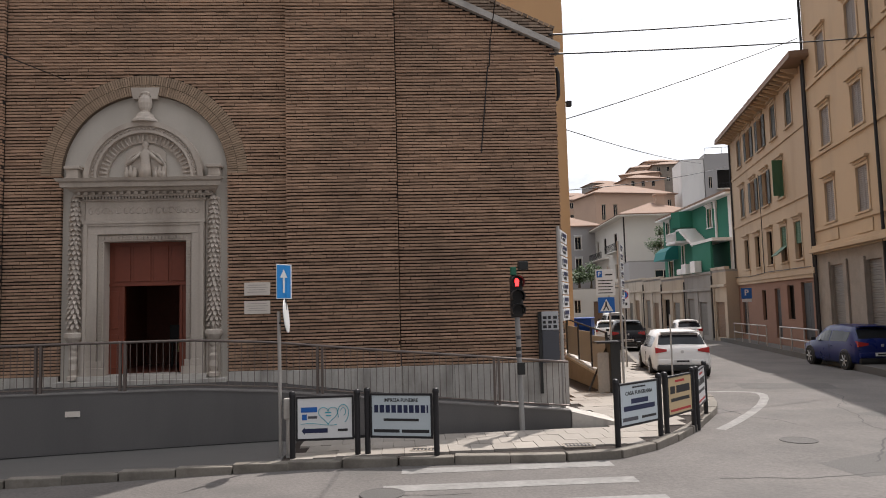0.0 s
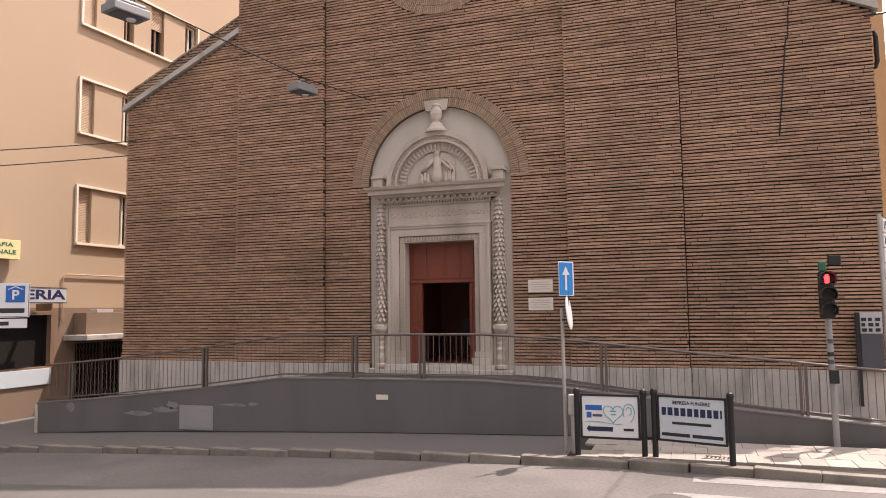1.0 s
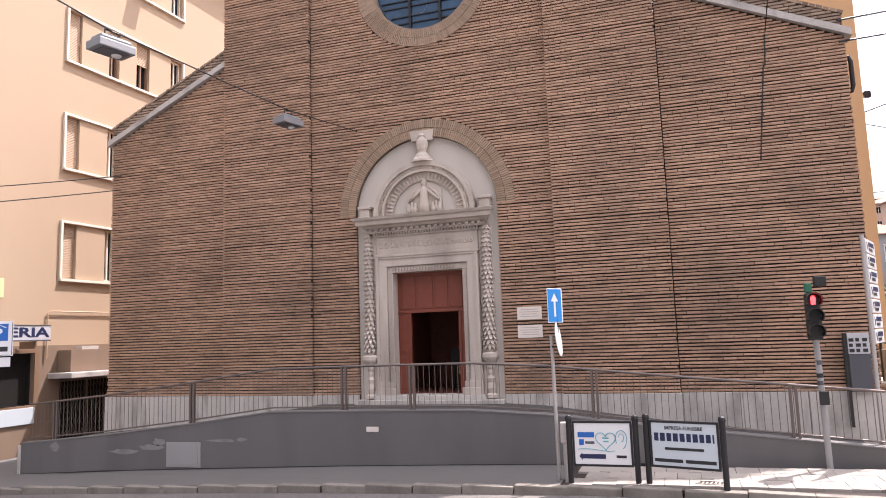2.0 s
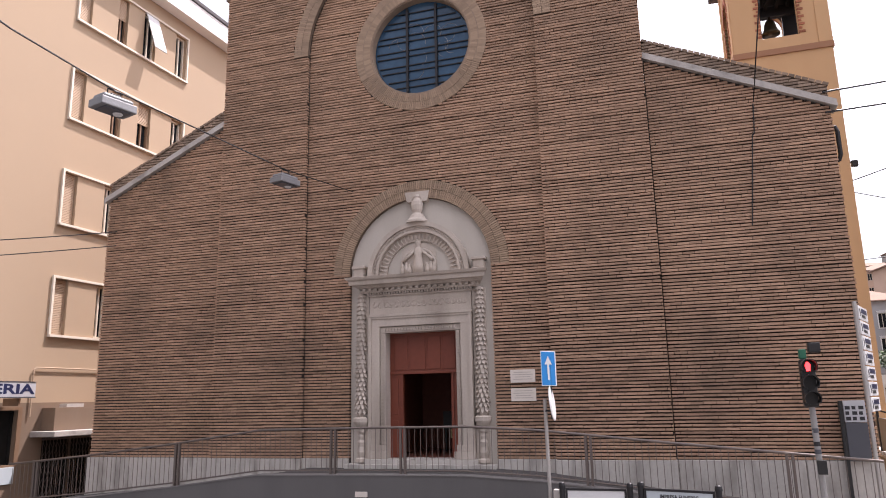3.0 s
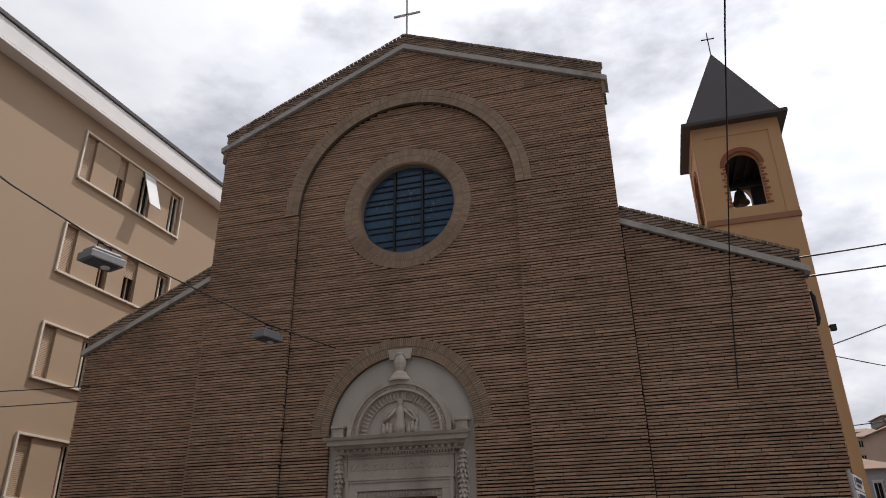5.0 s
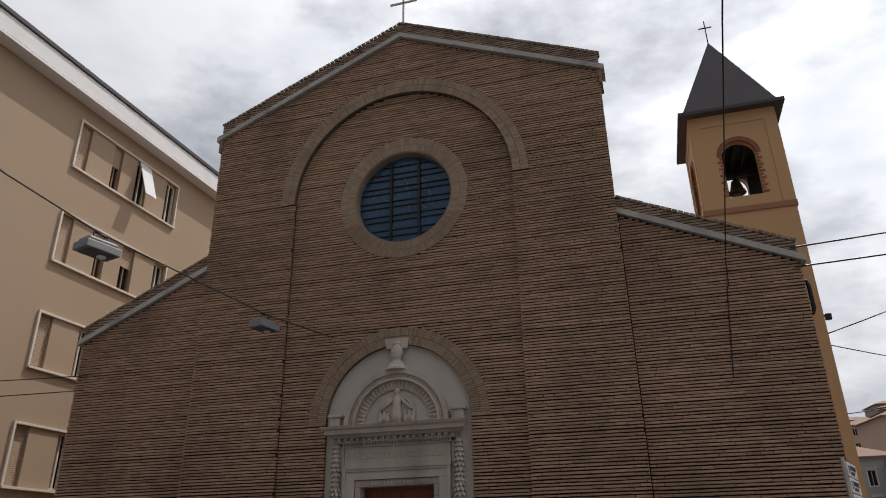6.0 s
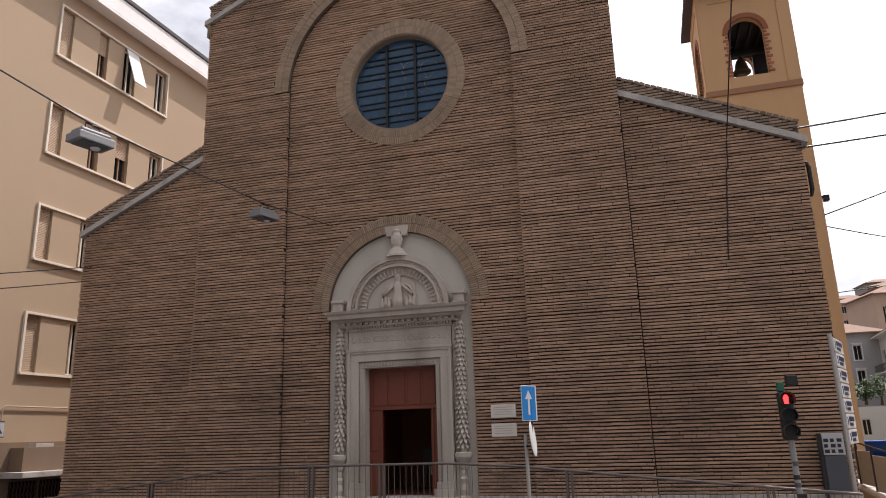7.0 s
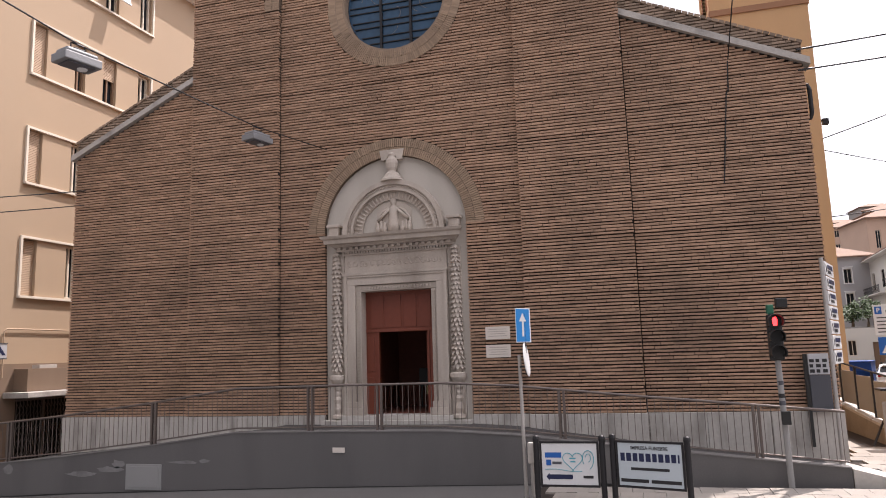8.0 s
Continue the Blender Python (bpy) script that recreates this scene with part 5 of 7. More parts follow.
# bell tower behind the church
def bell_tower():
    x0, x1, y0, z1 = 3.01, 6.21, 26.0, 18.5
    w = x1 - x0
    tower = thing("bell_tower", (x0, y0, 0), 0, "ochre rendered bell tower with grey pyramid roof", "bell tower")
    part("shaft", boxes(((0, 0, -1), (w, w, 14.15))), TOWER, tower)
    part("belt", boxes(((-0.05, -0.05, 14.15), (w + 0.05, w + 0.05, 14.38)), bevel=0.015), TOWER_BAND, tower)
    c = w / 2
    opening = [(c - 0.62, 14.82), (c + 0.62, 14.82)] + arc(c, 16.6, 0.62, 0, 180, 16)
    for k in range(4):
        bm = bmesh.new()
        inset = 0.0 if k % 2 == 0 else 0.301
        prism(bm, [(inset, 14.381), (w - inset, 14.381), (w - inset, z1), (inset, z1)], 0, 0.3, holes=[opening])
        bmesh.ops.rotate(bm, verts=bm.verts, cent=(c, c, 0), matrix=Matrix.Rotation(math.pi / 2 * k, 3, "Z"))
        part("belfry_wall", bm, TOWER, tower)
        bm = bmesh.new()
        prism(bm, arc(c, 16.6, 0.62, 0, 180, 16) + arc(c, 16.6, 0.80, 180, 0, 16), -0.03, 0.1)
        for j in range(12):
            z = 14.86 + 0.145 * j
            e = 0.10 if j % 2 else 0.19
            box(bm, (c - 0.62 - e, -0.025, z), (c - 0.62, 0.1, z + 0.085))
            box(bm, (c + 0.62, -0.025, z), (c + 0.62 + e, 0.1, z + 0.085))
        bmesh.ops.rotate(bm, verts=bm.verts, cent=(c, c, 0), matrix=Matrix.Rotation(math.pi / 2 * k, 3, "Z"))
        part("brick_surround", bm, RED_BRICK, tower, "toothed red brick surround")
        for lo, hi in (((0.0, -0.03, 14.39), (0.42, 0.0, z1)), ((w - 0.42, -0.03, 14.39), (w, 0.0, z1)), ((0.42, -0.03, 18.0), (w - 0.42, 0.0, z1))):
            bm = boxes((lo, hi))
            bmesh.ops.rotate(bm, verts=bm.verts, cent=(c, c, 0), matrix=Matrix.Rotation(math.pi / 2 * k, 3, "Z"))
            part("corner_strip", bm, TOWER, tower)
    part("belfry_floor", boxes(((0.31, 0.31, 14.5), (w - 0.31, w - 0.31, 14.6))), TOWER_BAND, tower)
    # Added near-black lining: shade inside the belfry is put into its colour.
    part("belfry_ceiling", boxes(((0.31, 0.31, 17.3), (w - 0.31, w - 0.31, 17.4))), DARK_METAL, tower, "added ceiling over the bells, belfry shade put into its near-black colour")
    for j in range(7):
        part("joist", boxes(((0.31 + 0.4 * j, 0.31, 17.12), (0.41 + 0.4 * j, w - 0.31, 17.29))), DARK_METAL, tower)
    part("bell_frame", boxes(((0.31, w - 0.9, 16.75), (w - 0.31, w - 0.8, 17.25)), ((0.31, w - 0.9, 14.6), (c - 0.25, w - 0.8, 16.75)), ((c + 0.52, w - 0.9, 14.6), (w - 0.31, w - 0.8, 16.75))), DARK_METAL, tower, "added frame with the belfry's shade put into its near-black colour")
    part("eave_slab", boxes(((-0.38, -0.38, z1), (w + 0.38, w + 0.38, z1 + 0.16)), bevel=0.02), SLATE, tower)
    bm = bmesh.new()
    base = [bm.verts.new(p) for p in ((-0.2, -0.2, z1 + 0.16), (w + 0.2, -0.2, z1 + 0.16), (w + 0.2, w + 0.2, z1 + 0.16), (-0.2, w + 0.2, z1 + 0.16))]
    top = bm.verts.new((c, c, 23.3))
    for i in range(4):
        bm.faces.new((base[i], base[(i + 1) % 4], top))
    bm.faces.new(base[::-1])
    part("pyramid_roof", bm, SLATE, tower, "steep grey sheet pyramid roof")
    part("finial_cross", boxes(((c - 0.02, c - 0.02, 23.2), (c + 0.02, c + 0.02, 24.5)), ((c - 0.28, c - 0.02, 24.1), (c + 0.28, c + 0.02, 24.14))), DARK_METAL, tower)
    beam = part("bell_beam", boxes(((0.3, c - 0.06, 16.45), (w - 0.3, c + 0.06, 16.58))), DARK_METAL, tower)
    bm = lathe(bmesh.new(), [(0.34, 0.0), (0.33, 0.06), (0.25, 0.2), (0.2, 0.42), (0.16, 0.55), (0.06, 0.62), (0.05, 0.72)], (c - 0.05, c, 15.72), 18)
    part("bell", bm, BRONZE, tower, "bronze bell", smooth=True)


bell_tower()

# ---- street on the other side of the church ----
U = Vector((math.cos(radians(76)), math.sin(radians(76)), 0))
P0 = Vector((18.5, 34.1, 0))
STREET_TURN = 76 - 180
V = Vector((math.cos(radians(85.5)), math.sin(radians(85.5)), 0))


def street_at(y):
    """The point of the building line at that y."""
    return P0 + U * ((y - P0.y) / U.y)


def eave_brackets(h, n, z, depth, step):
    """Carved wooden brackets under a deep eave."""
    bm = bmesh.new()
    prism(bm, [(0.0, z), (-depth, z), (-depth, z - 0.07), (-0.12, z - 0.26), (0.0, z - 0.26)], -0.06, 0.06, "x")
    first = None
    for k in range(int(n / step)):
        m = pose(0.25 + step * k, 0, 0)
        if first is None:
            first = part("eave_bracket", bm, OCHRE, h)
            first.matrix_basis = m
        else:
            again(first, m, h)


def old_house():
    far, near = street_at(43.55), street_at(28.65)
    n = (far - near).length
    ops, w = [], 0.5
    for k, c in enumerate((2.5, 4.95, 7.65, 10.2, 12.8)):
        ops.append((c - w, c + w, 10.25, 11.88, ("shut", "open", "open", "shut", "shut")[k], SHUTTER_GREY, BEIGE))
    for k, c in enumerate((2.75, 5.45, 8.05, 10.9)):
        ops.append((c - w, c + w, 7.2, 8.9, ("shut", "open", "open", "ajar")[k], SHUTTER_GREY if k < 3 else SHUTTER_GREEN, BEIGE))
    for k, c in enumerate((3.15, 5.7, 8.3, 10.85, 13.15)):
        ops.append((c - w, c + w, 4.1, 5.78, ("bare", "bare", "bare", "raised", "lowered")[k], SHUTTER_GREEN, BEIGE))
    for a, b, c, d, st in ((1.2, 2.6, 0.2, 2.75, "roller"), (6.0, 6.8, 1.2, 2.8, "bare"), (8.55, 9.6, 0.35, 2.84, "door"), (10.8, 11.9, 1.35, 2.95, "bare"), (13.0, 14.6, 0.5, 3.05, "door")):
        ops.append((a, b, c, d, st, DARK_METAL))
    h = house("old_house", (far.x, far.y, -0.05), STREET_TURN, n, 10, -0.5, 12.5, BEIGE, ops, "beige rendered house with shutters and brown ground floor", roof="hip", eave=0.75, rise=1.5, eave_mat=BROWN_WOOD, roof_mat=TILE_ROOF, lower=(3.2, BROWN_RENDER))
    part("string_course", boxes(((0, -0.12, 3.36), (n, 0.0, 3.62)), ((0, -0.08, 3.205), (n, 0.0, 3.36)), bevel=0.015), BEIGE, h)
    part("string_course", boxes(((0, -0.06, 6.72), (n, 0.0, 6.86)), bevel=0.015), BEIGE, h)
    part("string_course", boxes(((0, -0.06, 9.72), (n, 0.0, 9.86)), bevel=0.015), BEIGE, h)
    for c in (3.15, 5.7, 8.3, 10.85, 13.15):
        part("apron_panel", boxes(((c - 0.6, -0.03, 3.66), (c + 0.6, 0.0, 3.96)), bevel=0.01), BEIGE, h)
    eave_brackets(h, n, 12.36, 0.68, 0.62)
    for x in (0.08, n - 0.1):
        part("downpipe", rod(bmesh.new(), [(x, -0.07, 0.1), (x, -0.07, 12.3)], 0.055), DARK_METAL, h)
    part("wire_run", rod(bmesh.new(), [(0.2, -0.14, 3.7), (4, -0.14, 3.62), (8, -0.14, 3.72), (n - 0.3, -0.14, 3.66)], 0.02), DARK_METAL, h, "black wires along the front")
    part("wire_run", rod(bmesh.new(), [(7.0, -0.05, 3.7), (7.0, -0.05, 7.1), (6.9, -0.05, 9.0)], 0.02), DARK_METAL, h)


def ochre_house():
    far, near = street_at(28.55), street_at(18.6)
    n = (far - near).length
    ops = []
    for c in (2.05, 5.3, 8.6):
        for a, b in ((5.25, 6.8), (8.25, 9.75), (11.26, 12.75)):
            ops.append((c - 0.5, c + 0.5, a, b, "shut", SHUTTER_PALE, OCHRE))
    for a, b in ((1.6, 3.0), (5.1, 6.6), (8.1, 9.5)):
        ops.append((a, b, 0.3, 3.56, "roller"))
    h = house("ochre_house", (far.x, far.y, 0), STREET_TURN, n, 11, -0.5, 15.4, OCHRE, ops, "ochre rendered tall house on a grey stone ground floor", lower=(4.05, GREY_STONE))
    part("string_course", boxes(((0, -0.30, 4.12), (n, 0.0, 4.28)), ((0, -0.18, 4.28), (n, 0.0, 4.42)), ((0, -0.14, 4.055), (n, 0.0, 4.12)), bevel=0.02), OCHRE, h)
    for z in (5.0, 7.98, 10.98):
        part("string_course", boxes(((0, -0.07, z), (n, 0.0, z + 0.14)), bevel=0.015), OCHRE, h)
    for c in (2.05, 5.3, 8.6):
        part("apron_panel", boxes(((c - 0.7, -0.04, 4.5), (c + 0.7, 0.0, 4.94)), bevel=0.012), OCHRE, h)
    for c in (2.3, 5.85, 8.8):
        for sx in (-1, 1):
            x = c + sx * 0.93
            part("stone_pier", boxes(((x - 0.17, -0.08, -0.4), (x + 0.17, 0.0, 3.7)), bevel=0.015), GREY_STONE, h)
    for x in (0.12, 6.95):
        part("downpipe", rod(bmesh.new(), [(x, -0.1, 0.1), (x, -0.1, 15.3)], 0.055), DARK_METAL, h)


def garages():
    y, k = -2.1, 0
    for width, mat, top in ((2.5, GARAGE_A, 4.25), (5.8, GARAGE_B, 4.05), (6.0, GARAGE_A, 4.05), (5.8, GARAGE_C, 4.2), (9.0, GARAGE_C, 4.3), (7.0, GARAGE_A, 4.3)):
        far = Vector((20.2, 45.4, 0)) + V * (y + width)
        ops = []
        for s in np.arange(0.5, width - 1.6, 2.6):
            ops.append((float(s), float(s) + 1.5, 0.1, 2.35 + 0.25 * (k % 2), ("roller", "door", "roller", "bare")[k % 4], SHUTTER_METAL if k % 3 else BROWN_WOOD))
            k += 1
        h = house("garage", (far.x, far.y, -0.2), 85.5 - 180, width - 0.05, 7, -0.5, top, mat, ops, "low old street-front garage with plain parapet and shutters", "garage")
        part("parapet", boxes(((0, -0.14, top - 0.95), (width - 0.05, 0.0, top - 0.78)), ((0, -0.08, top + 0.15), (width - 0.05, 0.25, top + 0.32)), bevel=0.015), GARAGE_C if mat is not GARAGE_B else GARAGE_B, h)
        for s in np.arange(0.2, width, 2.6):
            part("pilaster", boxes(((float(s) - 0.14, -0.06, -0.4), (float(s) + 0.14, 0.0, top - 0.96)), bevel=0.01), mat, h)
        part("downpipe", rod(bmesh.new(), [(0.1, -0.09, 0.0), (0.1, -0.09, top - 0.2)], 0.05, 8), DARK_METAL, h)
        y += width


def green_house():
    """Long green house above the garages, its front along the street."""
    far = Vector((21.7, 45.4, 0)) + V * 16.0
    ops = [(0.8, 1.8, 7.5, 9.0, "pane", None, WHITE_PAINT), (3.75, 4.55, 8.1, 9.0, "pane", None, WHITE_PAINT), (11.2, 12.1, 7.5, 8.85, "pane", None, WHITE_PAINT), (4.9, 5.5, 5.2, 6.7, "pane", None, WHITE_PAINT), (1.2, 2.4, 4.2, 5.7, "pane", None, WHITE_PAINT)]
    h = house("green_house", (far.x, far.y, 0), 85.5 - 180, 15.8, 8, 0, 9.35, GREEN, ops, "dark green house with white trim and outside stair", roof="hip", eave=0.55, rise=1.0, eave_mat=WHITE_PAINT)
    part("white_corner", boxes(((15.35, -0.06, 0), (15.82, 0.0, 9.22))), WHITE_PAINT, h)
    part("downpipe", boxes(((12.95, -0.12, 6.4), (13.15, -0.005, 9.2)), ((12.85, -0.16, 8.7), (13.25, -0.005, 9.2))), WHITE_PAINT, h)
    part("terrace_band", boxes(((11.6, -1.4, 6.2), (15.8, 0.0, 6.4))), WHITE_PAINT, h)
    part("terrace_wall", boxes(((11.7, -1.35, 4.3), (15.3, -1.2, 6.2))), GREEN, h)
    bm = bmesh.new()
    prism(bm, [(5.3, 0.0), (7.9, 0.0), (7.6, -0.9), (6.6, -1.25), (5.6, -0.9)], 7.95, 9.2, "z")
    part("bay", bm, GREEN, h, "dark green bay under the eave")
    for i in range(11):
        part("stair_tread", boxes(((8.3 + 0.31 * i, -1.3, 7.7 - 0.145 * i - 0.12), (8.66 + 0.31 * i, -0.05, 7.7 - 0.145 * i + 0.04))), WHITE_PAINT, h, "white outside stair step")
    slab = part("balcony", boxes(((4.7, -1.2, 6.75), (7.2, 0.0, 6.95)), ((4.7, -1.2, 7.55), (7.2, -1.1, 7.65)), bevel=0.02), WHITE_PAINT, h)
    for k in range(9):
        part("baluster", boxes(((4.75 + 0.29 * k, -1.18, 6.95), (4.87 + 0.29 * k, -1.1, 7.55))), WHITE_PAINT, slab)
    bm = bmesh.new()
    prism(bm, [(0, 6.9), (-0.5, 6.78), (-0.95, 6.4), (-1.15, 5.7), (-1.1, 5.7), (0, 5.7)], 0.5, 3.9, "x")
    part("awning", bm, TEAL, h, "rounded teal fabric awning")
    for x, z in ((9.5, 4.6), (10.6, 4.9), (12.6, 5.0)):
        part("terrace_step", boxes(((x, -1.9, 4.2), (x + 1.0, -1.42, z)), bevel=0.02), WHITE_PAINT, h)


old_house()
ochre_house()
garages()


def balcony(h, x0, x1, z, depth=1.1):
    slab = part("balcony", boxes(((x0, -depth, z - 0.16), (x1, 0.0, z)), bevel=0.02), HOUSE_WHITE, h)
    part("balcony_rail", boxes(((x0, -depth, z + 0.92), (x1, -depth + 0.05, z + 0.98)), ((x0, -depth, z), (x0 + 0.05, -depth + 0.05, z + 0.92)), ((x1 - 0.05, -depth, z), (x1, -depth + 0.05, z + 0.92))), DARK_METAL, slab)
    for x in np.arange(x0 + 0.2, x1 - 0.1, 0.22):
        part("balcony_bar", boxes(((float(x), -depth + 0.01, z), (float(x) + 0.02, -depth + 0.03, z + 0.92))), DARK_METAL, slab)


def distance():
    wfar = Vector((28.6, 90.0, 0)) + V * 22
    wh = house("white_house", (wfar.x, wfar.y, 0), 85.5 - 180, 22, 9, 0, 13.4, HOUSE_WHITE, [(3.0, 4.6, 9.2, 11.6, "pane"), (8.5, 10.1, 9.2, 11.6, "bare"), (15.5, 17.2, 9.2, 11.6, "bare"), (4.0, 5.6, 5.2, 7.5, "pane"), (10.0, 11.6, 5.5, 7.3, "pane"), (15.5, 17.2, 5.4, 7.4, "pane")], "white rendered house with balconies and shallow tiled roof", roof="hip", eave=1.0, rise=2.0, eave_mat=HOUSE_WHITE)
    balcony(wh, 1.0, 11.5, 8.6)
    balcony(wh, 14.0, 20.5, 9.0)
    part("chimney", boxes(((18.0, 5.0, 14.2), (19.2, 6.2, 16.4)), ((17.8, 4.8, 16.4), (19.4, 6.4, 16.6)), bevel=0.02), HOUSE_PINK, wh)
    part("downpipe", rod(bmesh.new(), [(21.9, -0.1, 0.3), (21.9, -0.1, 13.2)], 0.09), DARK_METAL, wh)
    house("grey_house", (22.0, 110.0, 0), 0, 9, 9, 0, 14.2, HOUSE_GREY, [(4.9, 5.9, 10.6, 12.6, "pane", None, WHITE_PAINT), (4.9, 5.9, 7.2, 9.2, "pane", None, WHITE_PAINT), (1.9, 2.9, 10.6, 12.6, "pane", None, WHITE_PAINT)], "grey rendered house with white window surrounds", roof="hip", eave=0.5, rise=2.0)
    house("low_house", (14.5, 75.0, 0), -15, 8, 6, -0.6, 3.7, HOUSE_WHITE, [(3.4, 4.1, 1.2, 2.6, "pane"), (5.4, 6.3, 0, 2.4, "door")], "low cream house with plain parapet", roof="flat")
    house("side_house", (27.0, 84.0, 0), -10, 7, 8, 0, 7.0, HOUSE_GREY, [(3.0, 5.0, 4.3, 6.0, "pane")], "low grey house behind the garages", roof="flat")
    house("white_tower_house", (53.0, 131.0, 10), -10, 4.2, 8, 0, 18.8, WHITE_PAINT, [], "tall white house end on the hill", roof="flat")
    gt = house("grey_tower_house", (57.2, 130.0, 10), -10, 6.5, 9, 0, 19.6, HOUSE_GREY, [(0.6, 1.3, 13.2, 15.4, "pane"), (2.2, 5.0, 12.9, 16.6, "bare")], "grey house with balcony on the hill", roof="flat")
    balcony(gt, 1.9, 5.4, 13.0)
    part("roof_rail", boxes(((0.2, 0.1, 20.9), (6.3, 0.18, 21.0)), ((0.2, 0.1, 19.75), (0.28, 0.18, 20.9)), ((3.2, 0.1, 19.75), (3.28, 0.18, 20.9)), ((6.22, 0.1, 19.75), (6.3, 0.18, 20.9))), STEEL, gt)
    house("pink_terrace", (36.0, 130.0, 5), 10, 16.5, 10, 0, 17.6, HOUSE_PINK, [(1.2, 2.0, 12.6, 15.6, "pane"), (3.6, 4.4, 12.6, 15.6, "pane"), (13.6, 14.4, 14.2, 16.6, "pane"), (15.0, 15.8, 14.2, 16.6, "pane")], "brownish pink terrace house with tiled roof on the hill", roof="hip", eave=0.5, rise=2.0)
    rng = random.Random(21)
    spots = [(36, 172, 9, 24), (44, 168, 10, 27.5), (54, 172, 11, 31), (62, 176, 10, 34), (50, 192, 10, 31.5), (60, 200, 10, 36), (70, 205, 11, 40), (80, 205, 11, 43), (58, 230, 11, 38), (70, 235, 12, 43), (82, 230, 12, 47), (92, 245, 12, 52), (44, 205, 10, 28)]
    for x, y, w, top in spots:
        g = road_level(x, y)
        mat = rng.choice((HOUSE_PINK, GARAGE_B, HOUSE_GREY, HOUSE_PINK, GREY_STONE))
        ops = [(a, a + 0.9, top - g - 2.6 - 3 * j, top - g - 1.1 - 3 * j, "pane") for a in np.arange(1.2, w - 2, 2.7) for j in range(2) if top - g - 2.8 - 3 * j > 0.4]
        house("hill_house", (x - w / 2, y, g), rng.uniform(-25, 10), w, 9, -3, top - g - 0.6, mat, ops, "small rendered house with tiled roof on the hill", roof="hip", eave=0.5, rise=1.6)


green_house()
distance()


# ---- the far pavement and its rails ----
def far_pavement():
    line = [Vector((16.3, 29.4, 0)) + U * s for s in np.arange(-16, 20, 2.0)]
    outer = [(p.x, p.y) for p in line]
    inner = [(p.x + 2.6 * U.y, p.y - 2.6 * U.x) for p in reversed(line)]
    draped("far_pavement", outer + inner, 0.22, WALKWAY, "raised pavement before the old houses", "pavement", thick=0.5)
    def fence(points, height, label, group="rails on the far pavement"):
        f = thing("pedestrian_rail", points[0], 0, label, "railing", group)
        o = Vector(points[0])
        pts = [Vector(p) - o for p in points]
        for k in (0.0, 0.5):
            part("rail", rod(bmesh.new(), [p + Vector((0, 0, height * (1 - k))) for p in pts], 0.03, 8), STEEL, f)
        for p in pts:
            part("post", rod(bmesh.new(), [p, p + Vector((0, 0, height))], 0.03, 8), STEEL, f)
    def at(s, d, z):
        p = Vector((16.3, 29.4, 0)) + U * s + Vector((U.y, -U.x, 0)) * d
        return (p.x, p.y, road_level(p.x, p.y) + z)
    fence([at(s, 0.1, 0.2) for s in (4.6, 6.4, 8.2, 10.0, 12.0)], 1.0, "grey tubular pedestrian rail on the kerb")
    fence([at(s, 0.15, 0.2) for s in (-3.0, -1.2, 0.6, 2.4)], 1.0, "grey tubular pedestrian rail before a doorway")


far_pavement()


def stairwell():
    """The area steps beside the church with their parapet, rail panels and cabinet."""
    wall = thing("stairwell_wall", (5.25, 18.2, 0), 0, "low brown stone parapet beside the area steps", "wall")
    bm = bmesh.new()
    prism(bm, [(0, -0.2), (6.6, -0.2), (6.6, 0.75), (0, 0.35)], -0.12, 0.12, "x")
    part("parapet", bm, GREY_STONE, wall)
    bm = bmesh.new()
    prism(bm, [(0, 0.352), (6.6, 0.752), (6.6, 0.82), (0, 0.42)], -0.17, 0.17, "x")
    part("coping", bm, TRAVERTINE, wall, "pale stone coping")
    rail = thing("stairwell_rail", (5.25, 18.4, 0.42), 0, "dark railing with grey mesh panels on a stone parapet", "railing")
    for k in range(4):
        y = 0.1 + 1.5 * k
        z = 0.06 * y
        part("mesh_panel", boxes(((-0.015, y + 0.06, z + 0.12), (0.015, y + 1.40, z + 1.0)), bevel=0.004), HATCH_GREY, rail, "grey mesh panel")
        part("post", boxes(((-0.03, y - 0.03, z), (0.03, y + 0.03, z + 1.12)), bevel=0.005), DARK_METAL, rail)
    part("handrail", rod(bmesh.new(), [(0, 0.07, 1.12), (0, 6.2, 1.5)], 0.025), DARK_METAL, rail)
    cab = thing("notice_cabinet", (5.20, 18.0, 0.02), 0, "tall black cabinet with a narrow poster frame", "cabinet")
    part("body", boxes(((-0.05, -0.18, 0), (0.2, 0.18, 1.28)), bevel=0.012), BLACK_PLASTIC, cab)
    part("top", boxes(((-0.40, -0.22, 1.28), (0.24, 0.22, 1.33)), bevel=0.01), DARK_METAL, cab)
    part("poster_frame", boxes(((-0.38, -0.12, 0.05), (-0.08, -0.08, 1.05)), bevel=0.01), GREY_STONE, cab)
    brace = thing("stair_brace", (4.6, 18.0, 0.0), 0, "dark sloping steel stair rail by the area steps", "railing")
    part("bar", rod(bmesh.new(), [(0, 0, 0.1), (0.55, 0.2, 1.15)], 0.025), DARK_METAL, brace)
    part("bar", rod(bmesh.new(), [(0.25, 0, 0.1), (0.55, 0.2, 0.7)], 0.02), DARK_METAL, brace)


stairwell()


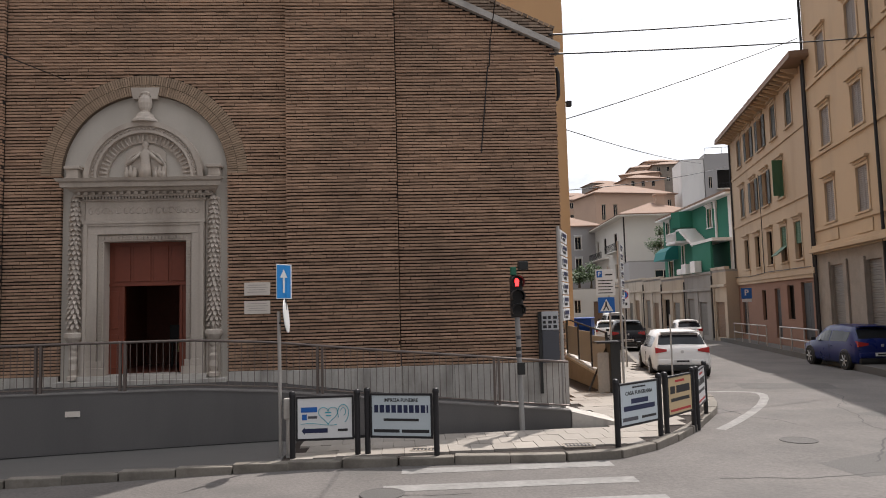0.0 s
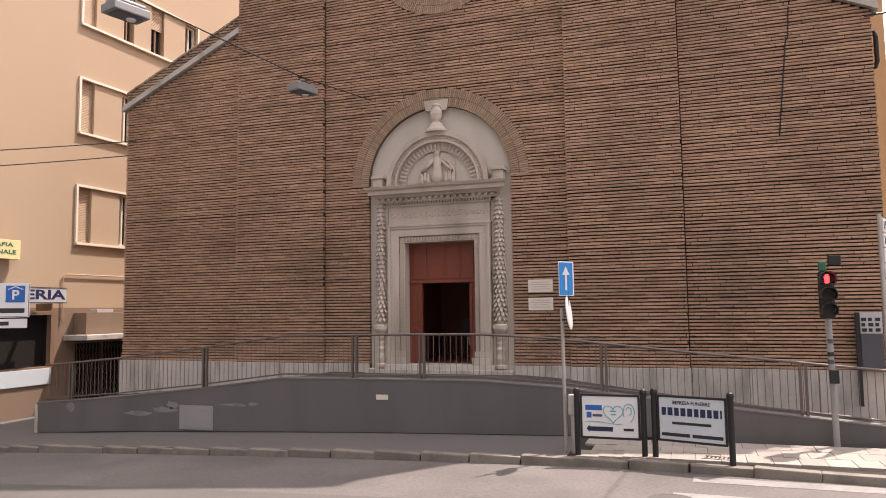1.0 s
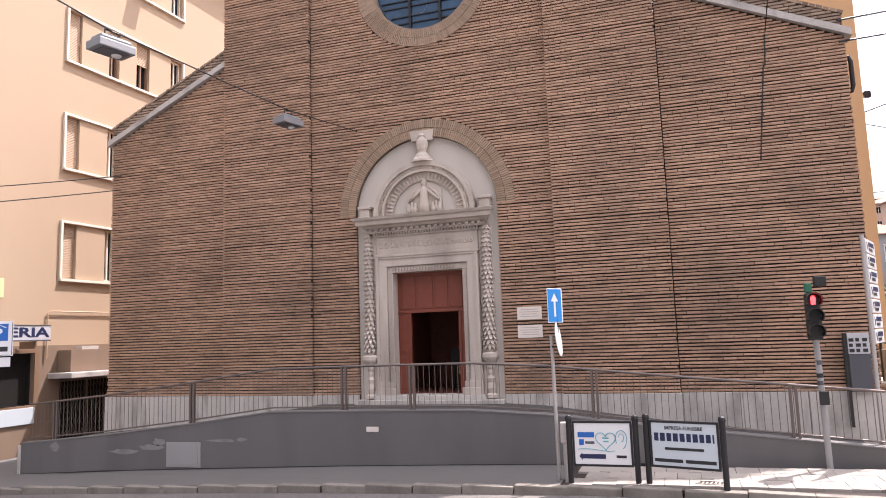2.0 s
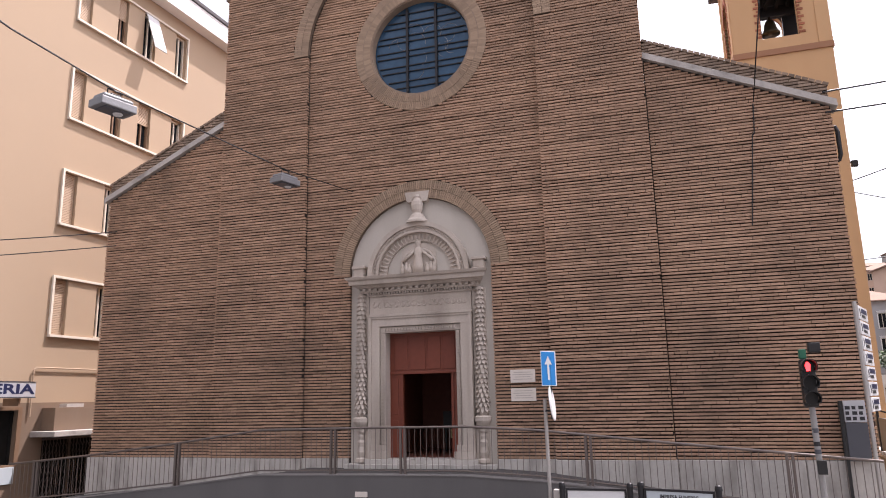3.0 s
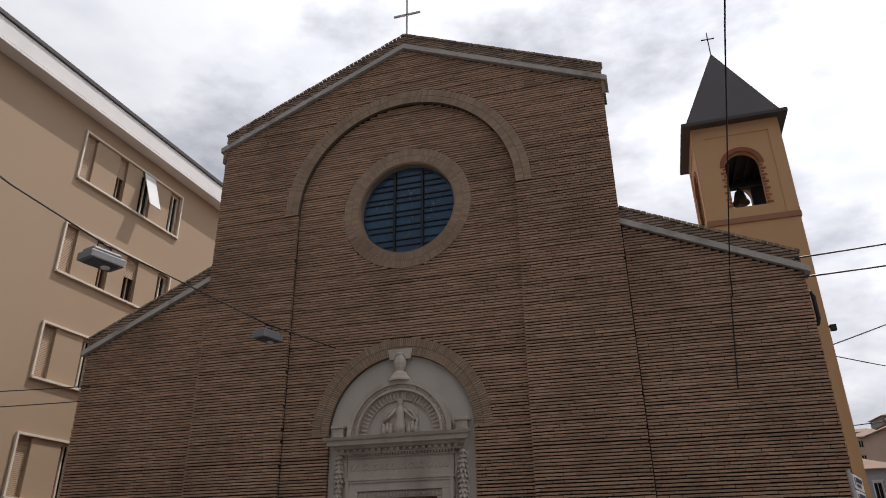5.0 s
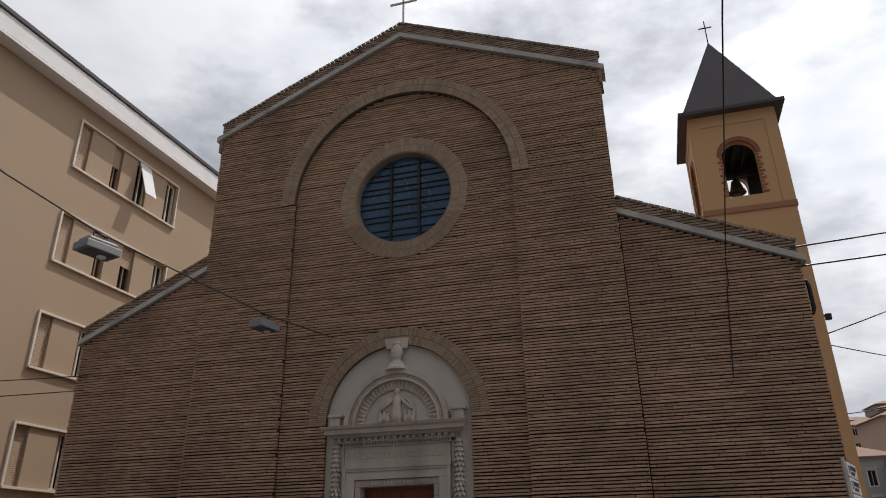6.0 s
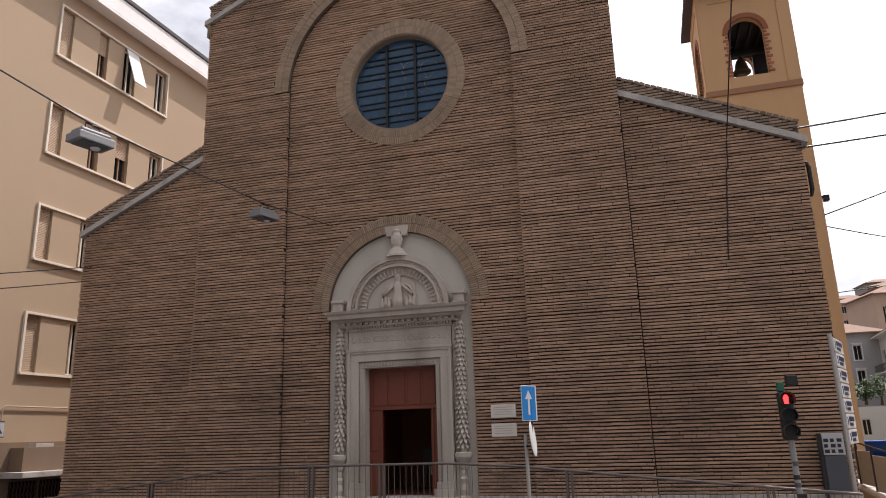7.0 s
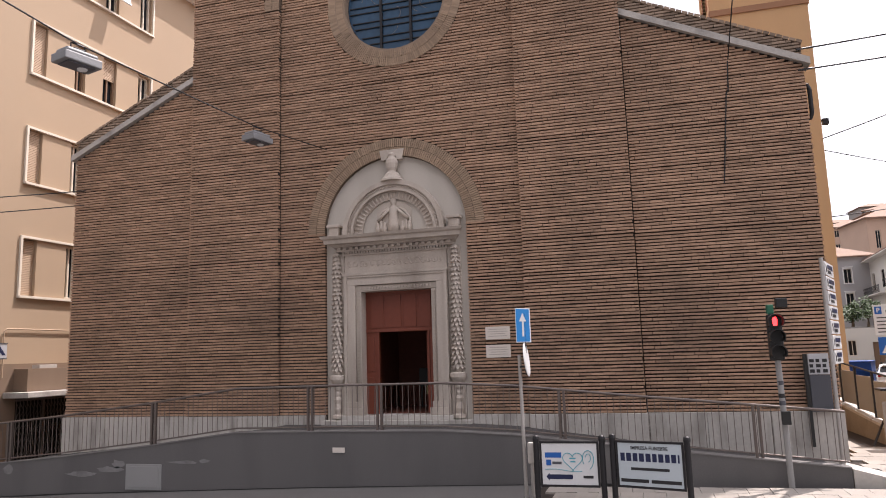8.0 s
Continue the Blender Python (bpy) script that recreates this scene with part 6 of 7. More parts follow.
# ---- street furniture ----
def ad_panel(a, b, face, ink, label, draw=None, z=0.06):
    """A low advertising board between two posts with round caps."""
    a, b = Vector((*a, z)), Vector((*b, z))
    w = (b - a).length
    turn = math.degrees(math.atan2(b.y - a.y, b.x - a.x))
    ob = thing("advertising_board", a, turn, label, "advertising board", "boards along the kerb")
    for x in (0, w):
        post = part("post", rod(bmesh.new(), [(x, 0, -0.12), (x, 0, 0.97)], 0.045, 14), DARK_METAL, ob)
        part("cap", lathe(bmesh.new(), [(0.052, 0.97), (0.055, 1.0), (0.045, 1.04), (0.02, 1.055)], (x, 0, 0), 14), DARK_METAL, post)
    x0, x1, z0, z1 = 0.085, w - 0.085, 0.30, 0.93
    part("frame", boxes(((x0 - 0.03, -0.025, z0 - 0.035), (x1 + 0.03, 0.025, z0)), ((x0 - 0.03, -0.025, z1), (x1 + 0.03, 0.025, z1 + 0.035)), ((x0 - 0.03, -0.025, z0), (x0, 0.025, z1)), ((x1, -0.025, z0), (x1 + 0.03, 0.025, z1)), bevel=0.005), DARK_METAL, ob)
    panel = part("panel", boxes(((x0, -0.015, z0), (x1, 0.015, z1))), face, ob)
    if draw:
        draw(panel, x0, x1, z0, z1)
    return ob


def bar(panel, x0, x1, z0, z1, mat, y=-0.018, name="printed_bar"):
    return part(name, boxes(((x0, y, z0), (x1, y + 0.002, z1))), mat, panel)


def hearing_board(p, x0, x1, z0, z1):
    w = x1 - x0
    bar(p, x0 + 0.06 * w, x0 + 0.36 * w, z1 - 0.22, z1 - 0.14, SIGN_BLUE)
    bar(p, x0 + 0.08 * w, x0 + 0.17 * w, z1 - 0.34, z1 - 0.25, SIGN_BLUE)
    bar(p, x0 + 0.19 * w, x0 + 0.36 * w, z1 - 0.32, z1 - 0.28, SIGN_GREY)
    part("arrow_bar", prism(bmesh.new(), [(x0 + 0.07 * w, z0 + 0.12), (x0 + 0.13 * w, z0 + 0.18), (x0 + 0.13 * w, z0 + 0.155), (x0 + 0.55 * w, z0 + 0.155), (x0 + 0.55 * w, z0 + 0.085), (x0 + 0.13 * w, z0 + 0.085), (x0 + 0.13 * w, z0 + 0.06)], -0.018, -0.016), SIGN_NAVY, p)
    bar(p, x0 + 0.74 * w, x0 + 0.92 * w, z0 + 0.10, z0 + 0.14, SIGN_BLACK)
    hx, hz = x0 + 0.56 * w, z0 + 0.37
    heart = [(hx + 0.0095 * 16 * math.sin(t) ** 3, -0.019, hz + 0.0095 * (13 * math.cos(t) - 5 * math.cos(2 * t) - 2 * math.cos(3 * t) - math.cos(4 * t))) for t in np.linspace(-3.1, 3.1, 40)]
    part("heart_outline", rod(bmesh.new(), heart, 0.006, 5), SIGN_TEAL, p)
    ex, ez = x0 + 0.84 * w, z0 + 0.38
    ear = [(ex + 0.085 * math.cos(a) * (1 + 0.1 * math.sin(a)), -0.019, ez + 0.14 * math.sin(a)) for a in np.linspace(-1.3, 3.6, 26)]
    part("ear_outline", rod(bmesh.new(), ear, 0.006, 5), SIGN_TEAL, p)
    part("ear_outline", rod(bmesh.new(), [(ex + 0.04 * math.cos(a), -0.019, ez + 0.03 + 0.06 * math.sin(a)) for a in np.linspace(-1.6, 3.0, 16)], 0.005, 5), SIGN_TEAL, p)
    part("wave_line", rod(bmesh.new(), [(x, -0.019, z0 + 0.22 + 0.018 * math.sin((x - x0) * 9)) for x in np.linspace(x0 + 0.05, x0 + 0.72 * w, 24)], 0.0045, 5), SIGN_TEAL, p)
    bar(p, hx - 0.05, hx + 0.05, hz + 0.02, hz + 0.04, SIGN_TEAL)
    bar(p, hx - 0.035, hx + 0.045, hz - 0.03, hz - 0.01, SIGN_TEAL)


def funeral_board(p, x0, x1, z0, z1):
    w, mid = x1 - x0, (x0 + x1) / 2
    words("IMPRESA FUNEBRE", 0.075, SIGN_BLACK, p, pose(mid, -0.017, z1 - 0.075) @ FACING, bold=0.0015, width=0.58 * w)
    x = x0 + 0.04 * w
    for n in (0.08, 0.09, 0.085, 0.09, 0.09, 0.08, 0.09, 0.08, 0.085, 0.03):
        bar(p, x, x + n * w * 0.86, z1 - 0.27, z1 - 0.15, SIGN_NAVY, name="name_bar")
        x += (n + 0.014) * w
    bar(p, mid - 0.3 * w, mid + 0.3 * w, z1 - 0.40, z1 - 0.36, SIGN_BLACK)
    bar(p, x0 + 0.03 * w, mid - 0.03 * w, z0 + 0.05, z0 + 0.10, SIGN_BLACK)
    bar(p, mid + 0.01 * w, x1 - 0.03 * w, z0 + 0.05, z0 + 0.10, SIGN_BLACK)


def chapel_board(p, x0, x1, z0, z1):
    w, mid = x1 - x0, (x0 + x1) / 2
    bar(p, mid - 0.18 * w, mid + 0.18 * w, z1 - 0.06, z1 - 0.035, SIGN_BLACK)
    words("CASA FUNERARIA", 0.085, SIGN_BLACK, p, pose(mid, -0.017, z1 - 0.14) @ FACING, bold=0.002, width=0.74 * w)
    bar(p, mid - 0.22 * w, mid + 0.24 * w, z1 - 0.31, z1 - 0.23, SIGN_NAVY, name="name_bar")
    bar(p, mid - 0.42 * w, mid + 0.42 * w, z1 - 0.42, z1 - 0.34, SIGN_NAVY, name="name_bar")
    bar(p, mid - 0.45 * w, mid - 0.05 * w, z0 + 0.05, z0 + 0.11, SIGN_GREY)
    bar(p, mid + 0.05 * w, mid + 0.45 * w, z0 + 0.06, z0 + 0.10, SIGN_BLACK)


def bar_board(p, x0, x1, z0, z1):
    w, mid = x1 - x0, (x0 + x1) / 2
    bar(p, mid - 0.2 * w, mid + 0.2 * w, z1 - 0.09, z1 - 0.05, SIGN_RED)
    bar(p, mid - 0.42 * w, mid - 0.22 * w, z1 - 0.28, z1 - 0.15, SIGN_BLACK, name="name_bar")
    bar(p, mid - 0.16 * w, mid + 0.42 * w, z1 - 0.28, z1 - 0.15, SIGN_BLACK, name="name_bar")
    bar(p, mid - 0.4 * w, mid + 0.4 * w, z1 - 0.42, z1 - 0.36, SIGN_BLACK)
    bar(p, x0 + 0.06, x1 - 0.06, z0 + 0.04, z0 + 0.08, SIGN_RED)


ad_panel((-1.83, 11.62), (-0.80, 11.62), SIGN_WHITE, SIGN_NAVY, "white hearing-aid advertising board between dark posts", hearing_board, z=0.0)
ad_panel((-0.64, 11.62), (0.45, 11.30), SIGN_PALE, SIGN_NAVY, "pale blue undertaker's advertising board between dark posts", funeral_board, z=0.02)
ad_panel((3.34, 11.35), (4.30, 12.08), SIGN_PALE, SIGN_BLACK, "pale blue funeral-home board between dark posts", chapel_board)
ad_panel((4.46, 12.22), (5.25, 12.98), SIGN_CREAM, SIGN_BLACK, "cream tavern advertising board between dark posts", bar_board)
ad_panel((5.38, 13.12), (6.0, 14.2), SIGN_WHITE, SIGN_RED, "white and red advertising board between dark posts", bar_board)


def arrow_sign():
    s = thing("direction_sign", (-2.06, 11.87, 0), 0, "blue one-way arrow sign on a grey steel post", "traffic sign")
    part("post", rod(bmesh.new(), [(0, 0, -0.1), (-0.015, 0, 2.33)], 0.03, 12), STEEL, s)
    part("bracket", boxes(((-0.01, -0.03, 2.12), (0.09, 0.03, 2.15)), ((0.08, -0.02, 2.0), (0.11, 0.02, 3.0))), DARK_METAL, s)
    plate = part("arrow_plate", boxes(((-0.02, -0.055, 2.53), (0.18, -0.03, 3.10)), bevel=0.008), SIGN_WHITE, s)
    for v in plate.data.vertices:
        v.co.y += (v.co.x - 0.08) * 1.45
    face = part("arrow_face", boxes(((-0.009, -0.0605, 2.545), (0.169, -0.057, 3.085))), SIGN_SKY, plate, "bright blue face")
    arrow = part("arrow", prism(bmesh.new(), [(0.068, 2.63), (0.092, 2.63), (0.092, 2.88), (0.128, 2.88), (0.08, 3.02), (0.032, 2.88), (0.068, 2.88)], -0.066, -0.0635), SIGN_WHITE, plate, "white upward arrow")
    for o in (face, arrow):
        for v in o.data.vertices:
            v.co.y += (v.co.x - 0.08) * 1.45
    disc = part("round_plate", lathe(bmesh.new(), [(0.27, -0.008), (0.28, 0.0), (0.27, 0.008)], (0, 0, 0), 28), SIGN_WHITE, s, "round sign seen almost edge-on")
    disc.matrix_basis = pose(0.11, -0.03, 2.25, 0, 84, 1)
    part("disc_face", lathe(bmesh.new(), [(0.22, 0.009), (0.22, 0.011)], (0, 0, 0), 28), SIGN_WHITE, disc)
    b = thing("bollard", (-1.94, 11.83, 0), 0, "short grey steel post with a pale cap box", "bollard")
    part("post", rod(bmesh.new(), [(0, 0, -0.1), (0, 0, 0.6)], 0.03, 10), STEEL, b)
    part("cap_box", boxes(((-0.06, -0.05, 0.58), (0.06, 0.05, 0.92)), bevel=0.03), TRAVERTINE, b, "rounded pale cap box")


def traffic_light():
    t = thing("traffic_light", (2.10, 13.12, 0.08), 0, "black pedestrian traffic light showing red on a grey post", "traffic light")
    part("post", rod(bmesh.new(), [(0, 0, -0.15), (-0.03, 0, 2.1)], 0.048, 14), HATCH_GREY, t)
    part("button_box", boxes(((-0.07, -0.12, 0.98), (0.07, -0.05, 1.2)), bevel=0.012), BLACK_PLASTIC, t)
    for k, (z, mat) in enumerate(((1.62, SIGN_GREY), (1.41, SIGN_BLACK), (1.29, SIGN_GREY))):
        part("sticker", rod(bmesh.new(), [(-0.02, 0, z), (-0.022, 0, z + 0.07)], 0.0505, 14), mat, t)
    head = part("housing", boxes(((-0.145, -0.08, 2.02), (0.085, 0.10, 2.80)), bevel=0.05), BLACK_PLASTIC, t)
    for k in range(3):
        z = 2.67 - 0.255 * k
        bm = bmesh.new()
        prism(bm, arc(-0.03, z, 0.124, -35, 215, 20) + arc(-0.03, z, 0.112, 215, -35, 20), -0.28, -0.06)
        part("visor", bm, BLACK_PLASTIC, head)
        bm = bmesh.new()
        prism(bm, arc(-0.03, z, 0.10, 0, 345, 23), -0.095, -0.08)
        lens = part("lens", bm, BLACK_PLASTIC, head)
        if k == 0:
            bm = prism(bmesh.new(), [(-0.06, z - 0.07), (-0.0, z - 0.07), (0.012, z + 0.03), (-0.012, z + 0.075), (-0.048, z + 0.075), (-0.072, z + 0.03)], -0.102, -0.097)
            part("lit_symbol", bm, RED_LIGHT, lens, "glowing red signal symbol")
    part("green_cap", boxes(((-0.13, -0.05, 2.80), (-0.02, 0.07, 2.96)), bevel=0.02), GREEN_PLASTIC, t)
    part("loudspeaker", boxes(((0.02, -0.06, 2.90), (0.20, 0.10, 3.06)), bevel=0.015), BLACK_PLASTIC, t)


def info_totem():
    k = thing("information_totem", (2.9, CY + REC - 0.14, 0.4), 0, "dark information totem with a white notice map against the church wall", "information board")
    part("post", boxes(((0, -0.03, 0), (0.07, 0.05, 1.77)), bevel=0.006), BLACK_PLASTIC, k)
    part("panel", boxes(((0.08, -0.02, 0.66), (0.45, 0.03, 1.36)), bevel=0.006), SIGN_GREY, k, "plain blue-grey lower panel")
    m = part("notice", boxes(((0.08, -0.025, 1.37), (0.45, 0.03, 1.77)), bevel=0.006), HATCH_PALE, k)
    for i in range(3):
        for j in range(3):
            part("notice_block", boxes(((0.10 + 0.115 * i, -0.03, 1.405 + 0.10 * j), (0.10 + 0.115 * i + 0.085 - 0.02 * ((i + j) % 2), -0.026, 1.47 + 0.10 * j))), SIGN_BLACK, m)


def sign_stack(place, turn, width, z0, z1, n, label, pole_top):
    s = thing("street_sign_stack", place, turn, label, "street sign", "stacked direction signs")
    part("post", rod(bmesh.new(), [(0, 0, -0.1), (0, 0, pole_top)], 0.035, 12), STEEL, s)
    h = (z1 - z0) / n
    for i in range(n):
        p = part("sign_board", boxes(((0.02, -0.05, z0 + h * i + 0.012), (width, -0.025, z0 + h * (i + 1) - 0.012)), bevel=0.006), SIGN_WHITE, s)
        part("arrow_mark", prism(bmesh.new(), [(0.08, z0 + h * (i + 0.25)), (0.15, z0 + h * (i + 0.25)), (0.20, z0 + h * (i + 0.5)), (0.15, z0 + h * (i + 0.75)), (0.08, z0 + h * (i + 0.75)), (0.13, z0 + h * (i + 0.5))], -0.054, -0.0515), SIGN_BLACK, p)
        part("printed_bar", boxes(((0.27, -0.054, z0 + h * (i + 0.5)), (width - 0.12, -0.0515, z0 + h * (i + 0.8)))), SIGN_NAVY, p)
        part("printed_bar", boxes(((0.27, -0.054, z0 + h * (i + 0.2)), (width - 0.3, -0.0515, z0 + h * (i + 0.4)))), SIGN_BLACK, p)


def plate_sign(place, turn, pole, plates, label, name="traffic_sign"):
    s = thing(name, place, turn, label, "traffic sign")
    part("post", rod(bmesh.new(), [(0, 0.04, -0.1), (0, 0.04, pole)], 0.03, 10), STEEL, s)
    out = []
    for x0, x1, z0, z1, mat in plates:
        out.append(part("plate", boxes(((x0, -0.012, z0), (x1, 0.005, z1)), bevel=0.005), mat, s))
    return out


def street_signs():
    a, b = plate_sign((5.62, 19.3, 0.02), -8, 3.3, [(-0.36, 0.16, 2.5, 3.22, SIGN_WHITE), (-0.32, 0.13, 2.03, 2.45, SIGN_BLUE)], "white parking notice above a blue crossing sign on a post")
    bar(a, -0.33, -0.18, 3.0, 3.18, SIGN_BLUE, -0.0145)
    words("P", 0.15, SIGN_WHITE, a, pose(-0.255, -0.0155, 3.09) @ FACING, bold=0.004)
    for k in range(5):
        bar(a, -0.30, 0.10 - 0.05 * (k % 2), 2.9 - 0.085 * k, 2.925 - 0.085 * k, SIGN_BLACK, -0.0145)
    bar(a, -0.10, 0.10, 3.05, 3.09, SIGN_BLACK, -0.0145)
    part("triangle", prism(bmesh.new(), [(-0.27, 2.07), (0.08, 2.07), (-0.095, 2.41)], -0.016, -0.0135), SIGN_WHITE, b)
    part("crossing_symbol", prism(bmesh.new(), [(-0.20, 2.09), (-0.17, 2.09), (-0.10, 2.2), (-0.05, 2.09), (-0.02, 2.09), (-0.08, 2.24), (-0.09, 2.34), (-0.12, 2.34), (-0.13, 2.22)], -0.019, -0.0165), SIGN_BLACK, b)
    sign_stack((5.93, 19.35, 0.02), 68, 1.0, 2.2, 3.95, 7, "stack of white direction boards on a steel post, seen edge-on", 4.0)
    sign_stack((3.0, 13.62, 0.04), 70, 1.0, 1.95, 3.75, 7, "stack of white direction boards on a post by the church corner", 3.8)
    (c,) = plate_sign((7.9, 25.3, 0.0), -10, 2.2, [(-0.18, 0.18, 2.1, 2.8, SIGN_WHITE)], "white no-parking sign on a thin post")
    part("ring", prism(bmesh.new(), arc(0, 2.58, 0.15, 0, 345, 23), -0.016, -0.0135), SIGN_RED, c)
    part("disc", prism(bmesh.new(), arc(0, 2.58, 0.12, 0, 345, 23), -0.019, -0.0165), SIGN_BLUE, c)
    bar(c, -0.1, -0.02, 2.2, 2.3, SIGN_BLACK, -0.0145)
    bar(c, 0.02, 0.1, 2.2, 2.3, SIGN_BLACK, -0.0145)
    (d,) = plate_sign((18.62, 37.9, -0.1), -20, 3.0, [(-0.27, 0.27, 2.42, 3.0, SIGN_BLUE)], "blue parking sign on a post by the far pavement")
    words("P", 0.44, SIGN_WHITE, d, pose(0, -0.0145, 2.74) @ FACING, bold=0.012)
    bar(d, -0.24, 0.24, 2.24, 2.41, SIGN_WHITE, -0.012)
    thin = thing("marker_post", (7.05, 18.7, 0.02), 0, "thin grey steel marker post on the pavement", "post")
    part("post", rod(bmesh.new(), [(0, 0, -0.1), (0, 0, 1.95)], 0.022, 10), STEEL, thin)
    # direction board on the other corner
    e, f = plate_sign((-14.83, 11.76, -0.45), 44, 3.0, [(-0.72, 0.70, 2.72, 3.50, SIGN_WHITE), (-0.55, 0.66, 2.48, 2.69, SIGN_WHITE)], "white direction board with arrow and blue parking symbol")
    bar(e, -0.70, 0.68, 2.735, 2.745, SIGN_BLACK, -0.0145)
    bar(e, 0.672, 0.684, 2.74, 3.48, SIGN_BLACK, -0.0145)
    bar(e, 0.22, 0.60, 3.06, 3.44, SIGN_BLUE, -0.0145)
    words("P", 0.30, SIGN_WHITE, e, pose(0.41, -0.0165, 3.22) @ FACING, bold=0.006)
    part("roof_mark", prism(bmesh.new(), [(0.26, 3.34), (0.41, 3.41), (0.56, 3.34), (0.56, 3.36), (0.41, 3.43), (0.26, 3.36)], -0.018, -0.0155), SIGN_WHITE, e)
    part("arrow_mark", prism(bmesh.new(), [(-0.05, 3.14), (0.0, 3.14), (0.0, 3.32), (0.09, 3.25), (0.09, 3.31), (-0.025, 3.42), (-0.14, 3.31), (-0.14, 3.25), (-0.05, 3.32)], -0.0165, -0.0145), SIGN_BLACK, e)
    bar(e, -0.6, 0.6, 2.82, 2.93, SIGN_BLACK, -0.0145)
    bar(f, -0.2, 0.3, 2.54, 2.63, SIGN_BLACK, -0.0145)


arrow_sign()
traffic_light()
info_totem()
street_signs()


# ---- overhead wires and hanging lamps ----
def cable(points, r, label, sag=0.0):
    pts = [Vector(p) for p in points]
    fine = []
    for a, b in zip(pts, pts[1:]):
        fine += [a.lerp(b, k / 8) - Vector((0, 0, sag * 4 * (k / 8) * (1 - k / 8))) for k in range(8)]
    fine.append(pts[-1])
    o = pts[0]
    ob = part("overhead_cable", rod(bmesh.new(), [p - o for p in fine], r, 6), DARK_METAL)
    ob.location = o
    tagged(ob, label, "cable")


cable([(3.4, 15.55, 8.43), (15.3, 26.2, 13.2)], 0.021, "black overhead cable across the street", 0.05)
cable([(3.4, 15.55, 7.98), (16.0, 22.0, 10.85)], 0.021, "black overhead cable across the street", 0.05)
cable([(6.21, 26.0, 9.25), (15.8, 26.7, 12.6)], 0.02, "thin black cable from the bell tower", 0.1)
cable([(6.21, 26.2, 8.9), (23.5, 54, 13.0)], 0.02, "thin black cable from the bell tower", 0.2)
cable([(6.21, 26.4, 6.6), (23.3, 49, 11.8)], 0.016, "thin black cable along the street", 0.2)
cable([(-7.29, 15.6, 7.48), (-7.3, 12.3, 7.05), (-7.3, 7.6, 6.78), (-7.3, 5.9, 6.85), (-7.4, -10, 9.0)], 0.012, "cable across the road carrying the street lamps")
cable([(2.06, 15.5, 8.40), (1.66, 8.5, 9.12), (1.0, -6, 10.7)], 0.012, "span wire tied to the church wall")
cable([(2.06, 15.6, 8.40), (2.02, 15.6, 7.75), (1.98, 15.62, 7.7), (1.78, 15.62, 5.75)], 0.014, "black cable clipped down the brick wall")
cable([(-14.5, 15.7, 7.15), (-18.6, 10.0, 5.85)], 0.014, "thin cable between church and flats", 0.05)
cable([(-14.5, 15.7, 6.75), (-18.6, 9.6, 5.35)], 0.014, "thin cable between church and flats", 0.05)


def hanging_lamp(place, turn):
    ob = thing("street_lamp", place, turn, "grey box street lamp hung from a cable over the road", "street lamp", "lamps over the road")
    bm = bmesh.new()
    box(bm, (-0.27, -0.17, -0.09), (0.27, 0.17, 0.03), 0.015)
    part("housing", bm, LAMP_GREY, ob)
    part("cover", boxes(((-0.23, -0.14, 0.03), (0.23, 0.14, 0.10)), bevel=0.03), LAMP_GREY, ob, "grey top cover")
    part("glass", boxes(((-0.20, -0.13, -0.11), (0.20, 0.13, -0.091)), bevel=0.008), SIGN_GREY, ob, "grey diffuser")
    part("lens_bowl", lathe(bmesh.new(), [(0.07, -0.11), (0.06, -0.13), (0.03, -0.14)], (0.08, 0, 0), 12), SIGN_WHITE, ob)
    part("hook", rod(bmesh.new(), [(-0.1, 0, 0.1), (-0.1, 0, 0.22), (0.1, 0, 0.22), (0.1, 0, 0.1)], 0.012), DARK_METAL, ob)
    part("gear_box", boxes(((-0.08, -0.06, 0.1), (0.08, 0.06, 0.15)), bevel=0.01), DARK_METAL, ob)


hanging_lamp((-7.3, 7.6, 6.55), 75)
hanging_lamp((-7.3, 12.35, 6.82), 75)


def wall_bits():
    p = part("rain_pipe", rod(bmesh.new(), [(0, 0, 0), (0.10, -0.05, -0.02), (0.13, -0.05, -0.12), (0.13, -0.05, -0.62), (0.10, -0.03, -0.72), (0.0, 0, -0.74)], 0.045, 10), DARK_METAL)
    p.location = (3.48, 15.8, 7.72)
    tagged(p, "short black pipe bend at the church corner", "pipe")
    t = thing("wall_lamp", (6.21, 26.4, 10.0), 0, "small dark lamp bracket on the bell tower", "lamp")
    part("arm", boxes(((0.0, -0.03, -0.03), (0.25, 0.03, 0.03))), DARK_METAL, t)
    part("head", boxes(((0.12, -0.1, -0.16), (0.32, 0.1, 0.05)), bevel=0.02), DARK_METAL, t)


wall_bits()


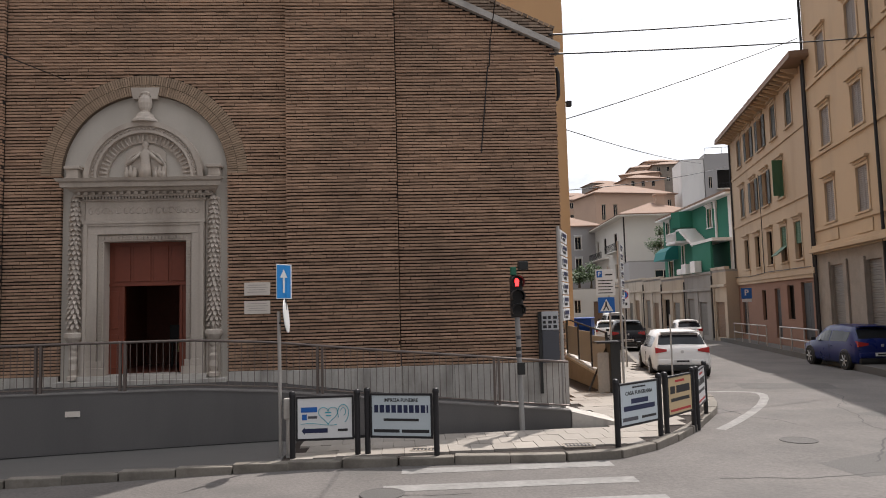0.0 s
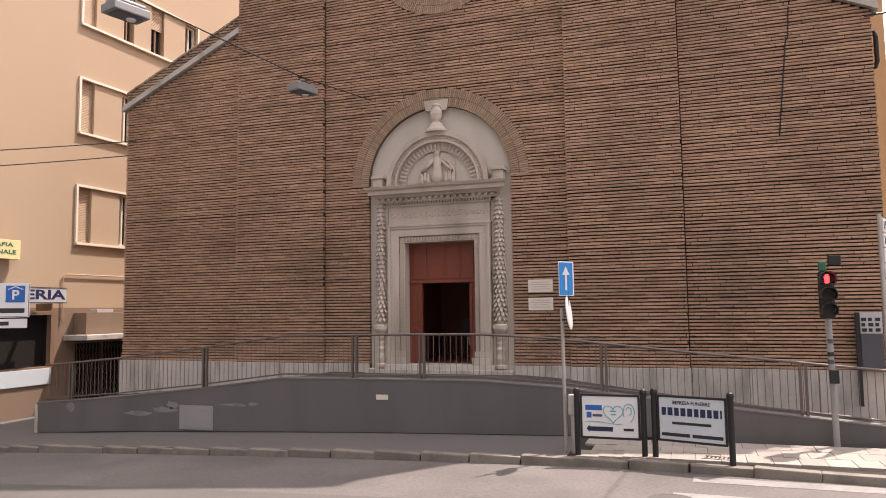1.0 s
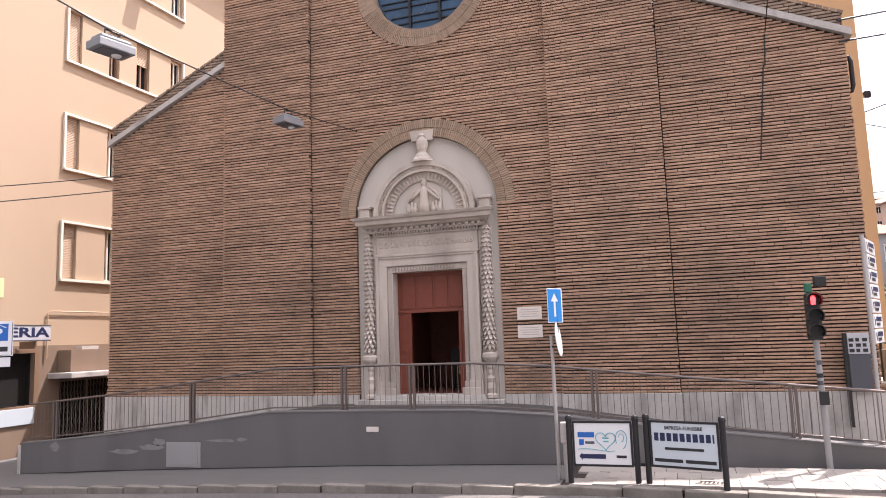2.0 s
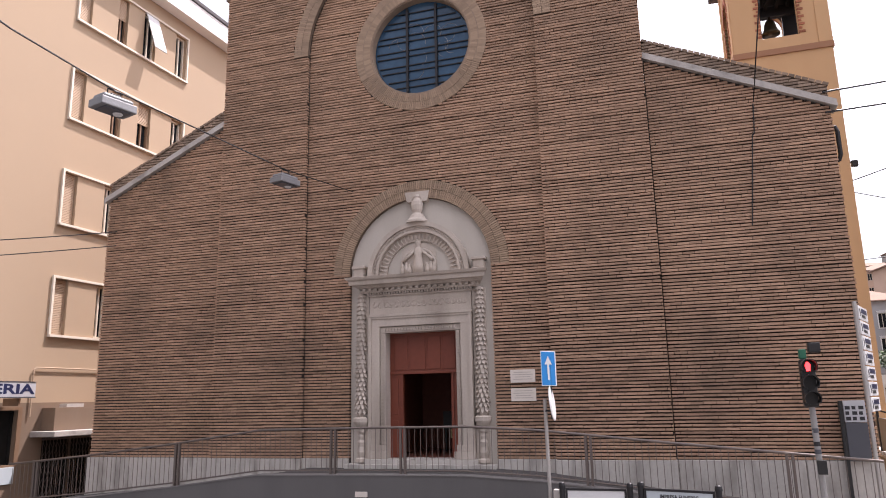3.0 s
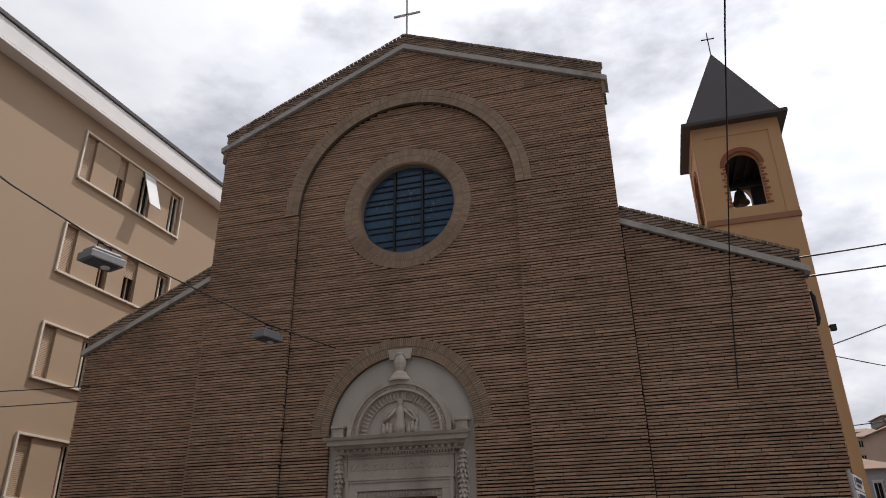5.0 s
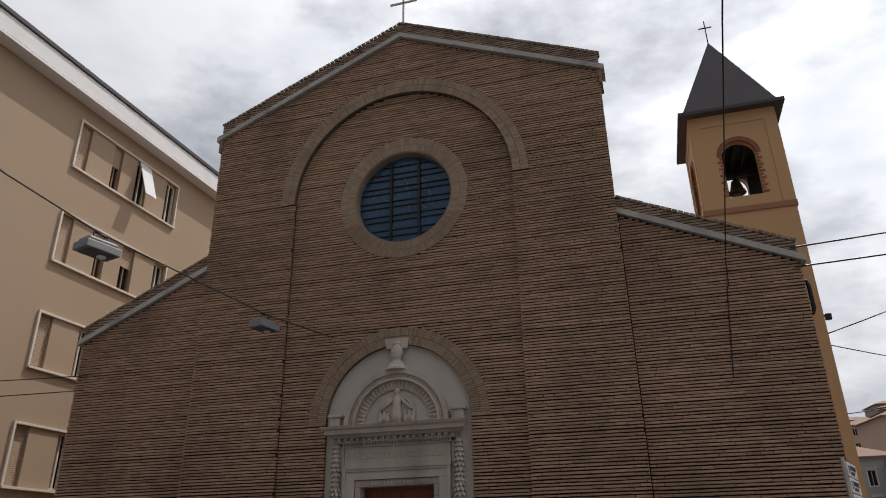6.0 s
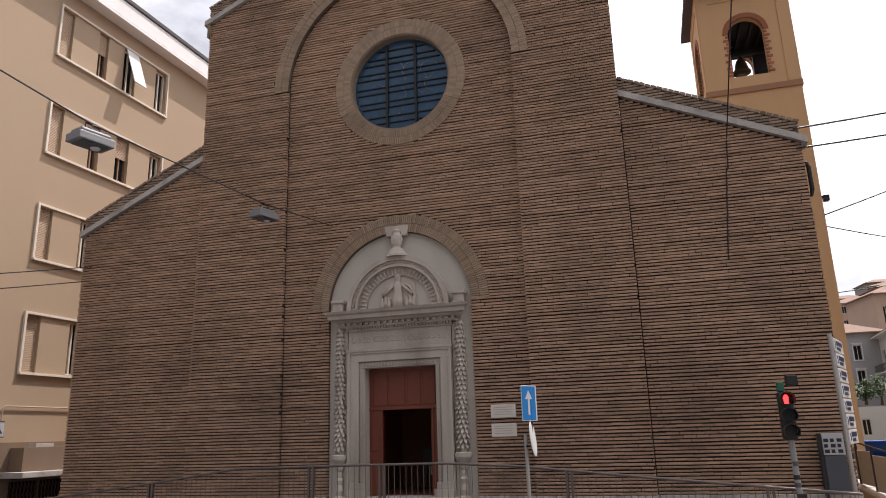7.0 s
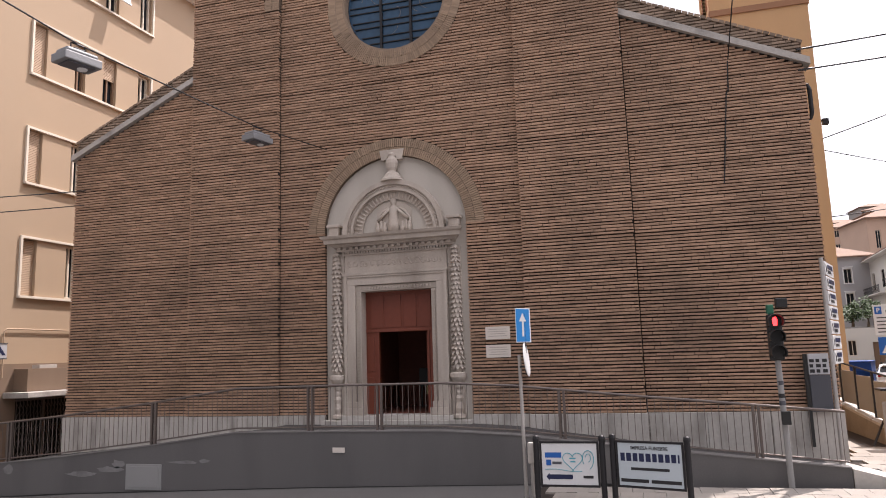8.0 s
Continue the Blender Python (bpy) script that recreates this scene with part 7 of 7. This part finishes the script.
# ---- vehicles ----
def car(place, turn, paint, length, width, height, label, boxy=False):
    """A parked car, front along +x: a lofted shell with its glass, lights and wheels."""
    c = thing("car", place, turn, label, "car", "parked cars")
    L, W, H = length / 2, width / 2, height
    k = H / 1.5
    tail = 0.16 if boxy else 0.42
    # along the car: (x, underside, belt line, top, half width at the belt, half width at the top)
    keys = [(-L, 0.46, 0.72, 0.80, 0.80, 0.70), (-L + 0.05, 0.30, 0.86, 0.98, 0.90, 0.80), (-L + 0.12, 0.26, 0.93, 1.05, 0.95, 0.80), (-L + tail, 0.24, 0.95, 1.38, 0.985, 0.70), (-L + tail + 0.16, 0.22, 0.95, 1.45, 0.99, 0.72), (-0.35 * L, 0.20, 0.93, 1.50, 1.0, 0.74), (0.05 * L, 0.20, 0.91, 1.49, 1.0, 0.74), (0.18 * L, 0.20, 0.90, 1.43, 1.0, 0.72), (0.52 * L, 0.20, 0.87, 0.98, 0.99, 0.80), (0.60 * L, 0.20, 0.86, 0.94, 0.985, 0.80), (0.86 * L, 0.22, 0.74, 0.80, 0.93, 0.74), (0.96 * L, 0.26, 0.60, 0.66, 0.84, 0.66), (L, 0.34, 0.48, 0.54, 0.70, 0.55)]
    cols = list(zip(*keys))
    xs = sorted({q[0] for q in keys} | set(np.linspace(-L + 0.2, L - 0.1, 26)))

    def ring(x):
        lo, belt, top, wb, wt = (float(np.interp(x, cols[0], cols[i])) for i in range(1, 6))
        lo, belt, top, wb, wt = lo * k, belt * k, top * k, wb * W, wt * W
        half = [(0.0, lo), (wb * 0.90, lo), (wb * 0.985, lo + 0.10), (wb * 1.0, lo + 0.55 * (belt - lo)), (wb * 0.965, belt), (wt + 0.25 * (wb - wt), belt + 0.62 * (top - belt)), (wt, top - 0.10 * (top - belt)), (wt * 0.80, top - 0.02), (0.0, top)]
        return [(x, y, z) for y, z in half] + [(x, -y, z) for y, z in reversed(half[1:-1])]

    def sheet(cells, lift):
        """A slab over some cells of the shell, lifted off it."""
        bm = bmesh.new()
        mid = Vector((0, 0, 0.75 * k))
        for a, b, i in cells:
            ra, rb = ring(a), ring(b)
            q = [Vector(p) for p in (ra[i], rb[i], rb[(i + 1) % 16], ra[(i + 1) % 16])]
            n = (q[2] - q[0]).cross(q[3] - q[1]).normalized()
            if n.dot((q[0] + q[2]) / 2 - mid) < 0:
                n = -n
            up = [bm.verts.new(p + n * lift) for p in q]
            dn = [bm.verts.new(p - n * 0.02) for p in q]
            bm.faces.new(up), bm.faces.new(dn[::-1])
            for e in range(4):
                bm.faces.new((up[e], dn[e], dn[(e + 1) % 4], up[(e + 1) % 4]))
        return bm

    bm = bmesh.new()
    rings = [[bm.verts.new(p) for p in ring(x)] for x in xs]
    for a, b in zip(rings, rings[1:]):
        for i in range(16):
            bm.faces.new((a[i], a[(i + 1) % 16], b[(i + 1) % 16], b[i]))
    bm.faces.new(rings[0]), bm.faces.new(rings[-1][::-1])
    body = part("body", bm, paint, c, smooth=True)

    def steps(a, b, n):
        v = np.linspace(a, b, n + 1)
        return list(zip(v, v[1:]))
    r0, r1 = -L + (0.07 if boxy else 0.14), -L + tail + 0.02
    part("rear_window", sheet([(a, b, i) for a, b in steps(r0, r1, 3) for i in (6, 7, 8, 9)], 0.006), WINDOW_DARK, body, "dark rear window")
    part("windscreen", sheet([(a, b, i) for a, b in steps(0.21 * L, 0.50 * L, 4) for i in (6, 7, 8, 9)], 0.006), WINDOW_DARK, body)
    for i in (4, 11):
        part("side_window", sheet([(a, b, i) for a, b in steps(-L + tail + 0.22, -0.12 * L, 4)], 0.005), WINDOW_DARK, body)
        part("side_window", sheet([(a, b, i) for a, b in steps(-0.09 * L, 0.36 * L, 4)], 0.005), WINDOW_DARK, body)
    for s in (-1, 1):
        def span(a, b):
            return min(s * a * W, s * b * W), max(s * a * W, s * b * W)
        y0, y1 = span(0.52, 0.90)
        bm = bmesh.new()
        prism(bm, [(y0 if s < 0 else y1, 0.98 * k), (y0 if s < 0 else y1, 0.80 * k), (y1 if s < 0 else y0, 0.86 * k), (y1 if s < 0 else y0, 0.92 * k)], -L - 0.01, -L + 0.18, "x")
        part("tail_light", bm, TAIL_RED, c, "swept red tail light")
        y0, y1 = span(0.48, 0.80)
        part("headlight", boxes(((0.86 * L, y0, 0.60 * k), (0.94 * L, y1, 0.70 * k)), bevel=0.02), SIGN_WHITE, c)
        y0, y1 = span(1.0, 1.19)
        part("mirror", boxes(((0.34 * L, y0, 0.90 * k), (0.34 * L + 0.12, y1, 1.03 * k)), bevel=0.04), BLACK_PLASTIC, c)
        part("door_seam", boxes(((-0.11 * L, min(s * 0.985 * W, s * 1.003 * W), 0.32 * k), (-0.11 * L + 0.008, max(s * 0.985 * W, s * 1.003 * W), 0.80 * k))), BLACK_PLASTIC, c)
        part("door_handle", boxes(((-0.2 * L, min(s * 0.98 * W, s * 1.02 * W), 0.76 * k), (-0.13 * L, max(s * 0.98 * W, s * 1.02 * W), 0.79 * k)), bevel=0.006), paint, c)
        for x in (-0.62 * L, 0.62 * L):
            bow = [(x + 0.35 * math.cos(a), s * (W - 0.03), 0.32 + 0.35 * math.sin(a)) for a in np.linspace(-0.25, math.pi + 0.25, 16)]
            part("wheel_arch", rod(bmesh.new(), bow, 0.035, 6), BLACK_PLASTIC, c)
            part("wheel_well", rod(bmesh.new(), [(x, s * (W - 0.30), 0.33), (x, s * (W - 0.015), 0.33)], 0.345, 20), BLACK_PLASTIC, c)
            bm = lathe(bmesh.new(), [(0.20, -0.10), (0.29, -0.105), (0.315, -0.08), (0.315, 0.08), (0.29, 0.105), (0.20, 0.10)], (0, 0, 0), 24)
            tyre = part("tyre", bm, TYRE, c)
            tyre.matrix_basis = pose(x, s * (W - 0.08), 0.315, 90, 0, 0)
            rim = part("rim", lathe(bmesh.new(), [(0.215, -0.085), (0.205, -0.108), (0.185, -0.09), (0.05, -0.095), (0.03, -0.108), (0.03, 0.108), (0.05, 0.095), (0.185, 0.09), (0.205, 0.108), (0.215, 0.085)], (0, 0, 0), 18), DARK_METAL, tyre)
            for q in range(6):
                a = radians(60 * q)
                part("spoke", rod(bmesh.new(), [(0.03 * math.cos(a), 0.03 * math.sin(a), -0.102), (0.2 * math.cos(a), 0.2 * math.sin(a), -0.1)], 0.022, 5), RIM, tyre)
                part("spoke", rod(bmesh.new(), [(0.03 * math.cos(a), 0.03 * math.sin(a), 0.102), (0.2 * math.cos(a), 0.2 * math.sin(a), 0.1)], 0.022, 5), RIM, tyre)
    part("bumper", boxes(((-L - 0.03, -W * 0.86, 0.25 * k), (-L + 0.14, W * 0.86, 0.44 * k)), bevel=0.05), BLACK_PLASTIC, c, "dark lower rear bumper")
    part("bumper_skin", boxes(((-L - 0.04, -W * 0.87, 0.44 * k), (-L + 0.12, W * 0.87, 0.62 * k)), bevel=0.06), paint, c)
    plate = part("number_plate", boxes(((-L - 0.052, -0.26, 0.50 * k), (-L - 0.0, 0.26, 0.50 * k + 0.11)), bevel=0.004), SIGN_WHITE, c)
    part("plate_bar", boxes(((-L - 0.056, -0.19, 0.50 * k + 0.03), (-L - 0.0525, 0.19, 0.50 * k + 0.08))), SIGN_BLACK, plate)
    part("badge", lathe(bmesh.new(), [(0.05, -0.012), (0.05, 0.012)], (0, 0, 0), 14), RIM, c).matrix_basis = pose(-L + 0.012, 0, 0.84 * k, 0, 90, 0)
    part("roof_spoiler", boxes(((-L + tail - 0.12, -W * 0.66, 1.43 * k), (-L + tail + 0.14, W * 0.66, 1.465 * k)), bevel=0.014), paint, c)
    return c


def on_road(x, y):
    return (x, y, road_level(x, y) + 0.0)


car(on_road(9.05, 24.0), 78, CAR_WHITE, 4.25, 1.80, 1.50, "white hatchback with red tail lights parked at the kerb")
car(on_road(12.1, 38.6), 75, CAR_DARK, 4.3, 1.82, 1.62, "dark hatchback parked beyond the white one", True)
car(on_road(13.6, 47.5), 75, CAR_WHITE, 4.2, 1.75, 1.5, "white car parked along the church side")
car(on_road(17.3, 43.5), 78, CAR_WHITE, 3.6, 1.62, 1.48, "small white hatchback parked on the far side")
car(on_road(19.3, 66.0), 84, CAR_WHITE, 4.6, 1.85, 1.95, "white delivery van parked by the garages", True)
car(on_road(15.5, 24.2), 84, CAR_BLUE, 4.0, 1.69, 1.49, "dark blue hatchback parked in the shade")


def skip():
    s = thing("waste_skip", on_road(14.6, 58.5), 70, "blue steel waste skip beside parked cars", "skip")
    bm = bmesh.new()
    prism(bm, [(-1.4, 0.9), (-1.0, 0.1), (1.0, 0.1), (1.4, 0.9), (1.5, 1.5), (-1.5, 1.5)], -0.9, 0.9)
    part("tub", bm, SKIP_BLUE, s)
    part("rim", boxes(((-1.55, -0.95, 1.5), (1.55, 0.95, 1.58)), bevel=0.02), SKIP_BLUE, s)


skip()


# ---- plants ----
def leafy(name, place, trunk_h, radius, leaves, seed, label):
    rng = random.Random(seed)
    t = thing(name, place, 0, label, "tree" if trunk_h > 0.5 else "shrub")
    bm = bmesh.new()
    top = Vector((0.05, 0, trunk_h + radius * 0.5))
    n = 7
    rings = []
    for i in range(5):
        f = i / 4
        c = top * f
        r = (0.09 + 0.03 * radius) * (1 - 0.65 * f)
        rings.append([bm.verts.new((c.x + r * math.cos(2 * math.pi * k / n), c.y + r * math.sin(2 * math.pi * k / n), c.z)) for k in range(n)])
    for a, b in zip(rings, rings[1:]):
        for k in range(n):
            bm.faces.new((a[k], a[(k + 1) % n], b[(k + 1) % n], b[k]))
    clumps = []
    for i in range(9):
        d = Vector((rng.gauss(0, 1), rng.gauss(0, 1), rng.gauss(0.2, 0.8))).normalized() * radius * rng.uniform(0.45, 0.85)
        c = Vector((0, 0, trunk_h + radius)) + d
        clumps.append((c, radius * rng.uniform(0.25, 0.45)))
        rod(bm, [top * 0.7, (top * 0.7 + c) / 2 + Vector((0, 0, 0.1)), c], 0.02 + 0.01 * radius, 5)
    part("trunk", bm, BARK, t)
    verts, faces = [], []
    for i in range(leaves):
        c, r = rng.choice(clumps)
        p = c + Vector((rng.gauss(0, 1), rng.gauss(0, 1), rng.gauss(0, 1))).normalized() * r * rng.uniform(0.3, 1.1)
        a = Vector((rng.gauss(0, 1), rng.gauss(0, 1), rng.gauss(0, 1))).normalized() * rng.uniform(0.08, 0.16) * (0.6 + 0.25 * radius)
        b = a.orthogonal().normalized() * a.length * 0.5
        k = len(verts)
        verts += [p - a, p + b, p + a, p - b]
        faces.append((k, k + 1, k + 2, k + 3))
    me = bpy.data.meshes.new("crown")
    me.from_pydata([tuple(v) for v in verts], [], faces)
    me.materials.append(LEAF)
    crown = new("crown", me)
    crown.parent = t
    tagged(crown, "loose green foliage", kind="stuff")


leafy("tree", (31.2, 84.0, 3.0), 3.0, 2.6, 2600, 1, "dark green broadleaf tree between the houses")
leafy("shrub", (15.4, 62.0, 3.6), 0.3, 1.3, 1400, 2, "green shrub over the low wall")
leafy("shrub", (17.0, 64.0, 3.6), 0.3, 1.1, 1200, 3, "green shrub over the low wall")
for k, (x, y) in enumerate(((16.6, 21.8), (16.9, 22.9), (16.4, 20.6))):
    leafy("shrub", (x, y, road_level(x, y) + 0.2), 0.5, 0.45, 500, 10 + k, "potted green shrub before the stone ground floor")


# ---- small things on the ground ----
def grate(x, y, turn, w, d, label):
    g = thing("drain_grate", (x, y, road_level(x, y) + 0.132), turn, label, "drain grate", "drain grates")
    part("frame", boxes(((-w / 2, -d / 2, -0.01), (w / 2, -d / 2 + 0.03, 0.004)), ((-w / 2, d / 2 - 0.03, -0.01), (w / 2, d / 2, 0.004)), ((-w / 2, -d / 2 + 0.03, -0.01), (-w / 2 + 0.03, d / 2 - 0.03, 0.004)), ((w / 2 - 0.03, -d / 2 + 0.03, -0.01), (w / 2, d / 2 - 0.03, 0.004))), GREY_STONE, g)
    x0 = -w / 2 + 0.05
    while x0 < w / 2 - 0.06:
        part("bar", boxes(((x0, -d / 2 + 0.03, -0.01), (x0 + 0.025, d / 2 - 0.03, 0.002))), DARK_METAL, g)
        x0 += 0.06


grate(2.75, 11.55, 0, 0.5, 0.32, "rusty iron grate set in the paving")
grate(0.25, 11.75, -10, 0.42, 0.25, "rusty iron grate set in the paving")


def manhole(x, y):
    ob = part("manhole_cover", lathe(bmesh.new(), [(0.30, -0.01), (0.30, 0.006), (0.27, 0.008), (0.26, 0.004)], (0, 0, 0), 26), PATCH)
    ob.location = (x, y, road_level(x, y) + 0.004)
    tagged(ob, "round iron manhole cover in the asphalt", "manhole cover")


manhole(-0.35, 9.6)
manhole(6.6, 11.9)

# ---- pieces of walls and pavements ----
def lay_bricks():
    pieces = rows_of_bricks()
    near = [p for p in pieces if 2.9 < p[0] < 9.06 and p[2] < 2.12][:300]
    chosen = set(near)
    soup("brick_field", [p for p in pieces if p not in chosen], BRICK, church, "long narrow brown bricks in level courses")
    first = None
    for x, y, z, n, tall in near:
        m = pose(x, y, z) @ Matrix.Diagonal((n, 1, tall, 1))
        if first is None:
            first = part("brick", brick_mesh(), BRICK, church)
            first.matrix_basis = m
        else:
            again(first, m, church)
    # parapets: level weathered courses above the band and a sloping row of headers on top
    rng = random.Random(2)
    courses = []
    for side in (-1, 1):
        for a, e, line, y, tall in ((0.0, NAVE_AT[side] + 0.02, nave_line, 0.0, 0.42), (NAVE_AT[side] + 0.005, AISLE_AT[side] - 0.01, aisle_line, REC, 0.34)):
            z = line(e) + 0.16
            while z < line(a) + tall + 0.12:
                fall = (line(a) - line(e)) / (e - a)
                x_lo = max(a, a + (line(a) + 0.15 - z + HEIGHT / 2) / fall)
                x_hi = min(e, a + (line(a) + 0.12 + tall - z - HEIGHT / 2) / fall)
                x = a - rng.uniform(0, 0.2)
                while x < e:
                    n = 0.25 + rng.uniform(-0.02, 0.02)
                    l, r = max(x, x_lo), min(x + n - rng.choice((0.004, 0.004, 0.01)), x_hi)
                    if r - l > 0.03:
                        courses.append((side * (l + r) / 2, y - 0.012 + rng.uniform(-0.008, 0.008), z, r - l, rng.uniform(0.95, 1.15)))
                    x += n
                z += COURSE
            tilt = math.degrees(math.atan2(line(e) - line(a), e - a)) * side
            first, x = None, a + 0.06
            while x < e + 0.02:
                m = pose(side * x, y - 0.03 + rng.uniform(-0.008, 0.008), line(x) + 0.135 + tall + rng.uniform(-0.004, 0.004), 0, -tilt, 0)
                if first is None:
                    first = part("coping_brick", boxes(((-0.059, 0, -0.03), (0.059, 0.24, 0.03))), BRICK_DARK, church)
                    first.matrix_basis = m
                else:
                    again(first, m, church)
                x += 0.122
    soup("parapet_bricks", courses, BRICK_DARK, church, "dark weathered parapet bricks")


def lay_slabs():
    pave = thing("slab_paving", (2, 12.5, 0), 0, "pale concrete slab paving on the street corner", "paving", kind="structure")
    rng = random.Random(9)
    first, count = None, 0
    y, k = 11.0, 0
    while y < 27:
        w, d = (0.36, 0.52) if y < 17 else (0.72, 1.04)
        x = -2.4 - (w / 2 if k % 2 else 0)
        while x < 9:
            cx, cy = x + w / 2, y + d / 2
            if all(inside((cx + a * w * 0.42, cy + b * d * 0.42), RIGHT_WALK) for a in (-1, 1) for b in (-1, 1)) and not (4.3 < cx < 5.4 and 18 < cy < 25):
                m = pose(cx - 2, cy - 12.5, road_level(cx, cy) + 0.128 + rng.uniform(-0.003, 0.003), rng.uniform(-0.4, 0.4), rng.uniform(-0.4, 0.4), 0) @ Matrix.Diagonal((w - 0.007, d - 0.007, 1, 1))
                if first is None:
                    first = part("slab", box(bmesh.new(), (-0.5, -0.5, -0.04), (0.5, 0.5, 0.0)), SLAB, pave)
                    first.matrix_basis = m
                else:
                    again(first, m, pave)
                count += 1
            x += w
        y += d
        k += 1


lay_bricks()
lay_slabs()
